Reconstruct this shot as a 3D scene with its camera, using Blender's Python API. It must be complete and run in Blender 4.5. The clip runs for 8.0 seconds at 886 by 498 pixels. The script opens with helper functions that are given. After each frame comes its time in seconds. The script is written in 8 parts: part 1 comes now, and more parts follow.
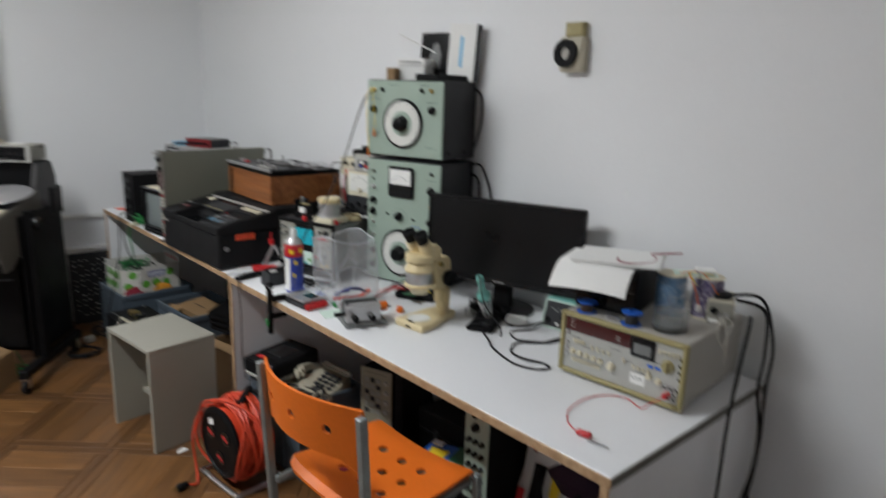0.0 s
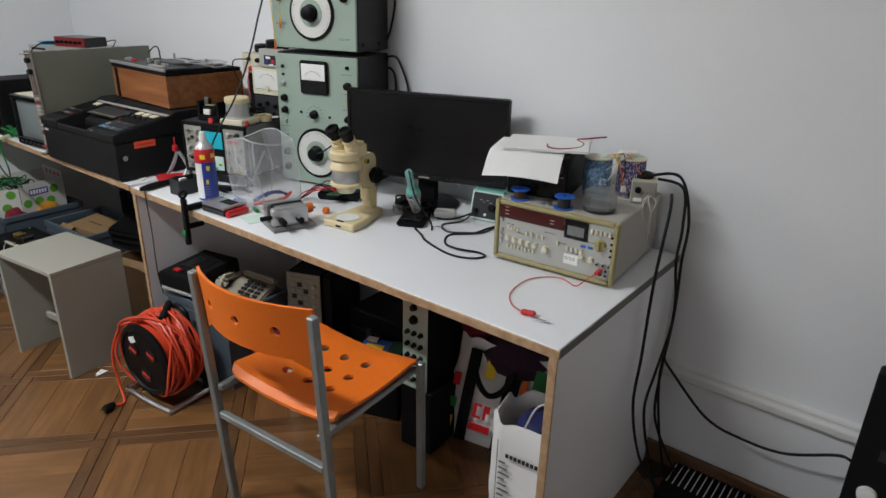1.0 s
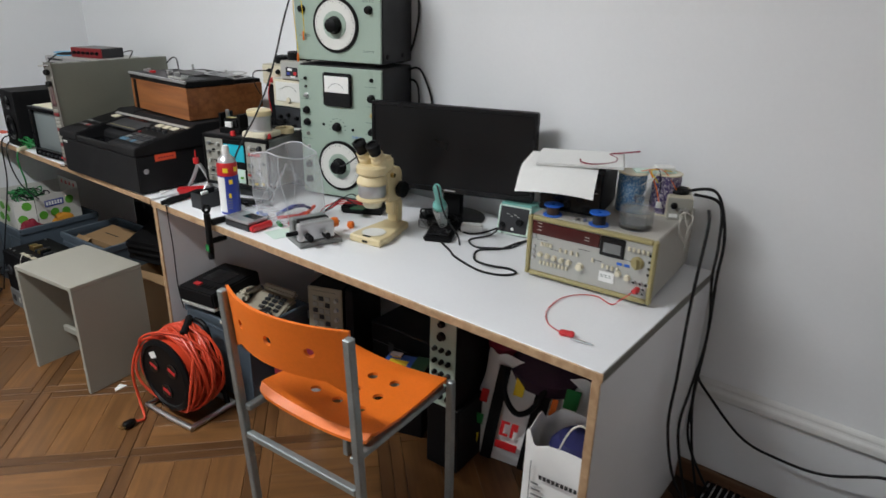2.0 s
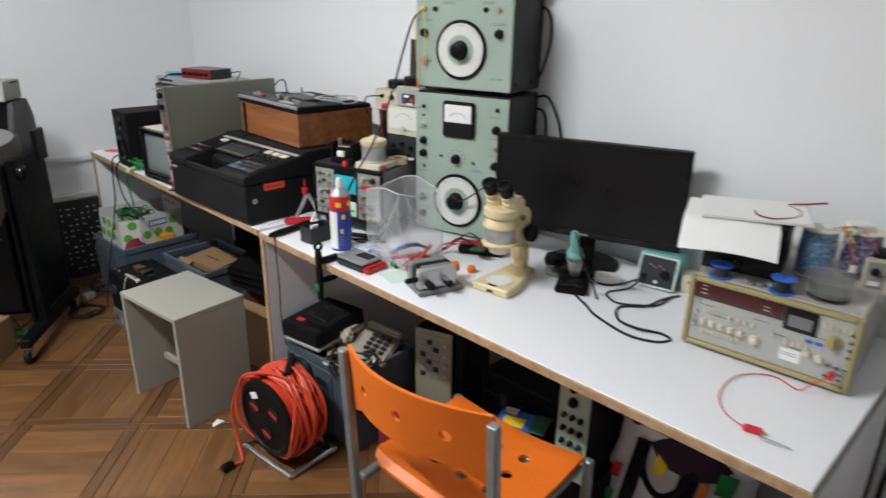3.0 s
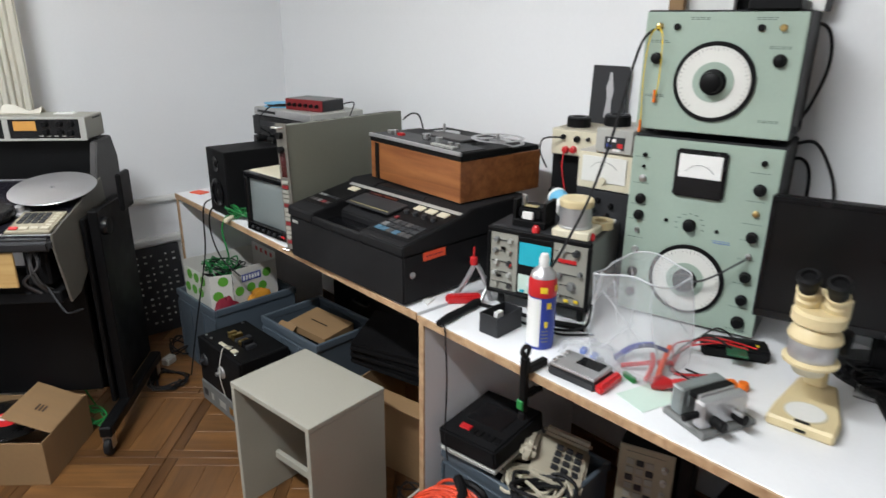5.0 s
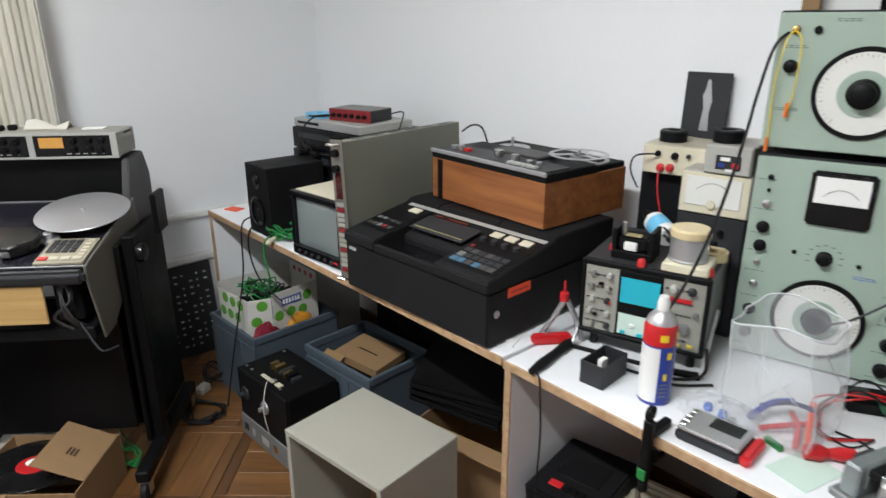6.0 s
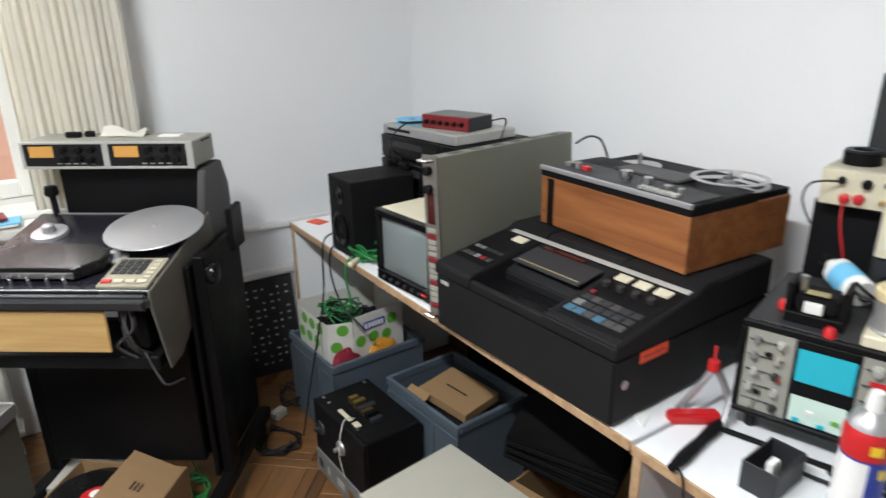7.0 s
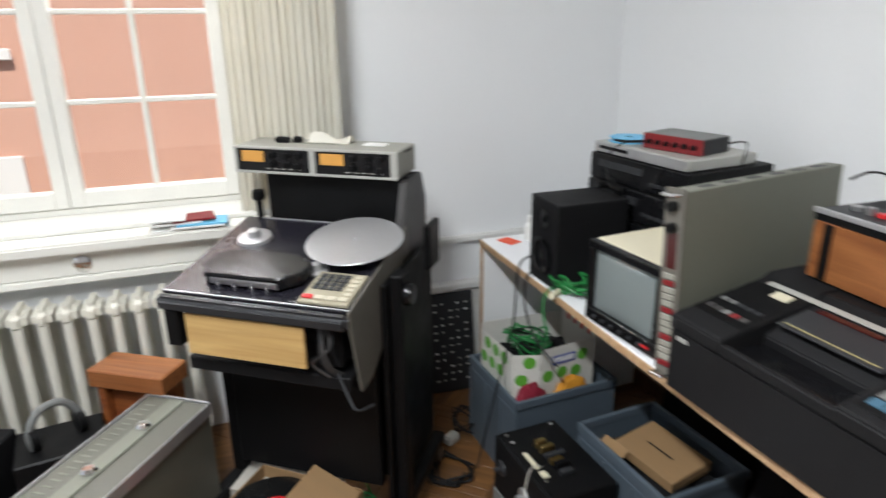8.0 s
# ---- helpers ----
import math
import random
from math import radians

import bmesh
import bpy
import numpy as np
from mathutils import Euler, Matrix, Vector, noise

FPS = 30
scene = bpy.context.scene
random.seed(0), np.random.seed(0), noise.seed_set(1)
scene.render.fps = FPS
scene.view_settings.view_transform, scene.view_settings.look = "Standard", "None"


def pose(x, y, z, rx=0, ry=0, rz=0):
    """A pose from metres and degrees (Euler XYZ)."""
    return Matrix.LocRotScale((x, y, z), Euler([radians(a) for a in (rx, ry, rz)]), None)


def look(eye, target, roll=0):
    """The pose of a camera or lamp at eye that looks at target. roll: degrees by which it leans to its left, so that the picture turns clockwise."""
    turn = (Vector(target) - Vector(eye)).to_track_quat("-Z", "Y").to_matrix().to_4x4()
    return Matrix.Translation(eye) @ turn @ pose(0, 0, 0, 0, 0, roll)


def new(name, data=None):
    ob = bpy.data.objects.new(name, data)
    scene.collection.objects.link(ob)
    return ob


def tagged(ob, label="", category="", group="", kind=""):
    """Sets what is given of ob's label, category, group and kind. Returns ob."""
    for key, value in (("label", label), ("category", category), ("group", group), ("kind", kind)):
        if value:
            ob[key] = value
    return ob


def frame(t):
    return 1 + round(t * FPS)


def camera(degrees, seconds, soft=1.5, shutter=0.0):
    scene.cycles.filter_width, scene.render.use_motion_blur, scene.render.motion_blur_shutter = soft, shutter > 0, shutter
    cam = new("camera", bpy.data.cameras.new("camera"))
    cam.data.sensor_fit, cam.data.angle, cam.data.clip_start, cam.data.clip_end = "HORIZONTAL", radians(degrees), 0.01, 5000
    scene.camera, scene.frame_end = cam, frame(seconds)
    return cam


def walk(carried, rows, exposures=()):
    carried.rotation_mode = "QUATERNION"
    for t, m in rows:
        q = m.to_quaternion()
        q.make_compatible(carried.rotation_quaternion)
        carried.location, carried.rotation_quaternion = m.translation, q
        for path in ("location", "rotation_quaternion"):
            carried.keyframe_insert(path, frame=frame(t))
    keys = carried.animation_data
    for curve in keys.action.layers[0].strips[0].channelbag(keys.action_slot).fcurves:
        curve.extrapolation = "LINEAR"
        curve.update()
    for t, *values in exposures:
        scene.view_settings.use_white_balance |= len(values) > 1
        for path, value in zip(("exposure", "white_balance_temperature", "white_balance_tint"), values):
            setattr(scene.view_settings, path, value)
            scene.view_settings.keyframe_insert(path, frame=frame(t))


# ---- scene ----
cam = camera(68.8, 8.0, shutter=0.5)
METRES, EYE, TILT, LEAN, TURN = 1.8, 1.5, 0.0, 0.0, -41.5
PATH = [
    (0, (0.053, -0.124, 1.476), (1.355, 1.32, 1.008), 1.9),
    (0.5, (-0.001, -0.07, 1.444), (1.468, 1.115, 0.783), 1.7),
    (1, (-0.02, -0.044, 1.444), (1.444, 1.099, 0.703), 1.5),
    (1.2, (-0.024, -0.048, 1.447), (1.431, 1.104, 0.703), 1.3),
    (2.3, (-0.037, 0.117, 1.474), (1.426, 1.278, 0.758), 1.3),
    (2.5, (-0.013, 0.175, 1.484), (1.425, 1.369, 0.772), 1.2),
    (3, (0.026, 0.317, 1.487), (1.348, 1.645, 0.787), 1.0),
    (3.5, (0.007, 0.514, 1.487), (1.291, 1.877, 0.786), 1.0),
    (4, (-0.03, 0.696, 1.494), (1.253, 2.068, 0.806), 0.9),
    (4.5, (0.01, 0.884, 1.482), (1.289, 2.27, 0.818), 0.7),
    (4.7, (0.051, 0.96, 1.478), (1.324, 2.357, 0.823), 0.7),
    (6, (0.067, 1.363, 1.496), (1.318, 2.778, 0.836), -0.1),
    (6.5, (0.126, 1.504, 1.489), (1.324, 2.962, 0.828), -0.6),
    (7, (0.233, 1.635, 1.488), (1.27, 3.211, 0.822), -0.9),
    (7.5, (0.257, 1.761, 1.488), (1.115, 3.441, 0.824), -1.1),
    (8, (0.182, 1.898, 1.5), (0.812, 3.68, 0.847), -0.7),
]
walk(cam, [(t, look(eye, target, roll)) for t, eye, target, roll in PATH],
     exposures=[(0.0, -0.86), (0.5, -0.78), (1.2, -0.74), (2.3, -0.55), (3.0, -0.42), (4.0, -0.26), (6.0, -0.36), (7.2, -0.20), (8.0, -0.20)])

# ---- world, sun, daylight in the end window, added side fill ----
world = bpy.data.worlds.new("sky")
scene.world = world
world.use_nodes = True
wn = world.node_tree
sky = wn.nodes.new("ShaderNodeTexSky")
sky.sky_type = "NISHITA"
sky.sun_disc = False
sky.sun_elevation, sky.sun_rotation = radians(48), radians(180)
wn.links.new(sky.outputs["Color"], wn.nodes["Background"].inputs["Color"])
wn.nodes["Background"].inputs["Strength"].default_value = 0.12

sun_data = bpy.data.lights.new("sun", "SUN")
sun_data.energy, sun_data.angle, sun_data.color = 5.0, radians(0.5), (1.0, 0.95, 0.88)
sun = new("sun", sun_data)
sun.matrix_world = look((0, -10, 11), (0, 0, 0))


def area_lamp(name, at, target, width, height, watts, colour):
    """A rectangular area lamp: window sky light, added side fill or the ceiling tube."""
    data = bpy.data.lights.new(name, "AREA")
    data.shape, data.size, data.size_y, data.energy, data.color = "RECTANGLE", width, height, watts, colour
    ob = new(name, data)
    ob.matrix_world = look(at, target)
    return ob


area_lamp("end_window_light", (-0.33, 4.66, 2.12), (-0.33, 0.0, 0.6), 1.2, 0.6, 40, (0.97, 0.98, 1.0))
# two weak fill lamps added in unseen west openings for frontal light
area_lamp("side_window_light", (-3.32, 0.2, 1.75), (2.0, 0.2, 1.45), 1.5, 1.7, 5, (0.97, 0.985, 1.0))
area_lamp("side_window_light", (-3.32, 3.0, 1.75), (2.0, 3.0, 1.45), 1.5, 1.7, 5, (0.97, 0.985, 1.0))
# the long tube lamp under the ceiling
area_lamp("ceiling_tube_light", (-0.50, 2.10, 2.80), (-0.50, 2.10, 0.0), 0.12, 1.5, 128, (0.945, 0.98, 1.0))

# ---- materials ----
def material(name, colour, rough=0.5, metal=0.0, vary=0.08, scale=6.0, bump=0.0, grain=120.0, stretch=(1, 1, 1), coat=0.0, rand=0.0, spec=0.5):
    """A surface with a base colour that varies at two scales, a little relief and uneven gloss."""
    m = bpy.data.materials.new(name)
    m.use_nodes = True
    nt = m.node_tree
    n, l = nt.nodes, nt.links
    b = n["Principled BSDF"]
    tc = n.new("ShaderNodeTexCoord")
    mp = n.new("ShaderNodeMapping")
    mp.inputs["Scale"].default_value = stretch
    l.new(tc.outputs["Object"], mp.inputs["Vector"])
    big = n.new("ShaderNodeTexNoise")
    big.inputs["Scale"].default_value, big.inputs["Detail"].default_value = scale, 4
    fine = n.new("ShaderNodeTexNoise")
    fine.inputs["Scale"].default_value, fine.inputs["Detail"].default_value = grain, 3
    l.new(mp.outputs["Vector"], big.inputs["Vector"])
    l.new(mp.outputs["Vector"], fine.inputs["Vector"])
    mix = n.new("ShaderNodeMath")
    mix.operation = "MULTIPLY_ADD"
    mix.inputs[1].default_value = 0.35
    l.new(fine.outputs["Fac"], mix.inputs[0])
    scaled = n.new("ShaderNodeMath")
    scaled.operation = "MULTIPLY"
    scaled.inputs[1].default_value = 0.65
    l.new(big.outputs["Fac"], scaled.inputs[0])
    l.new(scaled.outputs[0], mix.inputs[2])
    value = n.new("ShaderNodeMapRange")
    value.inputs["From Min"].default_value, value.inputs["From Max"].default_value = 0.3, 0.7
    value.inputs["To Min"].default_value, value.inputs["To Max"].default_value = 1 - vary, 1 + vary
    l.new(mix.outputs[0], value.inputs["Value"])
    out = value.outputs["Result"]
    if rand:
        info = n.new("ShaderNodeObjectInfo")
        rr = n.new("ShaderNodeMapRange")
        rr.inputs["To Min"].default_value, rr.inputs["To Max"].default_value = 1 - rand, 1 + rand
        l.new(info.outputs["Random"], rr.inputs["Value"])
        mu = n.new("ShaderNodeMath")
        mu.operation = "MULTIPLY"
        l.new(out, mu.inputs[0])
        l.new(rr.outputs["Result"], mu.inputs[1])
        out = mu.outputs[0]
    hsv = n.new("ShaderNodeHueSaturation")
    hsv.inputs["Color"].default_value = (*colour, 1)
    l.new(out, hsv.inputs["Value"])
    l.new(hsv.outputs["Color"], b.inputs["Base Color"])
    rg = n.new("ShaderNodeMapRange")
    rg.inputs["From Min"].default_value, rg.inputs["From Max"].default_value = 0.3, 0.7
    rg.inputs["To Min"].default_value, rg.inputs["To Max"].default_value = max(0.03, rough - 0.08), min(1, rough + 0.08)
    l.new(big.outputs["Fac"], rg.inputs["Value"])
    l.new(rg.outputs["Result"], b.inputs["Roughness"])
    b.inputs["Metallic"].default_value = metal
    b.inputs["Specular IOR Level"].default_value = spec
    if coat:
        b.inputs["Coat Weight"].default_value, b.inputs["Coat Roughness"].default_value = coat, 0.12
    if bump:
        bp = n.new("ShaderNodeBump")
        bp.inputs["Strength"].default_value, bp.inputs["Distance"].default_value = bump, 0.002
        l.new(mix.outputs[0], bp.inputs["Height"])
        l.new(bp.outputs["Normal"], b.inputs["Normal"])
    return m


def clear(name, colour, rough=0.05, transmission=1.0, alpha=1.0):
    m = bpy.data.materials.new(name)
    m.use_nodes = True
    b = m.node_tree.nodes["Principled BSDF"]
    b.inputs["Base Color"].default_value = (*colour, 1)
    b.inputs["Roughness"].default_value = rough
    b.inputs["Transmission Weight"].default_value = transmission
    b.inputs["IOR"].default_value = 1.45
    b.inputs["Alpha"].default_value = alpha
    return m


def wood(name, light, dark, rough=0.4, stretch=(1.5, 14, 14), rand=0.0, along=False, vary=0.10):
    """Wood with grain that runs along the local x axis, or along y."""
    m = material(name, light, rough, vary=vary, scale=2.5, bump=0.12, grain=60, stretch=stretch, rand=rand)
    nt = m.node_tree
    n, l = nt.nodes, nt.links
    tc = n.new("ShaderNodeTexCoord")
    mp = n.new("ShaderNodeMapping")
    mp.inputs["Scale"].default_value = (14, 1.0, 14) if along else (1.0, 14, 14)
    l.new(tc.outputs["Object"], mp.inputs["Vector"])
    vec = mp.outputs["Vector"]
    if rand:
        info = n.new("ShaderNodeObjectInfo")
        mul = n.new("ShaderNodeVectorMath")
        mul.operation = "SCALE"
        mul.inputs[0].default_value = (37.0, 19.0, 11.0)
        l.new(info.outputs["Random"], mul.inputs["Scale"])
        add = n.new("ShaderNodeVectorMath")
        l.new(vec, add.inputs[0])
        l.new(mul.outputs["Vector"], add.inputs[1])
        vec = add.outputs["Vector"]
    nz = n.new("ShaderNodeTexNoise")
    nz.inputs["Scale"].default_value, nz.inputs["Detail"].default_value, nz.inputs["Distortion"].default_value = 3.0, 6, 0.6
    l.new(vec, nz.inputs["Vector"])
    ramp = n.new("ShaderNodeValToRGB")
    ramp.color_ramp.elements[0].position, ramp.color_ramp.elements[0].color = 0.32, (*dark, 1)
    ramp.color_ramp.elements[1].position, ramp.color_ramp.elements[1].color = 0.68, (*light, 1)
    l.new(nz.outputs["Fac"], ramp.inputs["Fac"])
    hsv = [x for x in n if x.type == "HUE_SAT"][0]
    l.new(ramp.outputs["Color"], hsv.inputs["Color"])
    return m


M = {}
M["wall"] = material("wall_paint", (0.80, 0.81, 0.82), 0.75, vary=0.02, scale=1.5, bump=0.10, grain=90)
M["ceiling"] = material("ceiling_paint", (0.82, 0.82, 0.81), 0.8, vary=0.02, scale=1.0, bump=0.05)
M["trim"] = material("white_trim", (0.72, 0.72, 0.70), 0.45, vary=0.05, scale=5, bump=0.05)
M["white_top"] = material("white_melamine", (0.82, 0.83, 0.85), 0.36, vary=0.03, scale=4)
M["birch"] = wood("birch_edge", (0.50, 0.34, 0.20), (0.36, 0.22, 0.12), 0.5)
M["plank"] = wood("oak_plank", (0.185, 0.086, 0.028), (0.120, 0.054, 0.018), 0.36, stretch=(3, 5, 5), rand=0.20, vary=0.24)
M["strip"] = wood("oak_strip", (0.145, 0.067, 0.023), (0.092, 0.041, 0.014), 0.38, stretch=(3, 5, 5), rand=0.25, vary=0.24)
M["groove"] = material("floor_joint", (0.045, 0.024, 0.012), 0.8)
M["base_wood"] = wood("baseboard_wood", (0.17, 0.08, 0.035), (0.10, 0.045, 0.02), 0.45, along=True)
M["sage"] = material("sage_green_enamel", (0.34, 0.43, 0.36), 0.42, vary=0.05, scale=5, bump=0.03)
M["black_case"] = material("black_crackle_paint", (0.018, 0.018, 0.020), 0.55, spec=0.35, vary=0.25, scale=12, bump=0.25, grain=300)
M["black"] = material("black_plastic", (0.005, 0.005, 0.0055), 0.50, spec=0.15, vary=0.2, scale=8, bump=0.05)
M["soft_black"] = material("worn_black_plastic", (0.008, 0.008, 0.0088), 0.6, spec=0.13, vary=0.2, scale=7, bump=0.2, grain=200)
M["gloss_black"] = material("glossy_black", (0.006, 0.006, 0.007), 0.22, spec=0.35, vary=0.1)
M["rubber"] = material("black_rubber", (0.009, 0.009, 0.010), 0.6, spec=0.3, vary=0.15)
M["dark_grey"] = material("dark_grey_paint", (0.026, 0.027, 0.030), 0.5, spec=0.35, vary=0.12, bump=0.05)
M["charcoal"] = material("charcoal_paint", (0.055, 0.052, 0.052), 0.5, spec=0.4, vary=0.15, bump=0.05)
M["grey"] = material("grey_paint", (0.17, 0.175, 0.172), 0.5, vary=0.07, bump=0.05)
M["taupe"] = material("grey_beige_paint", (0.30, 0.295, 0.255), 0.5, vary=0.05, bump=0.05)
M["olive"] = material("grey_green_paint", (0.165, 0.17, 0.135), 0.5, vary=0.06, scale=4, bump=0.06)
M["olive_dark"] = material("dull_olive_paint", (0.105, 0.104, 0.082), 0.55, vary=0.10, scale=5, bump=0.08)
M["side_brown"] = material("grey_brown_board", (0.13, 0.122, 0.105), 0.55, vary=0.08, bump=0.06)
M["crimson"] = material("crimson_paint", (0.20, 0.012, 0.016), 0.45, vary=0.08)
M["drab"] = material("drab_beige_plastic", (0.30, 0.27, 0.195), 0.5, vary=0.1, bump=0.05)
M["deck_sheen"] = material("polished_dark_deck", (0.014, 0.013, 0.019), 0.24, spec=1.0, vary=0.08)
M["stool"] = material("grey_beige_lacquer", (0.335, 0.325, 0.275), 0.5, vary=0.04, scale=4, bump=0.05)
M["cream"] = material("cream_enamel", (0.70, 0.58, 0.34), 0.36, vary=0.06, scale=9, bump=0.03)
M["ivory"] = material("ivory_plastic", (0.66, 0.61, 0.46), 0.45, vary=0.07, bump=0.03)
M["beige"] = material("beige_plastic", (0.48, 0.44, 0.34), 0.5, vary=0.08, bump=0.04)
M["khaki"] = material("khaki_frame", (0.34, 0.29, 0.13), 0.45, vary=0.08, bump=0.04)
M["panel_grey"] = material("silver_grey_panel", (0.44, 0.44, 0.41), 0.42, vary=0.05, metal=0.2)
M["case_grey"] = material("warm_grey_case", (0.42, 0.40, 0.36), 0.5, vary=0.06, bump=0.05)
M["white"] = material("white_plastic", (0.78, 0.78, 0.76), 0.4, vary=0.04)
M["paper"] = material("white_paper", (0.82, 0.82, 0.80), 0.8, vary=0.03)
M["dial_white"] = material("white_dial", (0.72, 0.72, 0.68), 0.45, vary=0.04)
M["steel"] = material("brushed_steel", (0.55, 0.55, 0.55), 0.32, metal=1.0, vary=0.08)
M["chrome"] = material("chrome", (0.75, 0.75, 0.76), 0.12, metal=1.0, vary=0.04)
M["brass"] = material("brass", (0.62, 0.45, 0.18), 0.3, metal=1.0, vary=0.1)
M["alu"] = material("matt_aluminium", (0.50, 0.50, 0.51), 0.38, metal=0.7, vary=0.06)
M["tube_grey"] = material("galvanised_steel", (0.27, 0.30, 0.30), 0.42, metal=0.55, vary=0.18, scale=14, bump=0.05)
M["orange"] = material("orange_moulded_plastic", (0.78, 0.165, 0.012), 0.46, vary=0.09, scale=7, bump=0.03)
M["cable_red"] = material("orange_red_cable", (0.62, 0.060, 0.022), 0.42, vary=0.08)
M["red"] = material("red_plastic", (0.55, 0.018, 0.022), 0.36, vary=0.06)
M["dark_red"] = material("dark_red_cloth", (0.22, 0.010, 0.028), 0.7, vary=0.25, scale=20, bump=0.3)
M["yellow_cloth"] = material("orange_yellow_cloth", (0.60, 0.26, 0.02), 0.75, vary=0.2, scale=18, bump=0.3)
M["orange_label"] = material("orange_red_label", (0.80, 0.085, 0.025), 0.5, vary=0.05)
M["yellow"] = material("yellow_paint", (0.85, 0.62, 0.03), 0.4, vary=0.04)
M["blue"] = material("blue_paint", (0.02, 0.045, 0.30), 0.35, vary=0.06)
M["bright_blue"] = material("blue_plastic", (0.02, 0.12, 0.55), 0.35, vary=0.06)
M["sky_blue"] = material("light_blue_print", (0.16, 0.50, 0.75), 0.5, vary=0.06)
M["teal"] = material("mint_teal_plastic", (0.16, 0.42, 0.37), 0.42, vary=0.05, bump=0.03)
M["cyan_glass"] = material("cyan_screen", (0.02, 0.44, 0.56), 0.12, vary=0.03, coat=0.4)
M["crt_glass"] = material("grey_picture_tube", (0.20, 0.23, 0.23), 0.12, vary=0.03, coat=0.5)
M["screen_off"] = material("dark_screen", (0.005, 0.005, 0.0055), 0.34, spec=0.3, vary=0.06)
M["deck_blue"] = material("muted_blue_key", (0.05, 0.13, 0.20), 0.5, vary=0.1)
M["green"] = material("leaf_green_print", (0.10, 0.34, 0.035), 0.5, vary=0.08)
M["cable_green"] = material("green_cable", (0.015, 0.19, 0.045), 0.45, vary=0.1)
M["mint"] = material("pale_green_card", (0.58, 0.72, 0.64), 0.6, vary=0.04)
M["amber"] = material("amber_meter", (0.62, 0.31, 0.07), 0.4, vary=0.05)
M["walnut"] = wood("tape_recorder_veneer", (0.33, 0.125, 0.040), (0.20, 0.066, 0.020), 0.42, vary=0.22)
M["pine"] = wood("pale_plywood", (0.56, 0.37, 0.15), (0.46, 0.28, 0.10), 0.5)
M["dark_wood"] = wood("reddish_wood", (0.30, 0.095, 0.025), (0.17, 0.045, 0.014), 0.45)
M["card"] = material("brown_cardboard", (0.27, 0.165, 0.078), 0.8, vary=0.08, scale=5, bump=0.1, grain=70, stretch=(1, 6, 1))
M["crate"] = material("grey_blue_crate", (0.075, 0.098, 0.122), 0.45, vary=0.10, scale=8, bump=0.06)
M["crate_dark"] = material("dark_crate", (0.055, 0.065, 0.078), 0.5, vary=0.10, scale=8, bump=0.06)
M["vcr"] = material("charcoal_textured_plastic", (0.010, 0.010, 0.011), 0.62, spec=0.2, vary=0.12, scale=6, bump=0.3, grain=350)
M["maroon"] = material("maroon_window", (0.06, 0.012, 0.012), 0.15, vary=0.05, coat=0.4)
M["curtain"] = material("cream_curtain_cloth", (0.80, 0.78, 0.70), 0.85, vary=0.05, scale=6, bump=0.1, grain=300)
M["radiator"] = material("cream_radiator_enamel", (0.70, 0.68, 0.60), 0.35, vary=0.05, bump=0.05)
M["window_paint"] = material("white_window_paint", (0.76, 0.75, 0.70), 0.4, vary=0.04, bump=0.05)
def translucent(m, share):
    """Lets part of the light through a cloth."""
    n, l = m.node_tree.nodes, m.node_tree.links
    b = n["Principled BSDF"]
    t = n.new("ShaderNodeBsdfTranslucent")
    t.inputs["Color"].default_value = (0.85, 0.80, 0.68, 1)
    mix = n.new("ShaderNodeMixShader")
    mix.inputs["Fac"].default_value = share
    l.new(b.outputs[0], mix.inputs[1])
    l.new(t.outputs[0], mix.inputs[2])
    l.new(mix.outputs[0], n["Material Output"].inputs["Surface"])


translucent(M["curtain"], 0.30)
M["glass"] = clear("window_glass", (1, 1, 1), 0.0)
M["jar"] = clear("clear_glass", (0.93, 0.95, 0.94), 0.10, alpha=0.42)
M["facade"] = material("pink_stucco", (0.62, 0.36, 0.27), 0.85, vary=0.06, scale=0.8, bump=0.2, grain=20)
M["facade_white"] = material("white_facade_paint", (0.8, 0.8, 0.78), 0.7, vary=0.03)
M["navy"] = material("navy_cloth", (0.012, 0.014, 0.085), 0.75, vary=0.25, scale=20, bump=0.4)
M["violet_black"] = material("dark_violet_cloth", (0.030, 0.010, 0.026), 0.8, vary=0.3, scale=18, bump=0.4)
M["pcb"] = material("green_circuit_board", (0.015, 0.10, 0.045), 0.4, vary=0.2, scale=40)
M["ink"] = material("black_ink", (0.02, 0.02, 0.022), 0.6)
M["legend"] = material("dark_green_legend", (0.10, 0.14, 0.12), 0.6)
M["tape_brown"] = material("brown_tape", (0.055, 0.030, 0.020), 0.35, vary=0.1)
M["vinyl"] = material("black_vinyl_disc", (0.008, 0.008, 0.008), 0.25, vary=0.1)
M["dust"] = material("off_white_dust", (0.6, 0.58, 0.52), 0.8, vary=0.15, scale=20)


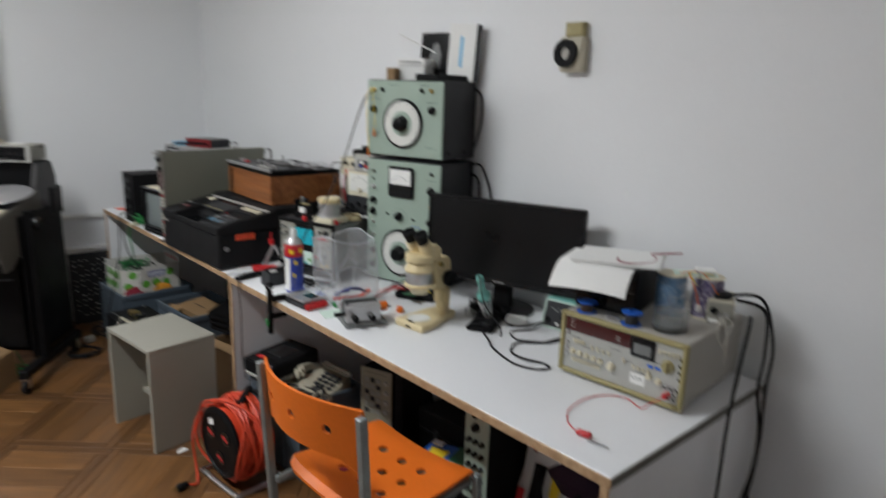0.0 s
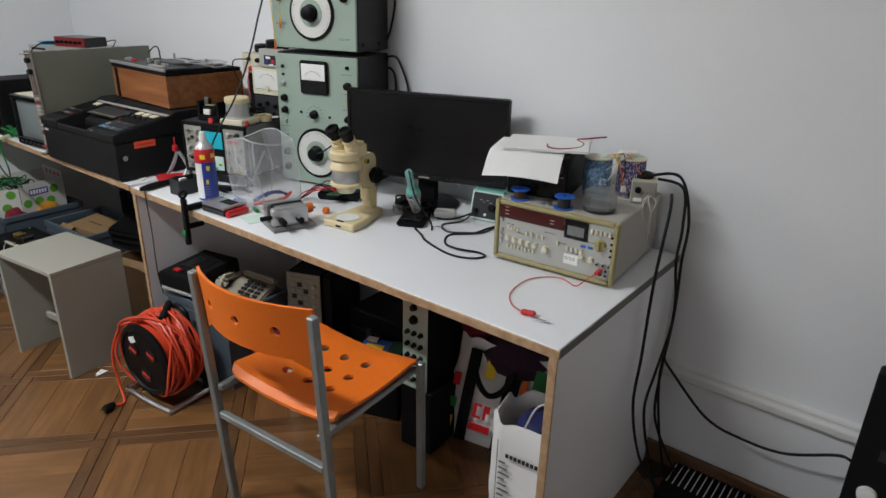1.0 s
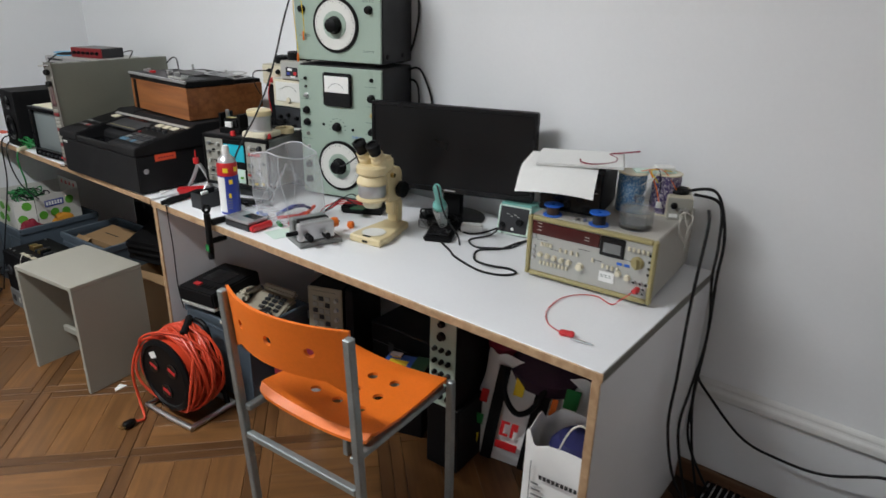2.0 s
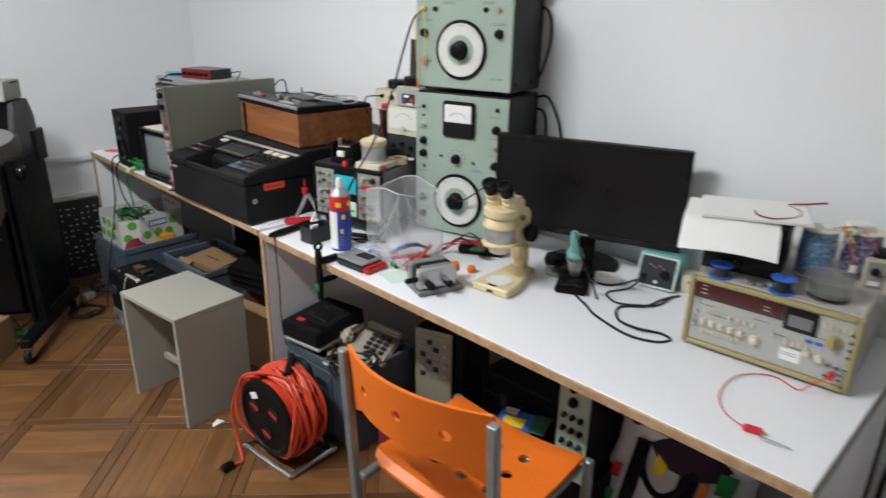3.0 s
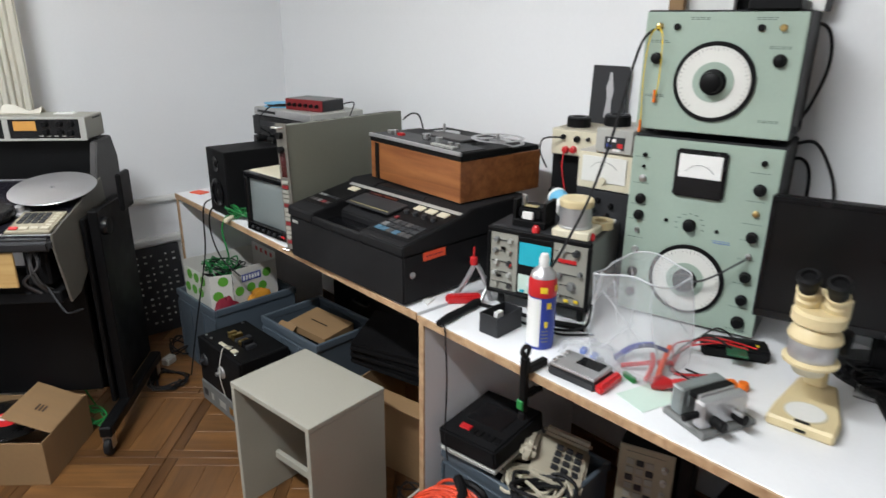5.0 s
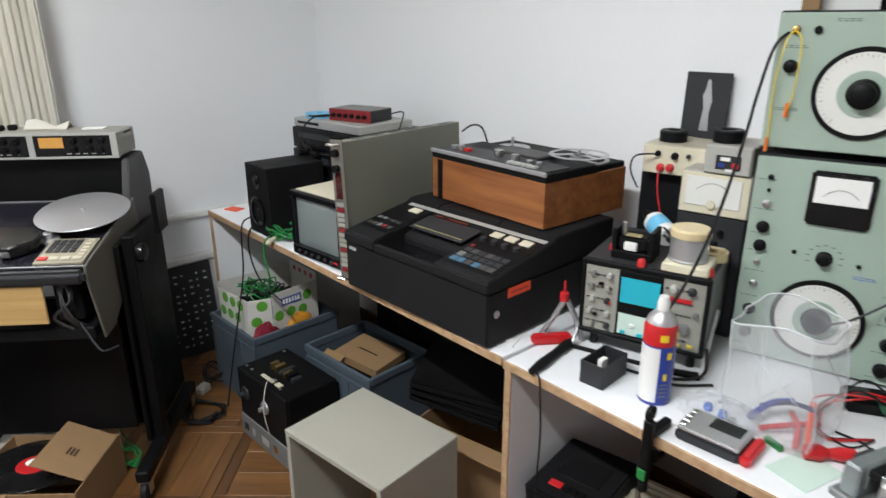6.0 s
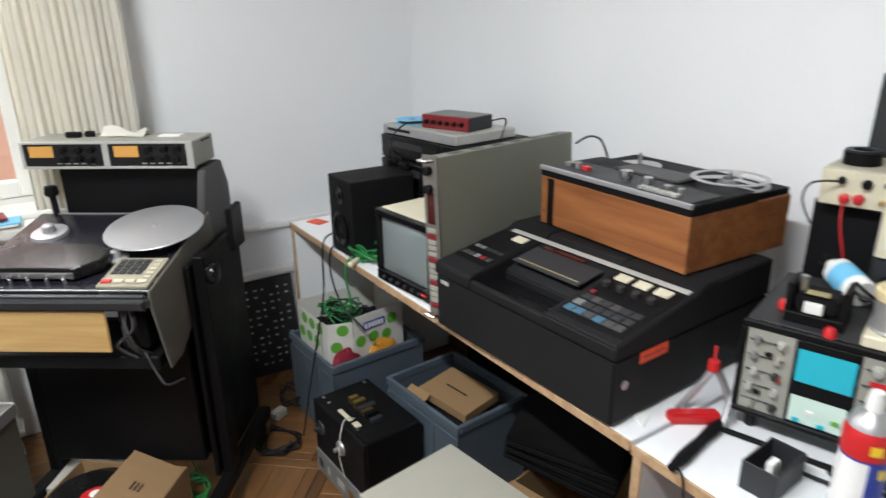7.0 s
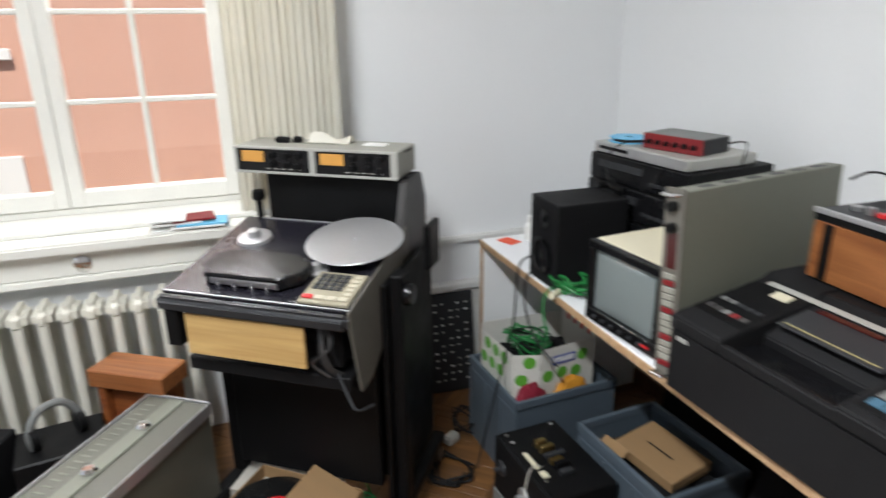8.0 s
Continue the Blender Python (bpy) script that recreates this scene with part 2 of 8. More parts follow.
def bag_film():
    """Thin translucent polythene: partly see-through, with a milky sheen."""
    m = bpy.data.materials.new("clear_polythene")
    m.use_nodes = True
    n, l = m.node_tree.nodes, m.node_tree.links
    b = n["Principled BSDF"]
    b.inputs["Base Color"].default_value = (0.70, 0.72, 0.75, 1)
    b.inputs["Roughness"].default_value = 0.18
    tr = n.new("ShaderNodeBsdfTransparent")
    mix = n.new("ShaderNodeMixShader")
    nz = n.new("ShaderNodeTexNoise")
    nz.inputs["Scale"].default_value, nz.inputs["Detail"].default_value, nz.inputs["Distortion"].default_value = 4, 5, 0.4
    ramp = n.new("ShaderNodeMapRange")
    ramp.inputs["From Min"].default_value, ramp.inputs["From Max"].default_value = 0.4, 0.72
    ramp.inputs["To Min"].default_value, ramp.inputs["To Max"].default_value = 0.20, 0.36
    tc = n.new("ShaderNodeTexCoord")
    l.new(tc.outputs["Object"], nz.inputs["Vector"])
    l.new(nz.outputs["Fac"], ramp.inputs["Value"])
    l.new(ramp.outputs["Result"], mix.inputs["Fac"])
    l.new(tr.outputs[0], mix.inputs[1])
    l.new(b.outputs[0], mix.inputs[2])
    l.new(mix.outputs[0], n["Material Output"].inputs["Surface"])
    bp = n.new("ShaderNodeBump")
    bp.inputs["Strength"].default_value, bp.inputs["Distance"].default_value = 0.16, 0.01
    l.new(nz.outputs["Fac"], bp.inputs["Height"])
    l.new(bp.outputs["Normal"], b.inputs["Normal"])
    return m


M["film"] = bag_film()
M["film_fold"] = material("folded_polythene", (0.74, 0.76, 0.79), 0.25, vary=0.05)
M["film_fold"].node_tree.nodes["Principled BSDF"].inputs["Alpha"].default_value = 0.55
M["gift_paper"] = material("white_coated_paper", (0.62, 0.61, 0.57), 0.5, vary=0.06, scale=8)


def woven(name, a, b_, c):
    """Wound two-coloured wire: slanting turns of three colours."""
    m = material(name, a, 0.6, vary=0.1, bump=0.2)
    n, l = m.node_tree.nodes, m.node_tree.links
    tc = n.new("ShaderNodeTexCoord")
    nz = n.new("ShaderNodeTexNoise")
    mp = n.new("ShaderNodeMapping")
    mp.inputs["Scale"].default_value = (420, 420, 150)
    nz.inputs["Scale"].default_value, nz.inputs["Detail"].default_value = 1.0, 1
    l.new(tc.outputs["Object"], mp.inputs["Vector"])
    l.new(mp.outputs["Vector"], nz.inputs["Vector"])
    r = n.new("ShaderNodeValToRGB")
    r.color_ramp.interpolation = "CONSTANT"
    r.color_ramp.elements[0].color, r.color_ramp.elements[1].color = (*a, 1), (*b_, 1)
    r.color_ramp.elements[1].position = 0.48
    e = r.color_ramp.elements.new(0.58)
    e.color = (*c, 1)
    l.new(nz.outputs["Fac"], r.inputs["Fac"])
    hsv = [x for x in n if x.type == "HUE_SAT"][0]
    l.new(r.outputs["Color"], hsv.inputs["Color"])
    return m


M["yarn_blue"] = woven("blue_white_wire", (0.05, 0.14, 0.30), (0.10, 0.24, 0.40), (0.45, 0.52, 0.58))
M["yarn_violet"] = woven("violet_white_wire", (0.045, 0.030, 0.10), (0.10, 0.07, 0.20), (0.62, 0.58, 0.62))

# ---- building helpers ----
TURNS = {"z": (0, 0), "-y": (90, 0), "y": (-90, 0), "x": (0, 90), "-x": (0, -90), "-z": (180, 0)}


def aim(at, axis):
    rx, ry = TURNS[axis]
    return pose(*at, rx, ry, 0)


def bx(x0, x1, y0, y1, z0, z1, bevel=0.002, seg=1):
    """A box between two corners, with eased edges."""
    bm = bmesh.new()
    bmesh.ops.create_cube(bm, size=1)
    for v in bm.verts:
        v.co = Vector((x0 + (v.co.x + 0.5) * (x1 - x0), y0 + (v.co.y + 0.5) * (y1 - y0), z0 + (v.co.z + 0.5) * (z1 - z0)))
    b = min(bevel, 0.45 * min(abs(x1 - x0), abs(y1 - y0), abs(z1 - z0)))
    if b > 0.0002:
        bmesh.ops.bevel(bm, geom=bm.edges[:], offset=b, segments=seg, affect="EDGES")
    return bm


def lathe(profile, at=(0, 0, 0), axis="z", seg=24):
    """A turned solid from (radius, height) pairs along the axis."""
    bm = bmesh.new()
    rings = []
    for r, z in profile:
        if r < 1e-5:
            rings.append([bm.verts.new((0, 0, z))])
        else:
            rings.append([bm.verts.new((r * math.cos(2 * math.pi * i / seg), r * math.sin(2 * math.pi * i / seg), z)) for i in range(seg)])
    for a, b in zip(rings, rings[1:]):
        for i in range(seg):
            j = (i + 1) % seg
            if len(a) == 1 and len(b) == 1:
                continue
            if len(a) == 1:
                bm.faces.new((a[0], b[i], b[j]))
            elif len(b) == 1:
                bm.faces.new((a[i], a[j], b[0]))
            else:
                bm.faces.new((a[i], a[j], b[j], b[i]))
    bmesh.ops.recalc_face_normals(bm, faces=bm.faces[:])
    bm.transform(aim(at, axis))
    return bm


def cy(r, h, at=(0, 0, 0), axis="z", seg=20, r2=None, ease=0.001):
    """A cylinder or cone that starts at a point and runs along the axis."""
    r2 = r if r2 is None else r2
    e = min(ease, 0.3 * h, 0.3 * r)
    return lathe([(0, 0), (r - e, 0), (r, e), (r2, h - e), (max(r2 - e, 0.0001), h), (0, h)], at, axis, seg)


def ring(r_in, r_out, h, at=(0, 0, 0), axis="z", seg=32):
    return lathe([(r_in, 0), (r_out, 0), (r_out, h), (r_in, h), (r_in, 0)], at, axis, seg)


def spline(points, steps=6, closed=False):
    """A smooth line through the points."""
    p = [Vector(q) for q in points]
    if len(p) < 3 and not closed:
        return p
    out = []
    n = len(p)
    for i in range(n if closed else n - 1):
        if closed:
            a, b, c, d = p[(i - 1) % n], p[i], p[(i + 1) % n], p[(i + 2) % n]
        else:
            a, b, c, d = p[max(i - 1, 0)], p[i], p[i + 1], p[min(i + 2, n - 1)]
        for k in range(steps):
            t = k / steps
            out.append(0.5 * ((2 * b) + (c - a) * t + (2 * a - 5 * b + 4 * c - d) * t * t + (3 * b - a - 3 * c + d) * t * t * t))
    if not closed:
        out.append(p[-1])
    return out


def sweep(points, r, seg=6, steps=6, smooth=True, closed=False):
    """A round tube along a line of points."""
    p = spline(points, steps, closed) if smooth else [Vector(q) for q in points]
    bm = bmesh.new()
    n = len(p)
    rings, side = [], None
    for i in range(n):
        a, b = (p[(i - 1) % n], p[(i + 1) % n]) if closed else (p[max(i - 1, 0)], p[min(i + 1, n - 1)])
        t = (b - a).normalized() if (b - a).length > 1e-9 else Vector((0, 0, 1))
        if side is None:
            side = t.orthogonal().normalized()
        side = (side - t * side.dot(t))
        side = side.normalized() if side.length > 1e-6 else t.orthogonal().normalized()
        up = t.cross(side)
        rings.append([bm.verts.new(p[i] + side * (r * math.cos(2 * math.pi * k / seg)) + up * (r * math.sin(2 * math.pi * k / seg))) for k in range(seg)])
    for i in range(n if closed else n - 1):
        a, b = rings[i], rings[(i + 1) % n]
        for k in range(seg):
            bm.faces.new((a[k], a[(k + 1) % seg], b[(k + 1) % seg], b[k]))
    if not closed:
        bm.faces.new(rings[0][::-1])
        bm.faces.new(rings[-1])
    bmesh.ops.recalc_face_normals(bm, faces=bm.faces[:])
    return bm


def prism(outline, h, at=(0, 0, 0), axis="z", bevel=0.0015):
    """A flat shape from an outline, thickened along the axis."""
    bm = bmesh.new()
    lo = [bm.verts.new((x, y, 0)) for x, y in outline]
    hi = [bm.verts.new((x, y, h)) for x, y in outline]
    bm.faces.new(lo[::-1])
    bm.faces.new(hi)
    n = len(lo)
    for i in range(n):
        bm.faces.new((lo[i], lo[(i + 1) % n], hi[(i + 1) % n], hi[i]))
    bmesh.ops.recalc_face_normals(bm, faces=bm.faces[:])
    if bevel:
        bmesh.ops.bevel(bm, geom=bm.edges[:], offset=bevel, segments=1, affect="EDGES")
    bm.transform(aim(at, axis))
    return bm


def side_prism(outline_yz, x0, x1, bevel=0.002):
    """A solid with a profile in the y-z plane that runs from x0 to x1."""
    bm = bmesh.new()
    lo = [bm.verts.new((x0, y, z)) for y, z in outline_yz]
    hi = [bm.verts.new((x1, y, z)) for y, z in outline_yz]
    bm.faces.new(lo[::-1])
    bm.faces.new(hi)
    n = len(lo)
    for i in range(n):
        bm.faces.new((lo[i], lo[(i + 1) % n], hi[(i + 1) % n], hi[i]))
    bmesh.ops.recalc_face_normals(bm, faces=bm.faces[:])
    if bevel:
        bmesh.ops.bevel(bm, geom=bm.edges[:], offset=bevel, segments=2, affect="EDGES")
    return bm


def sheet(nx, ny, f, thick=0.001):
    """A thin curved sheet: f gives the place for u, v between 0 and 1."""
    bm = bmesh.new()
    g = [[bm.verts.new(f(i / nx, j / ny)) for i in range(nx + 1)] for j in range(ny + 1)]
    for j in range(ny):
        for i in range(nx):
            bm.faces.new((g[j][i], g[j][i + 1], g[j + 1][i + 1], g[j + 1][i]))
    if thick:
        bmesh.ops.recalc_face_normals(bm, faces=bm.faces[:])
        bmesh.ops.solidify(bm, geom=bm.faces[:], thickness=thick)
    return bm


def moved(bm, m):
    bm.transform(m)
    return bm


def join(*bms):
    """Several shapes of one part in one bmesh."""
    out = bmesh.new()
    for bm in bms:
        me = bpy.data.meshes.new("tmp")
        bm.to_mesh(me)
        out.from_mesh(me)
        bpy.data.meshes.remove(me)
        bm.free()
    return out


def mesh_of(name, bm, mat):
    for f in bm.faces:
        f.smooth = True
    for e in bm.edges:
        if len(e.link_faces) != 2 or e.calc_face_angle(0) > 0.6:
            e.smooth = False
    me = bpy.data.meshes.new(name)
    bm.to_mesh(me)
    bm.free()
    me.materials.append(M[mat])
    return me


def part(name, bm, mat, parent=None, label=""):
    """Links a shape as one mesh object under its thing."""
    ob = new(name, mesh_of(name, bm, mat))
    if parent is not None:
        ob.parent = parent
    if label:
        ob["label"] = label
    return ob


def thing(name, m, label, category, group=""):
    """An Empty at the base of a thing; its parts hang under it."""
    ob = new(name)
    ob.empty_display_size = 0.05
    ob.matrix_world = m
    return tagged(ob, label, category, group)


def solid(name, bm, mat, label, category, group="", m=None, kind=""):
    """A thing that is one plain mesh."""
    ob = new(name, mesh_of(name, bm, mat))
    if m is not None:
        ob.matrix_world = m
    return tagged(ob, label, category, group, kind)


def knob(parent, x, z, r, h, mat="black", y=0.0, cap=None, name="knob"):
    """A fluted round knob on a front face."""
    k = part(name, lathe([(0, 0), (r, 0), (r, h * 0.25), (r * 0.86, h * 0.35), (r * 0.8, h * 0.94), (r * 0.7, h), (0, h)], (x, y, z), "-y", 16), mat, parent)
    if cap:
        part("cap", cy(r * 0.55, 0.001, (x, y - h, z), "-y", 14, ease=0.0002), cap, k)
    return k


def bars(parent, x0, z0, width, rows, pitch, mat="legend", y=-0.0006, height=0.0016, name="printed_legend", seed=1):
    """Lines of unreadable print as short plain bars on a front face."""
    rnd = random.Random(seed)
    shapes = []
    for r in range(rows):
        x = x0
        while x < x0 + width - 0.004:
            w = min(rnd.uniform(0.004, 0.012), x0 + width - x)
            shapes.append(bx(x, x + w, y, 0.0, z0 - r * pitch, z0 - r * pitch + height, 0))
            x += w + 0.003
    return part(name, join(*shapes), mat, parent)


def text(name, body, size, m, mat, parent=None, align="CENTER"):
    """Lettering in the built-in font, turned into a mesh."""
    cu = bpy.data.curves.new(name, "FONT")
    cu.body, cu.size, cu.align_x, cu.align_y, cu.extrude = body, size, align, "CENTER", 0.0003
    tmp = bpy.data.objects.new(name, cu)
    me = bpy.data.meshes.new_from_object(tmp)
    bpy.data.objects.remove(tmp)
    me.materials.clear()
    me.materials.append(M[mat])
    ob = new(name, me)
    if parent is not None:
        ob.parent = parent
    ob.matrix_basis = m
    return ob

# ---- the room ----
WALL_X, END_Y, HIGH = 1.83, 4.30, 3.0


def structure(name, bm, mat, label=""):
    ob = new(name, mesh_of(name, bm, mat))
    return tagged(ob, label, "", "", "structure")


structure("wall_east", bx(WALL_X, WALL_X + 0.3, -2.5, END_Y + 0.4, -0.05, HIGH, 0), "wall", "white painted plaster wall behind the workbench")
structure("wall_south", bx(-3.6, WALL_X, -2.5, -2.2, -0.05, HIGH, 0), "wall", "plain white wall")
structure("wall_north", join(
    bx(-3.6, -1.0, END_Y, END_Y + 0.4, -0.05, HIGH, 0), bx(0.34, WALL_X, END_Y, END_Y + 0.4, -0.05, HIGH, 0),
    bx(-1.0, 0.34, END_Y, END_Y + 0.4, -0.05, 0.80, 0), bx(-1.0, 0.34, END_Y, END_Y + 0.4, 2.52, HIGH, 0)), "wall", "white painted plaster wall with a window")
# out of view; its openings are made up to hold the side fill
structure("wall_west", join(
    bx(-3.6, -3.3, -2.2, -0.6, -0.05, HIGH, 0), bx(-3.6, -3.3, 1.0, 2.2, -0.05, HIGH, 0), bx(-3.6, -3.3, 3.8, END_Y, -0.05, HIGH, 0),
    bx(-3.6, -3.3, -0.6, 1.0, -0.05, 0.85, 0), bx(-3.6, -3.3, 2.2, 3.8, -0.05, 0.85, 0),
    bx(-3.6, -3.3, -0.6, 1.0, 2.6, HIGH, 0), bx(-3.6, -3.3, 2.2, 3.8, 2.6, HIGH, 0)), "wall", "unseen white wall with two openings added for the fill lamps")
structure("ceiling", bx(-3.6, WALL_X + 0.3, -2.5, END_Y + 0.4, HIGH, HIGH + 0.2, 0), "ceiling", "plain white ceiling")

# low rails and skirting
structure("trim", moved(side_prism([(0, 0), (0.012, 0), (0.022, 0.012), (0.022, 0.030), (0.014, 0.040), (0.014, 0.052), (0.005, 0.06), (0, 0.06)], -2.2, 0.55), pose(WALL_X - 0.0005, 0, 0.325, 0, 0, 90)), "trim", "white moulded rail low on the wall")
structure("baseboard", bx(WALL_X - 0.02, WALL_X - 0.0005, -2.2, END_Y, 0.0, 0.07, 0.004), "base_wood", "brown wooden skirting board")
structure("trim.001", bx(0.62, WALL_X, END_Y - 0.025, END_Y - 0.0005, 0.645, 0.675, 0.006, 2), "trim", "white rail along the wall")
structure("trim.002", join(bx(0.62, 1.30, END_Y - 0.05, END_Y - 0.0005, 0.445, 0.475, 0.004), bx(0.62, 1.30, END_Y - 0.03, END_Y - 0.0005, 0.04, 0.444, 0.003)), "trim", "white ledge of a boxed-in pipe on the wall")

# window in the end wall
win = new("window_1")
tagged(win, "white painted wooden casement window with small panes", "", "", "structure")
wy = 4.52
part("window_frame", join(bx(-1.0, -0.92, wy - 0.02, wy + 0.08, 0.80, 2.52, 0.004), bx(0.26, 0.34, wy - 0.02, wy + 0.08, 0.80, 2.52, 0.004),
     bx(-0.92, 0.26, wy - 0.02, wy + 0.08, 2.46, 2.52, 0.004), bx(-0.92, 0.26, wy - 0.02, wy + 0.08, 0.80, 0.885, 0.004)), "window_paint", win)
for sx in (-0.92, -0.33):
    cas = part("casement", join(bx(sx + 0.001, sx + 0.048, wy - 0.03, wy + 0.03, 0.886, 2.459, 0.004), bx(sx + 0.542, sx + 0.589, wy - 0.03, wy + 0.03, 0.886, 2.459, 0.004),
               bx(sx + 0.048, sx + 0.542, wy - 0.03, wy + 0.03, 0.886, 0.945, 0.004), bx(sx + 0.048, sx + 0.542, wy - 0.03, wy + 0.03, 2.41, 2.459, 0.004)), "window_paint", win)
    part("glazing_bar", bx(sx + 0.285, sx + 0.305, wy - 0.012, wy + 0.018, 0.945, 2.41, 0.003), "window_paint", cas)
    for z in (1.25, 1.55, 1.85, 2.15):
        part("glazing_bar", bx(sx + 0.048, sx + 0.542, wy - 0.010, wy + 0.016, z, z + 0.018, 0.003), "window_paint", cas)
    pane = part("pane", bx(sx + 0.046, sx + 0.544, wy + 0.001, wy + 0.005, 0.943, 2.412, 0), "glass", cas)
    pane.visible_shadow = False
part("window_sill", join(bx(-1.02, 0.60, 4.19, wy - 0.02, 0.80, 0.842, 0.008, 2), bx(-0.999, 0.339, 4.30, wy - 0.02, 0.842, 0.862, 0.004)), "window_paint", win)
part("apron", join(bx(-1.02, 0.60, 4.235, 4.2995, 0.715, 0.799, 0.004), bx(-1.02, 0.60, 4.225, 4.2995, 0.69, 0.714, 0.003)), "window_paint", win)
part("apron_catch", lathe([(0, 0), (0.03, 0), (0.028, 0.006), (0.012, 0.012), (0, 0.012)], (-0.28, 4.235, 0.757), "-y", 16), "chrome", win)

# the street outside
structure("ground", bx(-40, 40, 4.71, 60, -4.2, -4.0, 0), "grey", "grey street far below the window")
fac = structure("backdrop", bx(-9, 9, 9.5, 9.9, -4.0, 9.0, 0), "facade", "sunlit pink stucco house across the street")
for k, (fx, fz) in enumerate(((0.35, -1.35), (-2.75, -1.35), (-2.75, 1.35), (2.6, 1.35), (2.6, -1.35), (-5.4, 1.35))):
    part("window_shutter", join(bx(fx, fx + 1.1, 9.44, 9.4995, fz, fz + 1.65, 0.01), bx(fx - 0.1, fx + 1.2, 9.40, 9.4395, fz - 0.12, fz - 0.01, 0.01)), "facade_white", fac)

# curtain beside the window
def curtain_at(u, v):
    x = 0.25 + 0.365 * u
    return (x, 4.16 + 0.011 * math.sin(u * 24 + 0.8 * math.sin(5 * u)) * (0.75 + 0.25 * v) + 0.008 * math.sin(90 * u), 0.90 + 1.85 * v)


cur = thing("curtain", pose(0, 0, 0), "cream pleated cloth curtain hanging beside the window", "curtain")
part("cloth", sheet(90, 6, curtain_at, 0.0015), "curtain", cur)
part("rail", cy(0.011, 1.75, (-1.1, 4.16, 2.765), "x", 14), "white", cur)
for bx_ in (-1.0, 0.6):
    part("bracket", bx(bx_ - 0.01, bx_ + 0.01, 4.16, 4.2995, 2.757, 2.773, 0.002), "white", cur)

# cast-iron radiator below the window
rad = thing("radiator", pose(-0.95, 4.10, 0), "cream enamelled cast-iron column radiator under the window", "radiator")
sec = None
for i in range(14):
    x = 0.04 + i * 0.072
    shape = join(*[sweep([(x, y, 0.13), (x, y, 0.60)], 0.017, 10, smooth=False) for y in (0.02, 0.07, 0.12)],
                 lathe([(0, -0.028), (0.028, -0.02), (0.034, 0), (0.028, 0.02), (0, 0.028)], (x, 0.07, 0.615), "z", 14), bx(x - 0.031, x + 0.031, 0.0, 0.14, 0.585, 0.655, 0.022, 3), bx(x - 0.031, x + 0.031, 0.0, 0.14, 0.085, 0.145, 0.022, 3))
    part("section", shape, "radiator", rad)
for x in (0.04, 0.976):
    part("foot", cy(0.016, 0.085, (x, 0.07, 0.0), "z", 10, r2=0.012), "radiator", rad)

# tube lamp under the ceiling
lamp = thing("ceiling_light", pose(-0.50, 2.10, 2.83), "long white ceiling tube light", "ceiling light")
part("housing", bx(-0.09, 0.09, -0.80, 0.80, 0.02, 0.11, 0.006), "white", lamp)
part("rod", cy(0.008, 0.0595, (0, -0.6, 0.1102), "z", 10), "white", lamp)
part("rod", cy(0.008, 0.0595, (0, 0.6, 0.1102), "z", 10), "white", lamp)

# ---- workbenches ----
DESK = 0.74
desk = thing("workbench", pose(0, 0, 0), "white melamine workbench with raw birch edges, cluttered with test gear", "workbench", "benches along the wall")
top = part("tabletop", bx(1.082, 1.80, 0.496, 2.286, DESK - 0.022, DESK, 0.0012), "white_top", desk)
part("front_edging", bx(1.076, 1.0818, 0.492, 2.290, DESK - 0.022, DESK - 0.0006, 0.0008), "birch", top, "raw birch edge band")
part("end_edging", bx(1.082, 1.80, 0.492, 0.4958, DESK - 0.022, DESK - 0.0006, 0.0008), "side_brown", top, "dark scuffed edge band")
for y0, y1 in ((0.496, 0.516), (2.266, 2.286)):
    side = part("side_panel", bx(1.084, 1.80, y0, y1, 0.0, DESK - 0.0225, 0.0012), "white_top", desk)
    part("edging", bx(1.078, 1.0838, y0, y1, 0.0, DESK - 0.0225, 0.0008), "birch", side, "raw birch edge band")
part("back_rail", bx(1.74, 1.758, 0.5165, 2.2655, 0.42, DESK - 0.0225, 0.0012), "white_top", desk)

DESK2 = 0.748
desk2 = thing("workbench", pose(0, 0, 0), "white melamine workbench carrying old recorders, bins stored below", "workbench", "benches along the wall")
top = part("tabletop", bx(1.077, 1.80, 2.2905, 4.004, DESK2 - 0.022, DESK2, 0.0012), "white_top", desk2)
part("front_edging", bx(1.071, 1.0768, 2.2905, 4.004, DESK2 - 0.022, DESK2 - 0.0006, 0.0008), "birch", top, "raw birch edge band")
side = part("side_panel", bx(1.079, 1.80, 3.982, 4.002, 0.0, DESK2 - 0.0225, 0.0012), "white_top", desk2)
part("edging", bx(1.073, 1.0788, 3.982, 4.002, 0.0, DESK2 - 0.0225, 0.0008), "birch", side, "raw birch edge band")
part("side_panel", bx(1.30, 1.80, 2.2905, 2.308, 0.0, DESK2 - 0.0225, 0.0012), "white_top", desk2)

# ---- grey-beige stool made of boards ----
stool = thing("stool", pose(0.788, 2.404, 0, 0, 0, 7.5), "grey-beige lacquered board stool, open at the front", "stool")
part("seat", bx(0, 0.287, 0, 0.376, 0.434, 0.45, 0.0015), "stool", stool)
for y0 in (0.0005, 0.3595):
    part("side_panel", bx(0.0005, 0.2865, y0, y0 + 0.016, 0, 0.4335, 0.0015), "stool", stool)
part("stretcher", bx(0.125, 0.141, 0.017, 0.359, 0.114, 0.140, 0.0015), "stool", stool)

solid("paper_scrap", prism([(0, 0), (0.05, 0.004), (0.04, 0.035), (0.010, 0.02)], 0.003, bevel=0.0005), "paper", "white paper scrap on the floor by the stool", "paper", m=pose(0.855, 2.352, 0.0005, 0, 0, 4))

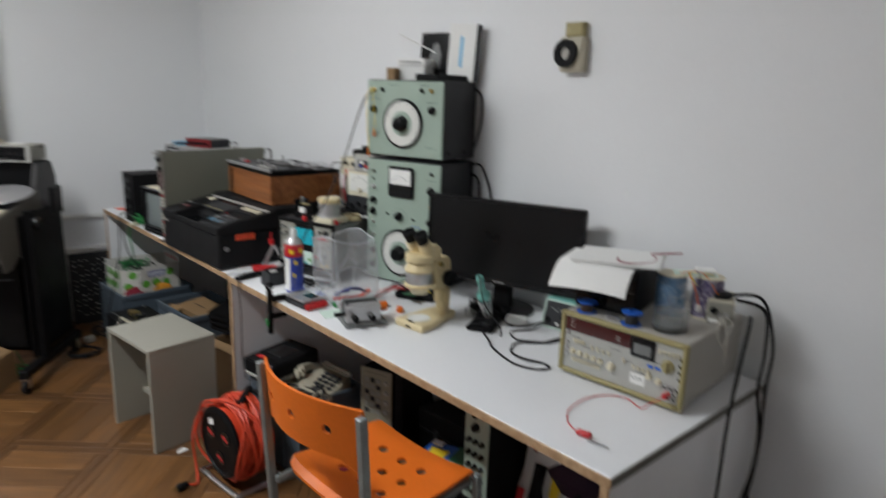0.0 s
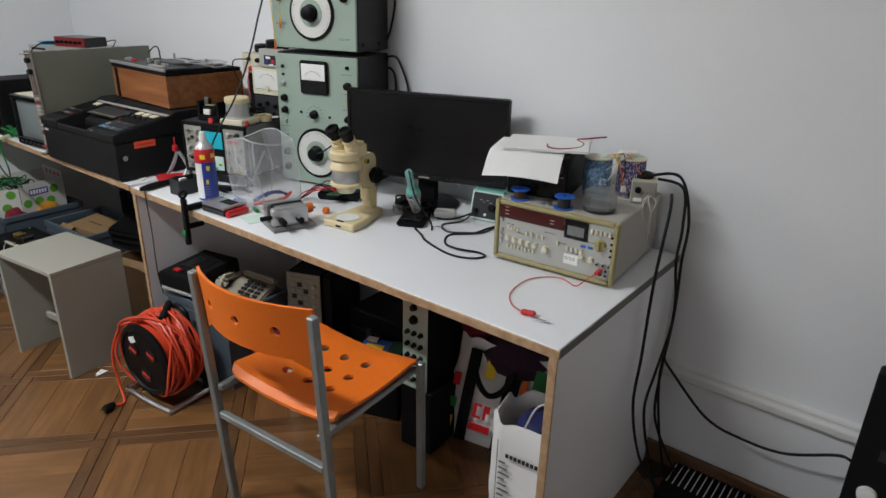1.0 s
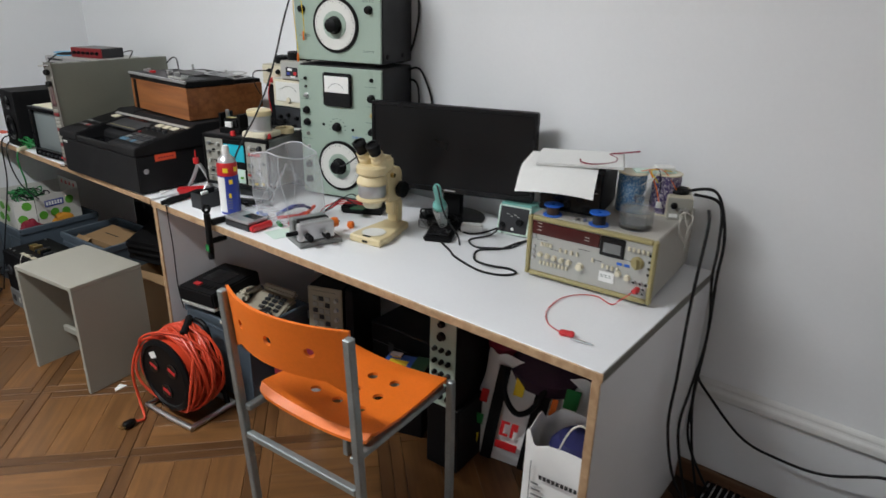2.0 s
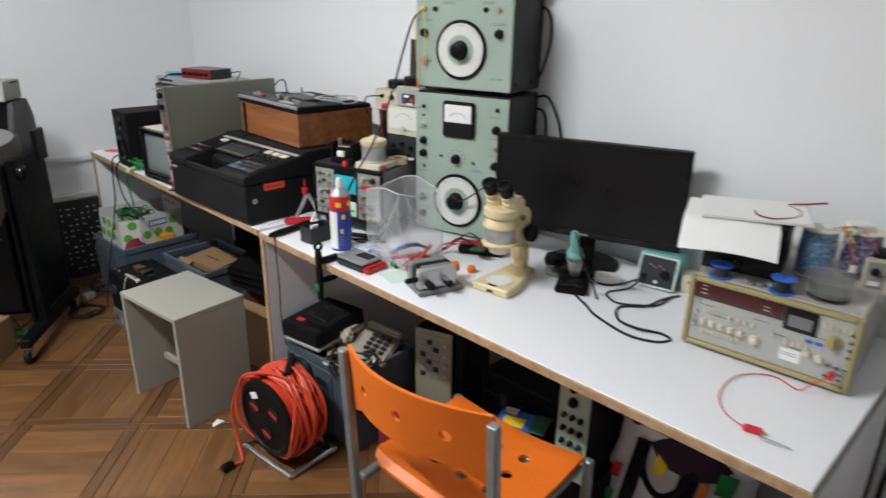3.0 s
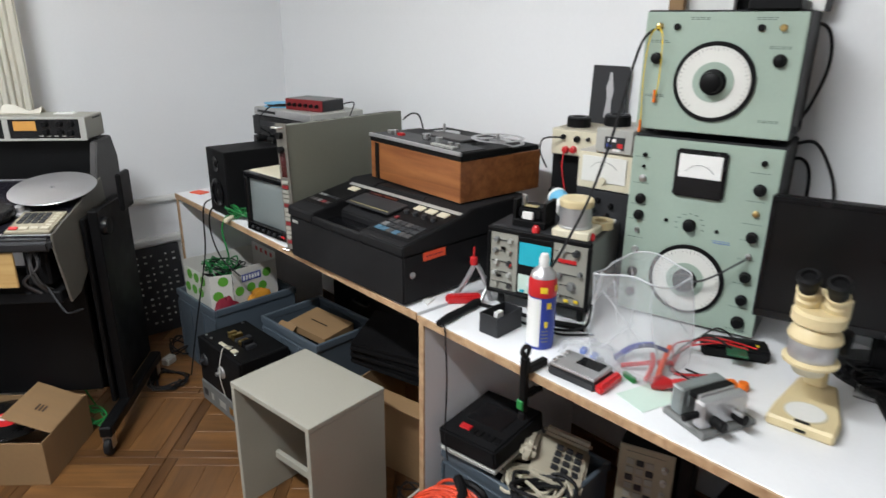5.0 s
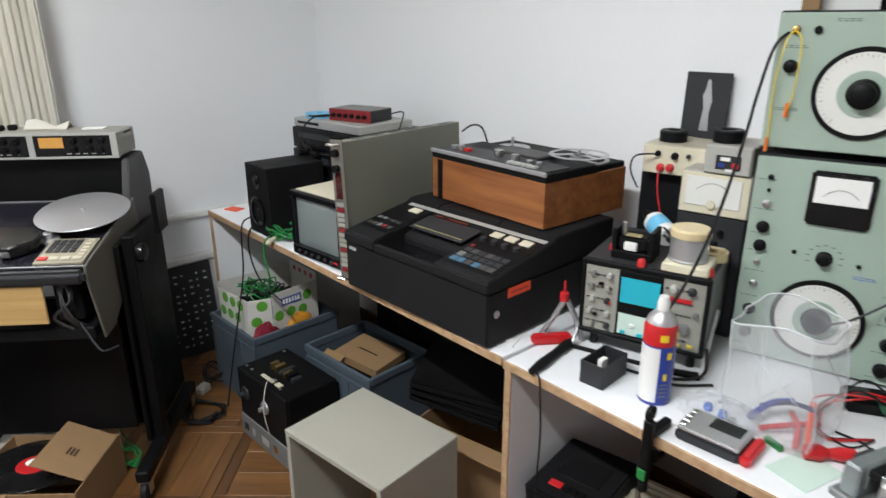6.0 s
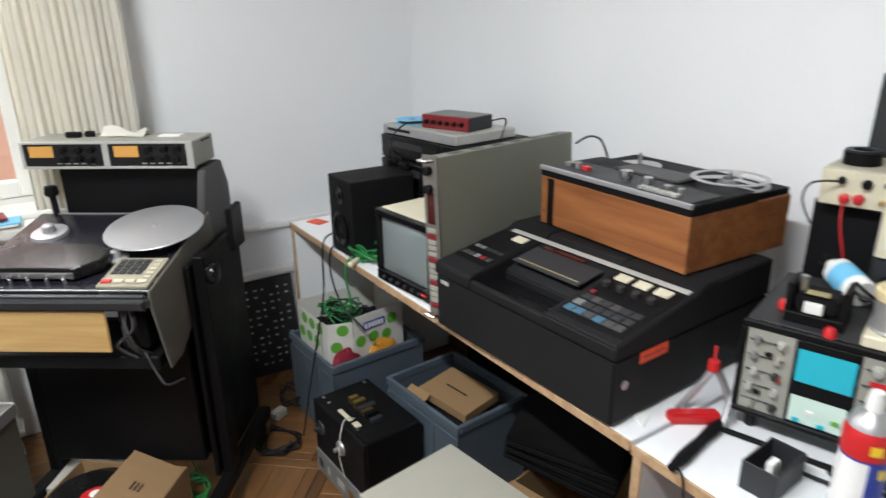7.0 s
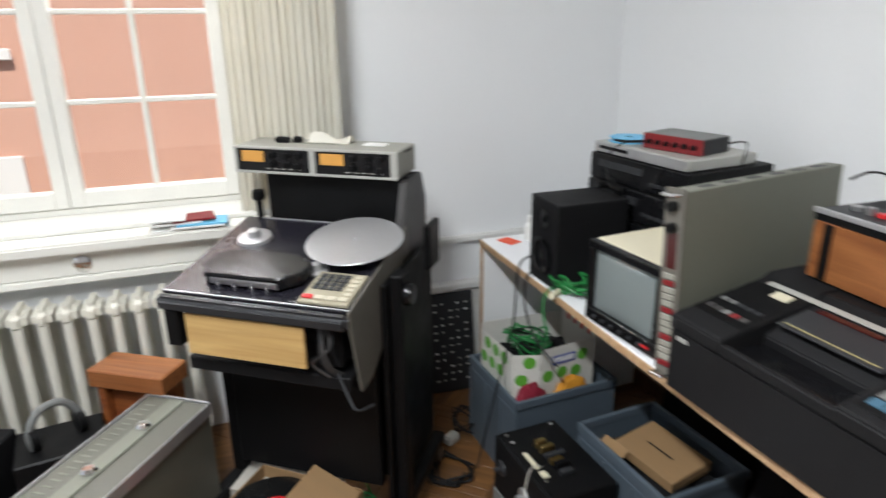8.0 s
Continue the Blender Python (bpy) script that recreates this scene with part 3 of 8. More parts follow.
# ---- orange chair ----
chair = thing("chair", pose(0.0, 0.0, 0.0), "orange moulded plastic chair with round holes on a grey steel frame", "chair")
CHAIR = pose(1.026, 1.178, 0.0, 0, 0, -85.5)      # local y points to the front of the seat


def punched(w, d, holes, r, shape, thick, nx, ny):
    """A moulded shell: a grid of cells, some with a round hole, bent by shape(x, y)."""
    bm = bmesh.new()
    cache = {}

    def vert(x, y):
        key = (round(x, 5), round(y, 5))
        if key not in cache:
            cache[key] = bm.verts.new((x, y, 0))
        return cache[key]
    for i in range(nx):
        for j in range(ny):
            x0, x1 = -w / 2 + w * i / nx, -w / 2 + w * (i + 1) / nx
            y0, y1 = -d / 2 + d * j / ny, -d / 2 + d * (j + 1) / ny
            edge = []
            k = 4
            for a, b in (((x0, y0), (x1, y0)), ((x1, y0), (x1, y1)), ((x1, y1), (x0, y1)), ((x0, y1), (x0, y0))):
                for s in range(k):
                    edge.append((a[0] + (b[0] - a[0]) * s / k, a[1] + (b[1] - a[1]) * s / k))
            if (i, j) in holes:
                cx, cyy = (x0 + x1) / 2, (y0 + y1) / 2
                inner = []
                for ex, ey in edge:
                    a = math.atan2((ey - cyy) / (y1 - y0), (ex - cx) / (x1 - x0))
                    inner.append((cx + r * math.cos(a), cyy + r * math.sin(a)))
                for s in range(len(edge)):
                    t = (s + 1) % len(edge)
                    bm.faces.new((vert(*edge[s]), vert(*edge[t]), vert(*inner[t]), vert(*inner[s])))
            else:
                cols = [[vert(x0 + (x1 - x0) * a / k, y0 + (y1 - y0) * b / k) for a in range(k + 1)] for b in range(k + 1)]
                for b in range(k):
                    for a in range(k):
                        bm.faces.new((cols[b][a], cols[b][a + 1], cols[b + 1][a + 1], cols[b + 1][a]))
    bmesh.ops.recalc_face_normals(bm, faces=bm.faces[:])
    if sum(f.normal.z for f in bm.faces) < 0:
        bmesh.ops.reverse_faces(bm, faces=bm.faces[:])
    bmesh.ops.solidify(bm, geom=bm.faces[:], thickness=thick)
    for v in bm.verts:
        v.co = shape(v.co)
    bmesh.ops.recalc_face_normals(bm, faces=bm.faces[:])
    return bm


SW, SD = 0.40, 0.37


def seat_shape(c):
    u, v = c.x / (SW / 2), c.y / (SD / 2)
    corner = max(0.0, abs(u) - 0.8) * max(0.0, abs(v) - 0.8) * 25
    z = 0.455 + c.z + 0.020 * u * u - 0.016 * (1 - v * v) - 0.030 * max(0.0, v - 0.6) ** 2 * 4 - 0.05 * max(0.0, abs(v) - 0.93) * 5
    return Vector((c.x * (1 - 0.05 * corner), c.y * (1 - 0.05 * corner), z))


def back_shape(c):
    u, v = c.x / (SW / 2), c.y / 0.071
    lug = max(0.0, abs(u) - 0.72) / 0.28 * max(0.0, -v)
    return Vector((c.x, -0.216 - 0.060 * (1 - u * u) - 0.016 * (v + 1) * 0.5 + c.z, 0.715 + c.y + 0.006 * (1 - u * u) - 0.034 * lug))


seat = part("seat", punched(SW, SD, {(1, 1), (2, 1), (3, 1), (1, 2), (2, 2), (3, 2), (1, 3), (2, 3), (3, 3)}, 0.0155, seat_shape, 0.009, 5, 5), "orange", chair)
back = part("backrest", punched(SW, 0.142, {(1, 1), (3, 1), (5, 1)}, 0.0125, back_shape, 0.009, 7, 3), "orange", chair)


def square_tube(a, b, w=0.022):
    a, b = Vector(a), Vector(b)
    bm = bx(-w / 2, w / 2, -w / 2, w / 2, 0, (b - a).length, 0.003)
    bm.transform(Matrix.Translation(a) @ (b - a).to_track_quat("Z", "Y").to_matrix().to_4x4())
    return bm


for s in (-1, 1):
    part("rear_leg", square_tube((s * 0.208, -0.200, 0.0), (s * 0.208, -0.246, 0.775)), "tube_grey", chair)
    part("front_leg", square_tube((s * 0.208, 0.175, 0.0), (s * 0.208, 0.165, 0.455)), "tube_grey", chair)
    part("side_rail", square_tube((s * 0.186, -0.225, 0.425), (s * 0.186, 0.16, 0.425), 0.02), "tube_grey", chair)
part("rear_stretcher", square_tube((-0.196, -0.220, 0.335), (0.196, -0.220, 0.335), 0.02), "tube_grey", chair)
part("cross_rail", square_tube((-0.176, 0.10, 0.425), (0.176, 0.10, 0.425), 0.02), "tube_grey", chair)
for s in (-1, 1):
    for z in (0.675, 0.755):
        part("rivet", cy(0.006, 0.004, (s * 0.1965, -0.226, z), "x" if s < 0 else "-x", 10), "chrome", back)
chair.matrix_world = CHAIR

# ---- instrument tower: two stacked sage-green analysers ----
def dial(parent, x, z, r, label):
    d = part("dial", cy(r, 0.006, (x, 0, z), "-y", 48), "black", parent, label)
    part("scale_ring", cy(r * 0.89, 0.002, (x, -0.0061, z), "-y", 48, ease=0.0003), "dial_white", d)
    ticks = []
    for k in range(40):
        a = math.radians(-140 + 280 * k / 39)
        t = bx(-0.0004, 0.0004, -0.0006, 0, r * (0.80 if k % 5 else 0.76), r * 0.85, 0)
        t.transform(pose(x, -0.0082, z, 0, math.degrees(a), 0))
        ticks.append(t)
    part("tick_marks", join(*ticks), "ink", d)
    part("inner_disc", cy(r * 0.50, 0.002, (x, -0.0082, z), "-y", 40, ease=0.0003), "sage", d)
    part("dial_knob", lathe([(0, 0), (r * 0.33, 0), (r * 0.32, 0.004), (r * 0.27, 0.006), (r * 0.25, 0.026), (r * 0.20, 0.029), (0, 0.029)], (x, -0.0103, z), "-y", 24), "black", d)
    return d


TOWER_R = -76.0


def tower_unit(z0, h, label):
    u = thing("signal_analyser", pose(1.521, 1.962, z0, 0, 0, TOWER_R), label, "test instrument", "stacked analysers")
    part("case", bx(0.0, 0.35, 0.0105, 0.222, 0.006, h, 0.004), "black_case", u)
    part("front_panel", bx(0.002, 0.348, 0.0, 0.010, 0.009, h - 0.004, 0.002), "sage", u, "sage green enamelled front panel")
    for fx in (0.03, 0.32):
        for fy in (0.03, 0.195):
            part("foot", cy(0.010, 0.0065, (fx, fy, 0.0), "z", 12, ease=0.0003), "rubber", u)
    return u


H1 = 0.484
low = tower_unit(DESK, H1, "sage green voltmeter analyser with a needle meter and round dial")
X, Z = (lambda u: 0.35 * u), (lambda v: H1 * (1 - v))
dial(low, X(0.492), Z(0.735), 0.093, "white ring dial with a black knob")
meter = part("meter", bx(X(0.322), X(0.665), -0.012, -0.0002, Z(0.288), Z(0.045), 0.005, 2), "gloss_black", low, "black framed needle meter")
part("meter_face", bx(X(0.350), X(0.637), -0.0136, -0.0121, Z(0.185), Z(0.068), 0.0006), "paper", meter)
arc = [(X(0.493) + 0.042 * math.sin(a), -0.0142, Z(0.218) + 0.048 * math.cos(a)) for a in [math.radians(q) for q in range(-50, 51, 10)]]
part("meter_scale", sweep(arc, 0.0007, 4, 2), "ink", meter)
for v, r, m_ in ((0.08, 0.007, "black"), (0.21, 0.0145, "black"), (0.33, 0.008, "brass"), (0.45, 0.014, "black"), (0.55, 0.008, "steel"), (0.66, 0.014, "black"), (0.785, 0.014, "black"), (0.91, 0.016, "black")):
    knob(low, X(0.885), Z(v), r, 0.016 if r > 0.01 else 0.008, m_)
for v, r, m_ in ((0.10, 0.006, "black"), (0.16, 0.004, "black"), (0.225, 0.0095, "steel"), (0.335, 0.0135, "black"), (0.425, 0.0135, "black"), (0.51, 0.007, "steel"), (0.62, 0.009, "steel"), (0.75, 0.0135, "black"), (0.87, 0.0135, "black")):
    knob(low, X(0.098), Z(v), r, 0.014 if r > 0.01 else 0.008, m_)
knob(low, X(0.468), Z(0.44), 0.0165, 0.018)
for u in (0.30, 0.655):
    knob(low, X(u), Z(0.43 if u < 0.5 else 0.45), 0.005, 0.005)
for k in range(9):
    a = math.radians(-110 + k * 27)
    part("printed_legend", bx(X(0.468) + 0.033 * math.sin(a) - 0.004, X(0.468) + 0.033 * math.sin(a) + 0.004, -0.0006, 0, Z(0.44) + 0.030 * math.cos(a) - 0.001, Z(0.44) + 0.030 * math.cos(a) + 0.001, 0), "legend", low)
for k, v in enumerate((0.13, 0.27, 0.385, 0.47, 0.57, 0.70, 0.83, 0.955)):
    bars(low, X(0.81), Z(v), 0.045, 1, 0.004, seed=k)
    bars(low, X(0.03), Z(v) + 0.008, 0.04, 1, 0.004, seed=k + 20)
bars(low, X(0.64), Z(0.50), 0.045, 2, 0.005, "bright_blue", seed=50)
part("probe_lead", sweep([(X(0.885), -0.012, Z(0.55)), (X(0.80), -0.03, Z(0.60)), (X(0.64), -0.04, Z(0.69)), (X(0.48), -0.03, Z(0.735))], 0.0028), "dark_grey", low)
H2 = 0.287
up = tower_unit(DESK + H1 + 0.008, H2, "sage green oscillator with a large white ring dial")
Z = lambda v: H2 * (1 - v)
dial(up, X(0.494), Z(0.550), 0.091, "white ring dial with a black knob")
for u, v, r, m_ in ((0.10, 0.38, 0.0135, "black"), (0.87, 0.37, 0.0145, "black"), (0.10, 0.13, 0.009, "brass"), (0.215, 0.13, 0.008, "black"), (0.735, 0.13, 0.008, "black"), (0.86, 0.13, 0.008, "brass")):
    knob(up, X(u), Z(v), r, 0.015 if r > 0.01 else 0.009, m_)
for k, (u, v) in enumerate(((0.05, 0.24), (0.70, 0.06), (0.80, 0.27), (0.80, 0.83), (0.05, 0.68), (0.30, 0.06))):
    bars(up, X(u), Z(v), 0.045, 2, 0.004, seed=k + 60)
for k, dx in enumerate((0.0, 0.012)):
    part("probe_lead", sweep([(X(0.10), -0.010, Z(0.13)), (X(0.15 - dx * 7), -0.030, Z(0.22)), (X(0.145 - dx * 9), -0.016, Z(0.55)), (X(0.12 - dx * 6), -0.008, Z(0.72 + dx * 22))], 0.0014), "yellow", up, "thin yellow test lead")
for k, (u, z) in enumerate(((0.12, 0.74), (0.04, 1.0))):
    part("probe_tip", cy(0.004, 0.03, (X(u), -0.010, Z(z)), "z", 8, r2=0.003), "orange", up)
for y in (0.04, 0.15):
    part("side_bolt", cy(0.008, 0.004, (0.3502, y, 0.03), "x", 10), "black", up)

# things on the tower
book = thing("book", pose(1.735, 1.735, 1.519, 0, 0, -76), "black card box lying open on the analyser", "box")
part("box", bx(-0.05, 0.055, -0.15, 0.05, 0.0, 0.022, 0.003), "black", book)
pb = thing("folder", look((0, 0, 0), (0, 0, 1)) , "white folder with dark spine leaning on the wall", "folder")
pb.matrix_world = pose(1.80, 1.665, 1.519, 0, 4, -80)
part("cover", bx(-0.13, 0.0, -0.012, -0.0005, 0, 0.205, 0.001), "paper", pb)
part("spine", bx(0.0005, 0.012, -0.020, 0.0, 0, 0.205, 0.001), "dark_grey", pb)
part("printed_mark", bx(-0.075, -0.062, -0.0128, -0.0121, 0.05, 0.16, 0), "sky_blue", pb)
card = thing("picture_card", pose(1.76, 1.86, 1.519, -7, 0, -78), "black glossy picture card leaning on the wall", "picture")
part("card", bx(-0.075, 0.06, 0.0, 0.003, 0.0, 0.185, 0.0006), "gloss_black", card)
part("picture_shape", moved(prism([(-0.02, 0.05), (0.02, 0.05), (0.028, 0.10), (0.008, 0.15), (-0.015, 0.14), (-0.028, 0.09)], 0.0005, (0, 0, 0), "z", 0), pose(0, -0.0002, 0, 90, 0, 0)), "grey", card)
sb = thing("carton", pose(1.65, 1.94, 1.519, 0, 0, -70), "small white carton with a black printed lid", "box")
part("body", bx(0, 0.115, 0, 0.075, 0, 0.055, 0.0015), "white", sb)
part("lid", bx(-0.004, 0.119, -0.004, 0.079, 0.0555, 0.082, 0.0015), "paper", sb)
bars(sb, 0.01, 0.066, 0.095, 1, 0.004, "ink", y=-0.0046, height=0.006, seed=9)
tb = solid("adhesive_tape_carton", bx(0, 0.035, 0, 0.05, 0, 0.045, 0.002), "card", "small brown cardboard box on the analyser", "box", m=pose(1.605, 1.955, 1.519, 0, 0, -70))
# the tube lamp's bright reflection streak, modelled as a thin white rod
sp = solid("white_rod", sweep([(0, 0, 0.0), (0.16, 0, 0.0)], 0.0028, 6, smooth=False), "paper", "thin white streak of lamp reflection, modelled as a rod over the cartons", "rod", m=pose(1.645, 1.93, 1.690, 0, 24, -62))

# ---- flat black computer monitor ----
mon = thing("computer_monitor", pose(1.545, 1.612, DESK, 0, 0, -71.1), "flat black computer monitor, switched off, on its stand", "monitor")
W, B, T = 0.573, 0.098, 0.389
part("housing", bx(0, W, 0.004, 0.030, B, T, 0.004, 2), "black", mon)
part("bezel", join(bx(0, W, -0.003, 0.0038, T - 0.013, T, 0.0015), bx(0, W, -0.003, 0.0038, B, B + 0.020, 0.0015), bx(0, 0.012, -0.003, 0.0038, B + 0.0202, T - 0.0132, 0.0015), bx(W - 0.012, W, -0.003, 0.0038, B + 0.0202, T - 0.0132, 0.0015)), "gloss_black", mon)
part("screen", bx(0.0122, W - 0.0122, 0.0005, 0.0035, B + 0.0203, T - 0.0133, 0), "screen_off", mon)
part("maker_mark", bx(W / 2 - 0.02, W / 2 + 0.02, -0.0036, -0.0031, B + 0.007, B + 0.012, 0), "steel", mon)
part("neck", bx(W / 2 - 0.035, W / 2 + 0.035, 0.031, 0.055, 0.010, 0.22, 0.006, 2), "black", mon)
part("base", lathe([(0, 0), (0.115, 0), (0.115, 0.006), (0.09, 0.010), (0, 0.012)], (W / 2, 0.035, 0), "z", 40), "gloss_black", mon)

# ---- audio analyser with many buttons ----
gen = thing("audio_analyser", pose(1.4155, 0.893, DESK, 0, 0, -85.9), "beige audio analyser with rows of buttons and a dark red display", "test instrument")
W, H, D = 0.352, 0.178, 0.345
part("case", bx(0.004, W - 0.004, 0.0125, D, 0.012, H, 0.003), "case_grey", gen)
part("bezel", join(bx(0, 0.012, -0.006, 0.012, 0.008, H, 0.003), bx(W - 0.012, W, -0.006, 0.012, 0.008, H, 0.003), bx(0.0125, W - 0.0125, -0.006, 0.012, H - 0.012, H, 0.003), bx(0.0125, W - 0.0125, -0.006, 0.012, 0.008, 0.020, 0.003)), "khaki", gen, "khaki plastic surround")
part("front_panel", bx(0.0126, W - 0.0126, 0.0, 0.012, 0.0205, H - 0.0125, 0.001), "panel_grey", gen, "silver grey front panel")
part("display", bx(0.014, 0.205, -0.003, -0.0002, 0.128, 0.164, 0.001), "maroon", gen, "dark red display window")
for x, z in ((0.03, 0.140), (0.03, 0.150), (0.165, 0.140), (0.165, 0.148), (0.03, 0.159)):
    part("printed_legend", bx(x, x + 0.012, -0.0036, -0.0031, z, z + 0.0022, 0), "panel_grey", gen)
mt = part("level_meter", bx(0.207, 0.272, -0.004, -0.0002, 0.112, 0.164, 0.002), "gloss_black", gen, "small grey level meter")
part("meter_face", bx(0.216, 0.262, -0.0046, -0.0041, 0.122, 0.148, 0), "grey", mt)
for k, (x, z) in enumerate([(0.045 + 0.009 * i, 0.103) for i in range(4)] + [(0.100 + 0.016 * i, 0.097) for i in range(4)] + [(0.220 + 0.013 * i, 0.083) for i in range(4)] + [(0.283 + 0.012 * i, 0.145) for i in range(5)] + [(0.045 + 0.011 * i, 0.050) for i in range(8)] + [(0.192, 0.092)]):
    part("button", bx(x - 0.003, x + 0.003, -0.006, -0.0002, z - 0.0055, z + 0.0055, 0.001), "ivory", gen)
for k in range(5):
    knob(gen, 0.042 + 0.021 * k, 0.072 - 0.001 * k, 0.0075, 0.010, "ivory")
knob(gen, 0.158, 0.064, 0.011, 0.012, "ivory")
for x in (0.262, 0.287):
    knob(gen, x, 0.072 - (x - 0.262) * 0.2, 0.0085, 0.010, "ivory")
d = knob(gen, 0.307, 0.112, 0.017, 0.008, "khaki")
part("pointer", bx(0.303, 0.311, -0.016, -0.0081, 0.098, 0.126, 0.002), "khaki", d)
for z in (0.138, 0.121, 0.104, 0.087):
    part("indicator", cy(0.0036, 0.003, (0.337, 0, z), "-y", 10), "black", gen)
for x, z in ((0.305, 0.060), (0.322, 0.060), (0.337, 0.060), (0.305, 0.036), (0.318, 0.034), (0.331, 0.034), (0.331, 0.047)):
    j = part("socket", cy(0.006, 0.005, (x, 0, z), "-y", 14), "steel", gen)
    part("socket_hole", cy(0.0033, 0.001, (x, -0.005, z), "-y", 10, ease=0.0002), "black", j)
for z in (0.122, 0.092, 0.076, 0.060):
    part("socket", cy(0.0055, 0.006, (0.022, 0, z), "-y", 14), "steel", gen)
part("sticker", bx(0.212, 0.252, -0.0012, -0.0003, 0.040, 0.068, 0), "paper", gen, "white paper sticker")
bars(gen, 0.216, 0.058, 0.032, 2, 0.005, "legend", y=-0.0017, seed=3)
for k, (x, z) in enumerate(((0.255, 0.095), (0.275, 0.095))):
    part("blue_tab", bx(x, x + 0.014, -0.0016, -0.0003, z, z + 0.007, 0), "bright_blue", gen)
for k in range(7):
    bars(gen, 0.03 + 0.04 * k, 0.112 - 0.02 * (k % 3), 0.03, 1, 0.004, "ink", seed=k + 100)
for fx in (0.03, W - 0.03):
    for fy in (0.03, D - 0.03):
        part("foot", cy(0.011, 0.0122, (fx, fy, 0), "z", 12), "rubber", gen)

# ---- oscilloscope ----
scope = thing("oscilloscope", pose(1.268, 2.222, DESK, 0, 0, -73.5), "grey oscilloscope with a cyan screen, propped on its handle", "oscilloscope")
W, Z0, H, D = 0.292, 0.046, 0.232, 0.30
part("case", bx(0.002, W - 0.002, 0.0125, D, Z0, H - 0.002, 0.004), "grey", scope)
part("top_cover", bx(0.004, W - 0.004, 0.014, D - 0.004, H - 0.0018, H, 0.0008), "dark_grey", scope)
part("front_frame", join(bx(0, W, 0.0, 0.012, H - 0.014, H, 0.003), bx(0, W, 0.0, 0.012, Z0 - 0.004, Z0 + 0.008, 0.003), bx(0, 0.010, 0.0, 0.012, Z0 + 0.0082, H - 0.0142, 0.002), bx(W - 0.010, W, 0.0, 0.012, Z0 + 0.0082, H - 0.0142, 0.002), bx(0.0905, 0.190, 0.002, 0.012, Z0 + 0.0082, H - 0.0142, 0.002)), "black", scope)
part("left_panel", bx(0.0102, 0.090, 0.004, 0.012, Z0 + 0.0083, H - 0.0143, 0.001), "taupe", scope, "pale grey control panel")
part("right_panel", bx(0.1905, W - 0.0102, 0.004, 0.012, Z0 + 0.0083, H - 0.0143, 0.001), "taupe", scope, "pale grey control panel")
part("screen", bx(0.096, 0.185, 0.0005, 0.0018, Z0 + 0.094, H - 0.030, 0), "cyan_glass", scope, "cyan screen")
part("lower_panel", bx(0.096, 0.184, 0.0005, 0.0018, Z0 + 0.014, Z0 + 0.066, 0), "mint", scope, "pale green control strip")
rnd = random.Random(2)
for x, z, r in [(0.028 + 0.038 * i, Z0 + 0.024 + 0.032 * j, 0.0075) for i in range(2) for j in range(5)] + [(0.215, H - 0.035, 0.010), (0.250, H - 0.035, 0.010), (0.208, Z0 + 0.085, 0.009), (0.245, Z0 + 0.060, 0.013), (0.215, Z0 + 0.028, 0.008), (0.268, Z0 + 0.098, 0.007)]:
    knob(scope, x + rnd.uniform(-0.004, 0.004), z, r, 0.011, rnd.choice(["taupe", "grey", "panel_grey", "dark_grey"]), y=0.004)
for x, z, m_ in [(0.066, Z0 + 0.12, "red"), (0.07, Z0 + 0.085, "red"), (0.05, Z0 + 0.13, "black"), (0.235, Z0 + 0.02, "yellow"), (0.262, Z0 + 0.022, "yellow"), (0.245, Z0 + 0.06, "sky_blue"), (0.205, Z0 + 0.05, "red"), (0.04, Z0 + 0.05, "black"), (0.11, Z0 + 0.02, "cyan_glass"), (0.13, Z0 + 0.04, "white"), (0.15, Z0 + 0.02, "cyan_glass"), (0.17, Z0 + 0.035, "green")]:
    part("button", bx(x - 0.006, x + 0.006, -0.004, 0.0004, z - 0.004, z + 0.004, 0.001), m_, scope)
part("red_display", bx(0.205, 0.255, 0.002, 0.0035, H - 0.067, H - 0.055, 0), "red", scope)
for k in range(10):
    bars(scope, 0.016 + (0.18 if k > 4 else 0), Z0 + 0.03 + 0.03 * (k % 5), 0.06, 1, 0.004, "ink", y=0.0034, seed=k + 200)
for x in (0.004, W - 0.004):
    part("handle_arm", sweep([(x + (-0.008 if x < 0.1 else 0.008), 0.10, Z0 + 0.08), (x + (-0.009 if x < 0.1 else 0.009), 0.0, 0.03), (x + (-0.009 if x < 0.1 else 0.009), -0.02, 0.006)], 0.0055, 8), "alu", scope, "aluminium carrying handle used as a prop")
part("handle_bar", sweep([(-0.005, -0.02, 0.006), (W + 0.005, -0.02, 0.006)], 0.0055, 8, smooth=False), "black", scope)
for fx in (0.03, W - 0.03):
    part("foot", cy(0.010, Z0 + 0.001, (fx, D - 0.03, 0), "z", 10), "rubber", scope)
    part("foot", cy(0.010, Z0 + 0.001, (fx, 0.04, 0), "z", 10), "rubber", scope)

# ---- big black cassette deck ----
deck = thing("video_cassette_deck", pose(1.043, 2.905, DESK2, 0, 0, -88.0), "large charcoal video cassette deck with a recessed cassette well", "video recorder")
W, D, HF, HB = 0.572, 0.52, 0.178, 0.232
part("lower_case", bx(0.002, W - 0.002, 0.004, D, 0.006, HF - 0.032, 0.004, 2), "vcr", deck)
prof = [(0.0, HF - 0.031), (0.0, HF - 0.004), (0.004, HF), (0.24, HB - 0.012), (0.26, HB), (D, HB), (D, HF - 0.031)]
part("upper_case", side_prism(prof, 0.38, W, 0.003), "vcr", deck)
part("upper_case", side_prism(prof, 0.0, 0.14, 0.003), "vcr", deck)
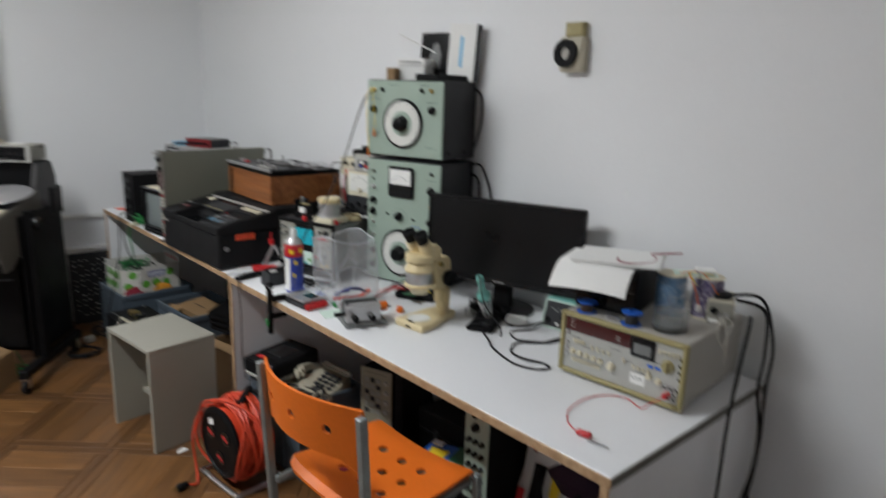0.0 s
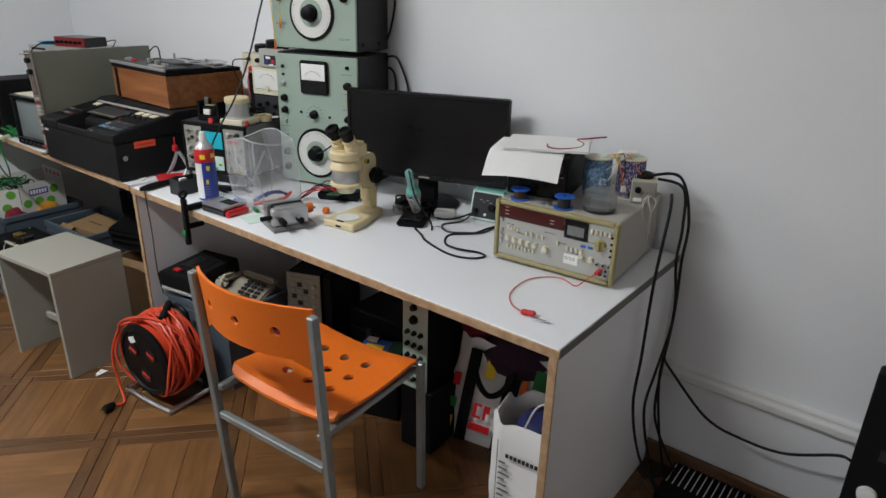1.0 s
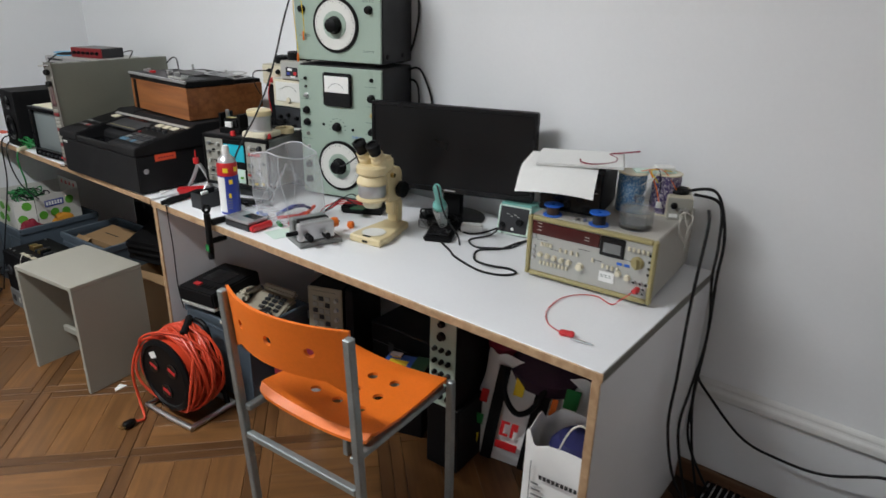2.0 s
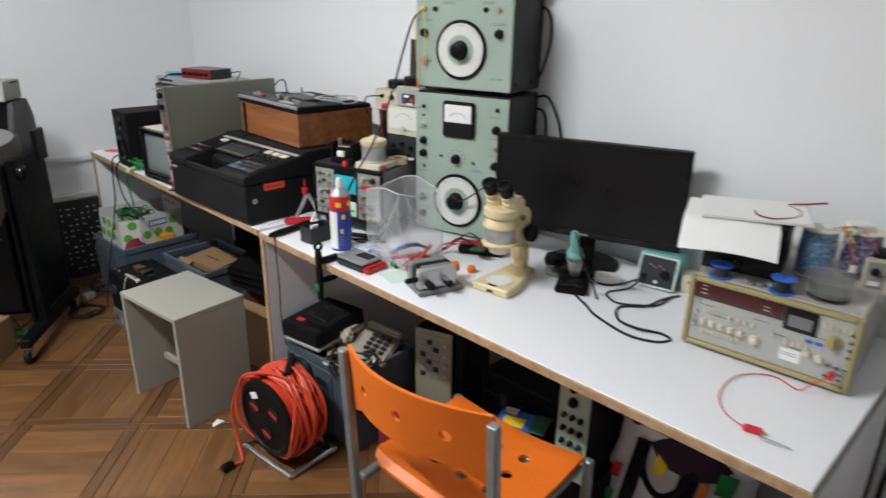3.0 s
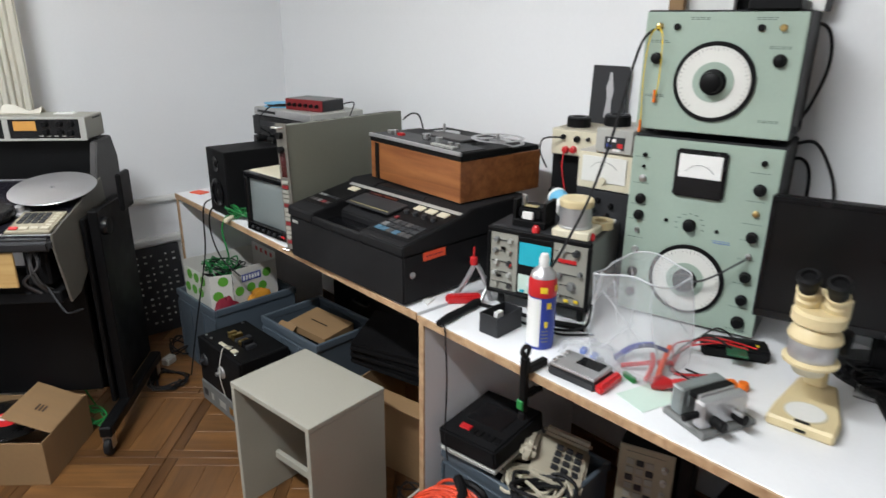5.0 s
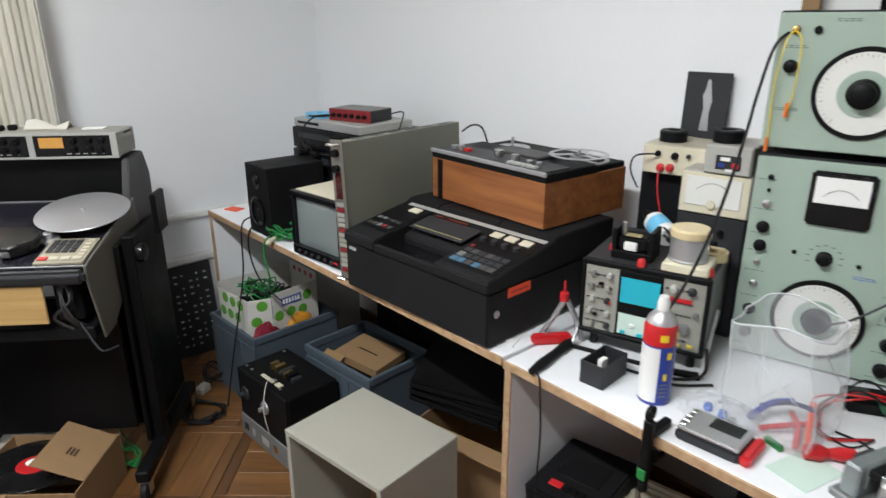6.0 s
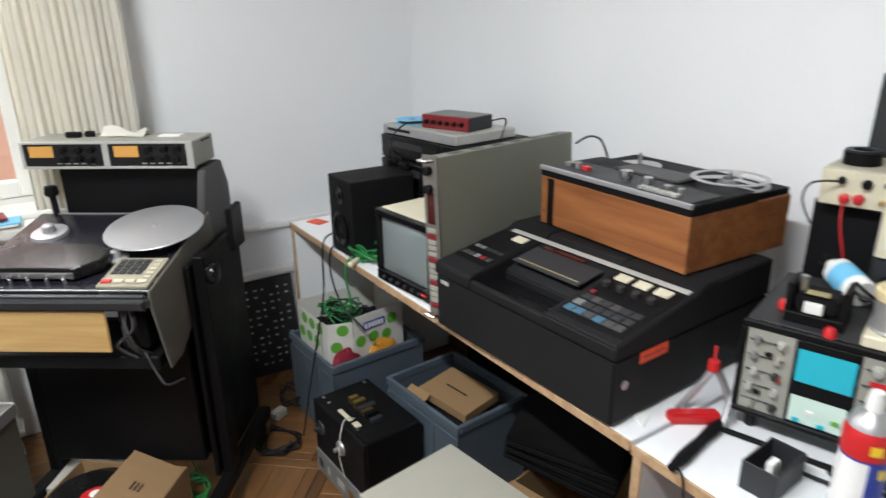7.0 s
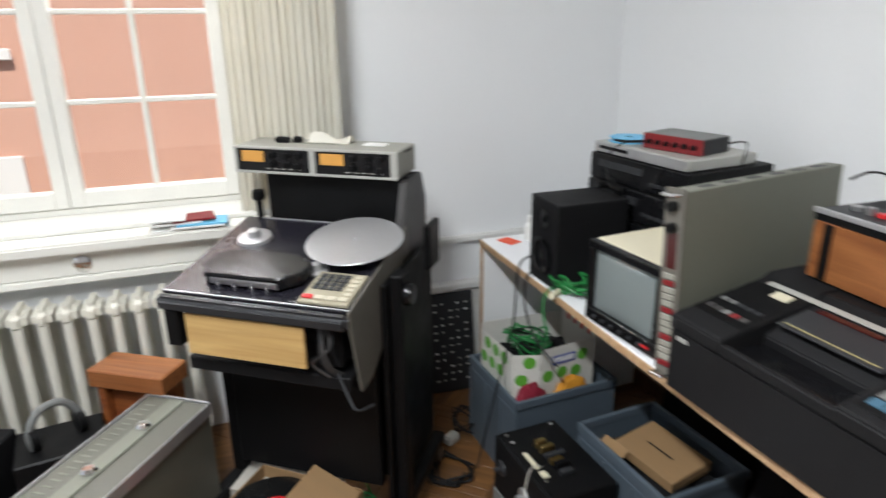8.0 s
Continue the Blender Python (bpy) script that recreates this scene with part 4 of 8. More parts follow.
part("upper_case", side_prism([(0.11, HF - 0.031), (0.11, HF - 0.010), (0.115, HF - 0.004), (0.24, HB - 0.015), (0.26, HB - 0.001), (D - 0.001, HB - 0.001), (D - 0.001, HF - 0.031)], 0.1402, 0.3798, 0.003), "vcr", deck)
part("well_front", bx(0.1402, 0.3798, 0.002, 0.016, HF - 0.0315, HF - 0.010, 0.002), "vcr", deck)
part("cassette_well", bx(0.1404, 0.3796, 0.0165, 0.1095, HF - 0.0316, HF - 0.028, 0), "gloss_black", deck)
SL = math.degrees(math.atan2(HB - 0.012 - HF, 0.236))


def on_slope(parent, name, x0, x1, y0, y1, h, mat, label=""):
    b = bx(x0, x1, y0, y1, 0, h, 0.0008)
    b.transform(pose(0, 0.004, HF + 0.0002, SL, 0, 0))
    return part(name, b, mat, parent, label)


on_slope(deck, "silver_trim", 0.03, W - 0.012, 0.224, 0.240, 0.002, "panel_grey", "brushed silver trim strip")
pan = on_slope(deck, "control_panel", 0.392, W - 0.010, 0.02, 0.216, 0.002, "black", "black control panel with coloured keys")
pan2 = on_slope(deck, "control_panel", 0.010, 0.132, 0.05, 0.216, 0.002, "black", "black control panel with slide switches")
rnd = random.Random(8)
for i in range(6):
    for j in range(3):
        on_slope(pan, "key", 0.402 + 0.025 * i, 0.424 + 0.025 * i, 0.035 + 0.026 * j, 0.055 + 0.026 * j, 0.005, rnd.choice(["charcoal", "dark_grey", "grey", "dark_grey"]) if j else rnd.choice(["charcoal", "deck_blue", "dark_grey", "charcoal"]))
for i in range(3):
    on_slope(pan, "meter_window", 0.405 + 0.05 * i, 0.440 + 0.05 * i, 0.185, 0.210, 0.006, "ivory")
for i in range(4):
    k = cy(0.009, 0.012, (0, 0, 0), "z", 14)
    k.transform(pose(0, 0.004, HF, SL, 0, 0) @ pose(0.412 + 0.038 * i, 0.155, 0.002))
    part("knob", k, "dark_grey", pan)
on_slope(pan, "record_key", 0.402, 0.414, 0.113, 0.124, 0.006, "crimson")
for i in range(5):
    on_slope(pan2, "slide_switch", 0.018 + 0.022 * i, 0.034 + 0.022 * i, 0.07, 0.085, 0.004, rnd.choice(["grey", "charcoal", "crimson"]))
    on_slope(pan2, "slide_switch", 0.018 + 0.022 * i, 0.034 + 0.022 * i, 0.11, 0.122, 0.004, rnd.choice(["grey", "dark_grey"]))
on_slope(pan2, "meter_window", 0.075, 0.115, 0.185, 0.210, 0.006, "ivory")
wp = part("well_flap", moved(bx(0.155, 0.365, 0.118, 0.200, 0, 0.004, 0.001), pose(0, 0.004, HF - 0.002, SL, 0, 0)), "dark_grey", deck)
part("flap_line", moved(bx(0.165, 0.355, 0.128, 0.131, 0, 0.0048, 0), pose(0, 0.004, HF - 0.002, SL, 0, 0)), "khaki", wp)
part("label_strip", moved(bx(0.17, 0.30, 0.205, 0.216, 0, 0.003, 0), pose(0, 0.004, HF - 0.002, SL, 0, 0)), "maroon", deck)
part("maker_badge", bx(0.022, 0.052, 0.0015, 0.0039, 0.125, 0.134, 0.0005), "panel_grey", deck)
part("orange_label", bx(W - 0.0018, W - 0.0008, 0.075, 0.160, 0.118, 0.143, 0), "orange_label", deck, "orange-red adhesive label")
bars_side = [bx(W - 0.0009, W - 0.0004, 0.087 + 0.011 * k, 0.094 + 0.011 * k, 0.128, 0.132, 0) for k in range(6)]
part("printed_mark", join(*bars_side), "dark_red", deck)
part("side_screw", cy(0.010, 0.003, (W - 0.002, 0.035, 0.088), "x", 14), "steel", deck)
for fx in (0.04, W - 0.04):
    for fy in (0.04, D - 0.05):
        part("foot", cy(0.016, 0.0065, (fx, fy, 0), "z", 14, ease=0.0004), "rubber", deck)

# ---- wooden reel-to-reel tape recorder ----
rec = thing("tape_recorder", pose(1.350, 2.862, DESK2 + HB, 0, 0, -92.5), "wooden cased reel-to-reel tape recorder with one empty reel", "tape recorder")
W, D, H = 0.465, 0.34, 0.156
part("wooden_case", bx(0, W, 0, D, 0.004, H - 0.028, 0.002), "walnut", rec, "orange-brown veneered case, worn at the corners")
part("strap", bx(0.028, 0.050, -0.003, -0.0002, 0.006, H - 0.03, 0.0008), "black", rec)
dp = part("deck_plate", bx(-0.002, W + 0.002, -0.002, D * 0.62, H - 0.0278, H - 0.004, 0.003), "black", rec, "dark deck plate with knobs and keys")
part("front_trim", bx(-0.003, W + 0.003, -0.006, 0.003, H - 0.011, H, 0.0015), "alu", rec, "bright metal trim")
part("deck_face", bx(0.01, W - 0.01, 0.004, 0.11, H - 0.0038, H - 0.001, 0.001), "dark_grey", dp)
part("head_cover", bx(0.14, 0.33, 0.115, 0.20, H - 0.0038, H + 0.004, 0.003), "charcoal", dp)
for x, y, r, h in ((0.05, 0.05, 0.012, 0.010), (0.085, 0.045, 0.008, 0.016), (0.23, 0.06, 0.014, 0.020), (0.30, 0.055, 0.011, 0.018), (0.36, 0.05, 0.009, 0.012), (0.40, 0.045, 0.007, 0.014)):
    part("knob", cy(r, h, (x, y, H - 0.001), "z", 16), "steel", dp)
part("red_key", bx(0.10, 0.122, 0.04, 0.056, H - 0.001, H + 0.008, 0.001), "red", dp)
for i in range(6):
    part("key", bx(0.31 + 0.018 * i, 0.324 + 0.018 * i, 0.012, 0.03, H - 0.001, H + 0.006, 0.001), "panel_grey", dp)
for x, r in ((0.12, 0.055),):
    part("turntable", cy(r, 0.004, (x, 0.225, H - 0.010), "z", 32), "alu", rec)
part("rear_plate", bx(0.004, W - 0.004, D * 0.62 + 0.001, D - 0.004, H - 0.0275, H - 0.012, 0.002), "soft_black", rec)
part("spindle", cy(0.005, 0.03, (0.12, 0.225, H - 0.006), "z", 10), "steel", rec)
reel = part("empty_reel", join(ring(0.020, 0.026, 0.016, (0.385, 0.225, H - 0.008), "z", 24), ring(0.072, 0.085, 0.0018, (0.385, 0.225, H + 0.008), "z", 40), ring(0.072, 0.085, 0.0018, (0.385, 0.225, H - 0.006), "z", 40),
            *[moved(bx(-0.010, 0.010, 0.018, 0.074, 0.008, 0.0096, 0.0004), pose(0.385, 0.225, H, 0, 0, a)) for a in (20, 140, 260)], *[moved(bx(-0.010, 0.010, 0.018, 0.074, -0.006, -0.0044, 0.0004), pose(0.385, 0.225, H, 0, 0, a)) for a in (20, 140, 260)]), "alu", rec, "empty silver tape reel")
part("spindle", cy(0.005, 0.032, (0.385, 0.225, H - 0.010), "z", 10), "steel", rec)
for fx in (0.03, W - 0.03):
    for fy in (0.03, D - 0.03):
        part("foot", cy(0.010, 0.0045, (fx, fy, 0), "z", 10, ease=0.0003), "rubber", rec)
part("power_lead", sweep([(0.02, 0.21, H - 0.004), (-0.03, 0.23, H + 0.035), (-0.09, 0.24, H + 0.035), (-0.135, 0.235, 0.165)], 0.003), "rubber", rec)

# ---- rack unit standing on its side ----
ru = thing("rack_unit", pose(1.060, 2.958, DESK2, 0, 0, -79.8), "grey-green rack unit standing on its side, keys along its front", "rack unit")
RL = pose(0, 0, 0.003, -0.5, -3.0, 0)
H = 0.428


def rp(name, bm, mat, parent=ru, label=""):
    return part(name, moved(bm, RL), mat, parent, label)


rp("body", bx(0.003, 0.047, 0.006, 0.56, 0.010, H - 0.006, 0.0015), "olive")
fp = rp("front_plate", bx(0, 0.050, 0, 0.0055, 0.001, H, 0.001), "side_brown")
for z in (0.012, H - 0.012):
    rp("handle", sweep([(0.010, 0, z), (0.010, -0.022, z), (0.040, -0.022, z), (0.040, 0, z)], 0.004, 8, smooth=False), "chrome", fp)
rp("display", bx(0.012, 0.038, -0.002, -0.0002, 0.255, 0.335, 0.0006), "maroon", fp)
for k in range(14):
    rp("key", bx(0.010, 0.040, -0.004, -0.0002, 0.030 + 0.0155 * k, 0.042 + 0.0155 * k, 0.001), "taupe" if k % 4 else "crimson", fp)
for z in (0.345, 0.39):
    rp("knob", cy(0.011, 0.016, (0.026, 0, z), "-y", 16), "black", fp)
for k in range(6):
    rp("vent", bx(0.015, 0.036, 0.07 + 0.08 * k, 0.11 + 0.08 * k, H - 0.0059, H - 0.0052, 0), "dark_grey")

# ---- things on the second bench ----
spk = thing("loudspeaker", pose(1.085, 3.632, DESK2, 0, 0, -91), "small black bookshelf loudspeaker", "loudspeaker")
part("cabinet", bx(0, 0.175, 0.002, 0.235, 0.001, 0.262, 0.003), "soft_black", spk)
part("woofer", lathe([(0.055, 0), (0.058, 0.004), (0.05, 0.006), (0.044, 0.002), (0.02, -0.008), (0.016, 0.0), (0, 0.003)], (0.0875, 0.0012, 0.09), "-y", 32), "gloss_black", spk)
part("tweeter", lathe([(0.03, 0), (0.031, 0.003), (0.018, 0.001), (0.011, 0.005), (0, 0.009)], (0.0875, 0.0012, 0.205), "-y", 24), "gloss_black", spk)

crt = thing("video_monitor", pose(1.070, 3.272, DESK2, 0, 0, -85), "small old picture tube video monitor with a cream lid", "monitor")
W, H, D = 0.272, 0.226, 0.245
part("case", bx(0.003, W - 0.003, 0.022, D, 0.008, H - 0.003, 0.005), "soft_black", crt)
part("top_lid", bx(0.004, W - 0.004, 0.024, D - 0.002, H - 0.0028, H + 0.001, 0.001), "ivory", crt, "cream metal lid")
part("bezel", join(bx(0, W, 0.0, 0.0215, H - 0.020, H, 0.003), bx(0, W, 0.0, 0.0215, 0.006, 0.040, 0.003), bx(0, 0.018, 0.0, 0.0215, 0.0402, H - 0.0202, 0.003), bx(W - 0.022, W, 0.0, 0.0215, 0.0402, H - 0.0202, 0.003)), "gloss_black", crt)


def tube_face(u, v):
    return (0.018 + (W - 0.04) * u, 0.016 - 0.010 * (1 - (2 * u - 1) ** 2) * (1 - (2 * v - 1) ** 2) ** 0.5, 0.040 + (H - 0.060) * v)


part("picture_tube", sheet(16, 12, tube_face, 0), "crt_glass", crt, "grey curved picture tube")
for k in range(6):
    knob(crt, 0.04 + 0.035 * k, 0.022, 0.006, 0.006, "dark_grey")
part("power_lamp", bx(W - 0.05, W - 0.025, -0.002, -0.0002, 0.020, 0.027, 0.0005), "red", crt)
for fx in (0.03, W - 0.03):
    for fy in (0.03, D - 0.03):
        part("foot", cy(0.01, 0.0085, (fx, fy, 0), "z", 10, ease=0.0004), "rubber", crt)

z = DESK2
for k, (h, wd, dp, mt) in enumerate(((0.182, 0.44, 0.36, "black"), (0.095, 0.43, 0.34, "soft_black"), (0.085, 0.42, 0.33, "black"))):
    u = thing("stacked_recorder", pose(1.335, 3.715 - 0.006 * k, z, 0, 0, -88 + 2 * k), "black video recorder in a stack of old decks", "recorder", "stacked recorders")
    part("case", bx(0, wd, 0.008, dp, 0.004, h, 0.003), mt, u)
    part("front", bx(0.001, wd - 0.001, 0.0, 0.0078, 0.005, h - 0.001, 0.002), "gloss_black", u)
    part("slot", bx(0.04, 0.24, -0.002, -0.0002, h * 0.55, h * 0.8, 0.001), "dark_grey", u)
    for q in range(5):
        part("button", bx(0.27 + 0.028 * q, 0.29 + 0.028 * q, -0.004, -0.0002, h * 0.3, h * 0.42, 0.001), "dark_grey", u)
    for fx in (0.03, wd - 0.03):
        for fy in (0.03, dp - 0.04):
            part("foot", cy(0.012, 0.0045, (fx, fy, 0), "z", 10, ease=0.0003), "rubber", u)
    z += h
silver = thing("disc_drive", pose(1.345, 3.705, z, 0, 0, -84), "silver slim disc drive on the stacked decks", "disc drive")
part("case", bx(0, 0.40, 0.004, 0.27, 0.002, 0.034, 0.003), "panel_grey", silver)
part("front", bx(0.004, 0.396, 0.0, 0.0038, 0.003, 0.032, 0.001), "alu", silver)
part("slot", bx(0.03, 0.16, -0.001, -0.0002, 0.014, 0.024, 0), "gloss_black", silver)
for fx in (0.03, 0.37):
    part("foot", cy(0.01, 0.0022, (fx, 0.13, 0), "z", 10, ease=0.0003), "rubber", silver)
red = thing("audio_interface", pose(1.405, 3.535, z + 0.0345, 0, 0, -74), "red and grey audio interface box with cables", "audio interface")
part("case", bx(0, 0.20, 0.006, 0.135, 0, 0.044, 0.003), "dark_grey", red)
part("top", bx(0.001, 0.199, 0.007, 0.134, 0.0441, 0.0455, 0.0006), "grey", red)
part("front", bx(-0.001, 0.201, 0, 0.0058, -0.0, 0.045, 0.002), "crimson", red, "red metal front plate")
for q in range(6):
    knob(red, 0.025 + 0.03 * q, 0.022, 0.008, 0.012, "black")
part("lead", sweep([(0.19, 0.13, 0.02), (0.24, 0.15, 0.03), (0.27, 0.10, 0.0), (0.29, 0.05, -0.03)], 0.0025), "rubber", red)
part("lead", sweep([(0.01, -0.005, 0.02), (-0.03, -0.05, 0.015), (-0.04, -0.11, -0.03), (0.03, -0.17, -0.09)], 0.0028), "rubber", red)
blue_reel = thing("tape_spool", pose(1.43, 3.64, z + 0.0345), "pale blue plastic tape spool lying flat", "tape spool")
part("flange", ring(0.012, 0.060, 0.003, (0, 0, 0.0), "z", 32), "sky_blue", blue_reel)
part("tape_pack", ring(0.022, 0.048, 0.010, (0, 0, 0.0032), "z", 32), "tape_brown", blue_reel)
part("flange", ring(0.012, 0.060, 0.002, (0, 0, 0.0134), "z", 32), "sky_blue", blue_reel)
for k in range(3):
    jw = thing("audio_connector", pose(1.30 + 0.03 * k, 3.60 - 0.04 * k, 1.011), "black audio connector with its lead on the loudspeaker", "connector", "loose connectors")
    part("plug", cy(0.011, 0.05, (0, 0, 0.011), "-y" if k % 2 else "x", 12), "black", jw)
    part("lead", sweep([(0.0, 0.0, 0.011), (0.02, 0.03, 0.03), (0.05, 0.05, 0.06), (0.06, 0.02, 0.09)], 0.003), "rubber", jw)

rnd = random.Random(11)


def tangle(name, centre, size, turns, r, mat, label, category, seed, flat=0.012, tails=()):
    """A loose coil of cable lying on a surface."""
    rn = random.Random(seed)
    pts = []
    for k in range(turns * 7):
        a = k * 2 * math.pi / 7 + rn.uniform(-0.3, 0.3)
        q = rn.uniform(0.55, 1.0)
        pts.append((centre[0] + size[0] * q * math.cos(a) + rn.uniform(-0.01, 0.01), centre[1] + size[1] * q * math.sin(a) + rn.uniform(-0.01, 0.01), centre[2] + r + rn.uniform(0, flat)))
    bm = sweep(pts, r, 6, 4)
    shapes = [bm] + [sweep(t, r, 6, 6) for t in tails]
    return solid(name, join(*shapes), mat, label, category)


tangle("green_cable", (1.135, 3.45, DESK2), (0.060, 0.080), 9, 0.0036, "cable_green", "tangled green cable hanging over the bench edge", "cable", 3, 0.055,
       tails=[[(1.12, 3.46, DESK2 + 0.012), (1.075, 3.47, DESK2 + 0.008), (1.055, 3.475, 0.70), (1.06, 3.45, 0.60), (1.08, 3.52, 0.54)]])
wc = thing("connector_block", pose(1.085, 3.44, DESK2, 0, 0, 35), "cream cable connector on the green cable", "connector")
part("body", bx(-0.05, 0.012, -0.009, 0.009, 0.0, 0.016, 0.003), "ivory", wc)
for k, pts in enumerate(([(1.20, 3.66, 0.80), (1.12, 3.70, 0.775), (1.062, 3.66, 0.752), (1.05, 3.655, 0.60), (1.035, 3.66, 0.50), (0.975, 3.66, 0.25), (0.93, 3.68, 0.006)],
                         [(1.24, 3.68, 0.79), (1.13, 3.64, 0.765), (1.065, 3.60, 0.75), (1.058, 3.60, 0.66), (1.07, 3.55, 0.56), (1.10, 3.45, 0.50)],
                         [(1.20, 3.70, 0.76), (1.10, 3.64, 0.755), (1.09, 3.56, 0.752), (1.12, 3.47, 0.752), (1.15, 3.40, 0.752)])):
    solid("speaker_lead", sweep(pts, 0.0032, 6, 8), "rubber", "black cable running over the bench edge", "cable", "bench leads")
solid("leaflet", bx(0, 0.05, 0, 0.07, 0, 0.004, 0.0005), "orange_label", "small red leaflet on the bench", "leaflet", m=pose(1.15, 3.90, DESK2, 0, 0, 20))
wbot = thing("white_bottle", pose(1.24, 3.93, DESK2), "small white plastic bottle", "bottle")
part("body", lathe([(0, 0), (0.018, 0), (0.02, 0.004), (0.02, 0.055), (0.010, 0.068), (0.010, 0.074), (0, 0.074)]), "white", wbot)
part("cap", cy(0.011, 0.018, (0, 0, 0.0745), "z", 16), "white", wbot)

# ---- instruments beside the tower ----
def small_box(name, m, w, d, h, body, front, label, category, feet=True):
    t = thing(name, m, label, category, "small instruments")
    part("case", bx(0, w, 0.003, d, 0.0, h, 0.003), body, t)
    part("front_panel", bx(0.003, w - 0.003, 0.0, 0.0028, 0.003, h - 0.003, 0.0006), front, t)
    return t


ib = small_box("power_supply", pose(1.552, 2.150, DESK, 0, 0, -80), 0.165, 0.20, 0.310, "dark_grey", "dark_grey", "dark grey bench power supply", "power supply")
for k, (x, z_) in enumerate(((0.03, 0.27), (0.07, 0.28), (0.11, 0.27), (0.04, 0.24), (0.10, 0.24))):
    knob(ib, x, z_, 0.008, 0.012, "black")
ic = small_box("panel_meter", pose(1.548, 2.148, DESK + 0.310, 0, 0, -80), 0.165, 0.18, 0.106, "case_grey", "ivory", "cream needle meter box", "meter")
part("meter_window", bx(0.015, 0.145, -0.003, -0.0002, 0.022, 0.094, 0.002), "dial_white", ic)
part("adjuster", cy(0.010, 0.006, (0.08, -0.003, 0.028), "-y", 16), "ivory", ic)
part("needle_arc", sweep([(0.08 + 0.05 * math.sin(a), -0.0036, 0.03 + 0.05 * math.cos(a)) for a in [math.radians(q) for q in range(-50, 51, 20)]], 0.0006, 4, 3), "ink", ic)
ibb = small_box("pulse_counter", pose(1.548, 2.096, DESK + 0.416, 0, 0, -80), 0.108, 0.16, 0.068, "case_grey", "panel_grey", "pale grey counter with red and blue marks", "test instrument")
part("display", bx(0.028, 0.085, -0.002, -0.0002, 0.012, 0.046, 0.001), "dark_grey", ibb)
part("red_mark", bx(0.065, 0.080, -0.0026, -0.0021, 0.018, 0.030, 0), "red", ibb)
part("blue_mark", bx(0.034, 0.048, -0.0026, -0.0021, 0.018, 0.028, 0), "blue", ibb)
part("label", bx(0.038, 0.060, -0.0026, -0.0021, 0.033, 0.042, 0), "paper", ibb)
part("label", bx(0.052, 0.074, -0.0028, -0.0022, 0.008, 0.015, 0), "paper", ibb)
idd = small_box("amplifier_block", pose(1.655, 2.325, DESK, 0, 0, -80), 0.15, 0.13, 0.374, "black", "soft_black", "black equipment case standing upright", "equipment case")
ia = small_box("oscillator_box", pose(1.615, 2.300, DESK + 0.374, 0, 0, -78), 0.19, 0.19, 0.078, "beige", "ivory", "cream oscillator box with small sockets", "test instrument")
for x, z_, r, mm in ((0.04, 0.055, 0.008, "black"), (0.085, 0.052, 0.010, "black"), (0.12, 0.055, 0.006, "dark_grey"), (0.05, 0.018, 0.011, "red"), (0.075, 0.020, 0.011, "red"), (0.115, 0.02, 0.006, "brass")):
    knob(ia, x, z_, r, 0.012, mm)
part("test_lead", sweep([(0.04, -0.012, 0.055), (-0.005, -0.04, 0.05), (-0.02, -0.03, 0.01), (0.0, -0.02, -0.04)], 0.0024), "rubber", ia)
part("test_lead", sweep([(0.05, -0.012, 0.018), (0.06, -0.04, -0.03), (0.08, -0.05, -0.10)], 0.002), "red", ia)
pc = thing("picture_card", pose(1.795, 2.300, DESK + 0.453, -2.5, 0, -87), "dark grey picture card with a silver figure shape", "picture")
part("card", bx(0, 0.125, 0, 0.003, 0, 0.176, 0.0005), "dark_grey", pc)
part("silver_shape", moved(prism([(0.052, 0.02), (0.078, 0.02), (0.074, 0.07), (0.080, 0.10), (0.074, 0.13), (0.070, 0.155), (0.062, 0.158), (0.058, 0.13), (0.052, 0.115), (0.058, 0.08)], 0.0006, (0, 0, 0), "z", 0), pose(0, -0.0003, 0, 90, 0, 0)), "alu", pc)
for k, (x, y, z_) in enumerate(((1.70, 2.265, DESK + 0.4525), (1.615, 2.075, DESK + 0.4845))):
    rg = thing("black_ring", pose(x, y, z_), "black plastic lens ring", "lens ring", "lens rings")
    part("ring", ring(0.022, 0.036, 0.026, (0, 0, 0), "z", 28), "black", rg)
    part("rim", ring(0.020, 0.033, 0.004, (0, 0, 0.0262), "z", 28), "dark_grey", rg)

# ---- on top of the oscilloscope ----
SCOPE = pose(1.268, 2.222, DESK + 0.232, 0, 0, -73.5)
tin = thing("solder_tin", SCOPE @ pose(0.225, 0.055, 0.022), "grey tin with a cream lid on a cream tray", "tin")
part("body", lathe([(0, 0), (0.043, 0), (0.044, 0.003), (0.041, 0.006), (0.041, 0.052), (0.043, 0.054), (0, 0.054)], seg=32), "alu", tin)
part("lid", lathe([(0, 0), (0.043, 0), (0.044, 0.002), (0.044, 0.016), (0.040, 0.020), (0, 0.020)], (0, 0, 0.0545), "z", 32), "cream", tin)
tray = solid("cream_tray", bx(-0.045, 0.055, -0.05, 0.05, 0, 0.0215, 0.003), "ivory", "cream plastic tray under a tin", "tray", m=SCOPE @ pose(0.225, 0.055, 0))
roll = thing("tape_roll", SCOPE @ pose(0.262, 0.150, 0.0), "roll of cream adhesive tape", "adhesive tape")
part("roll", ring(0.016, 0.034, 0.020, (0, 0, 0), "z", 28), "cream", roll)
tr = thing("transformer", SCOPE @ pose(0.055, 0.035, 0.0), "black transformer with taped windings", "transformer")
part("core", bx(0, 0.095, 0, 0.075, 0.0, 0.020, 0.002), "black", tr)
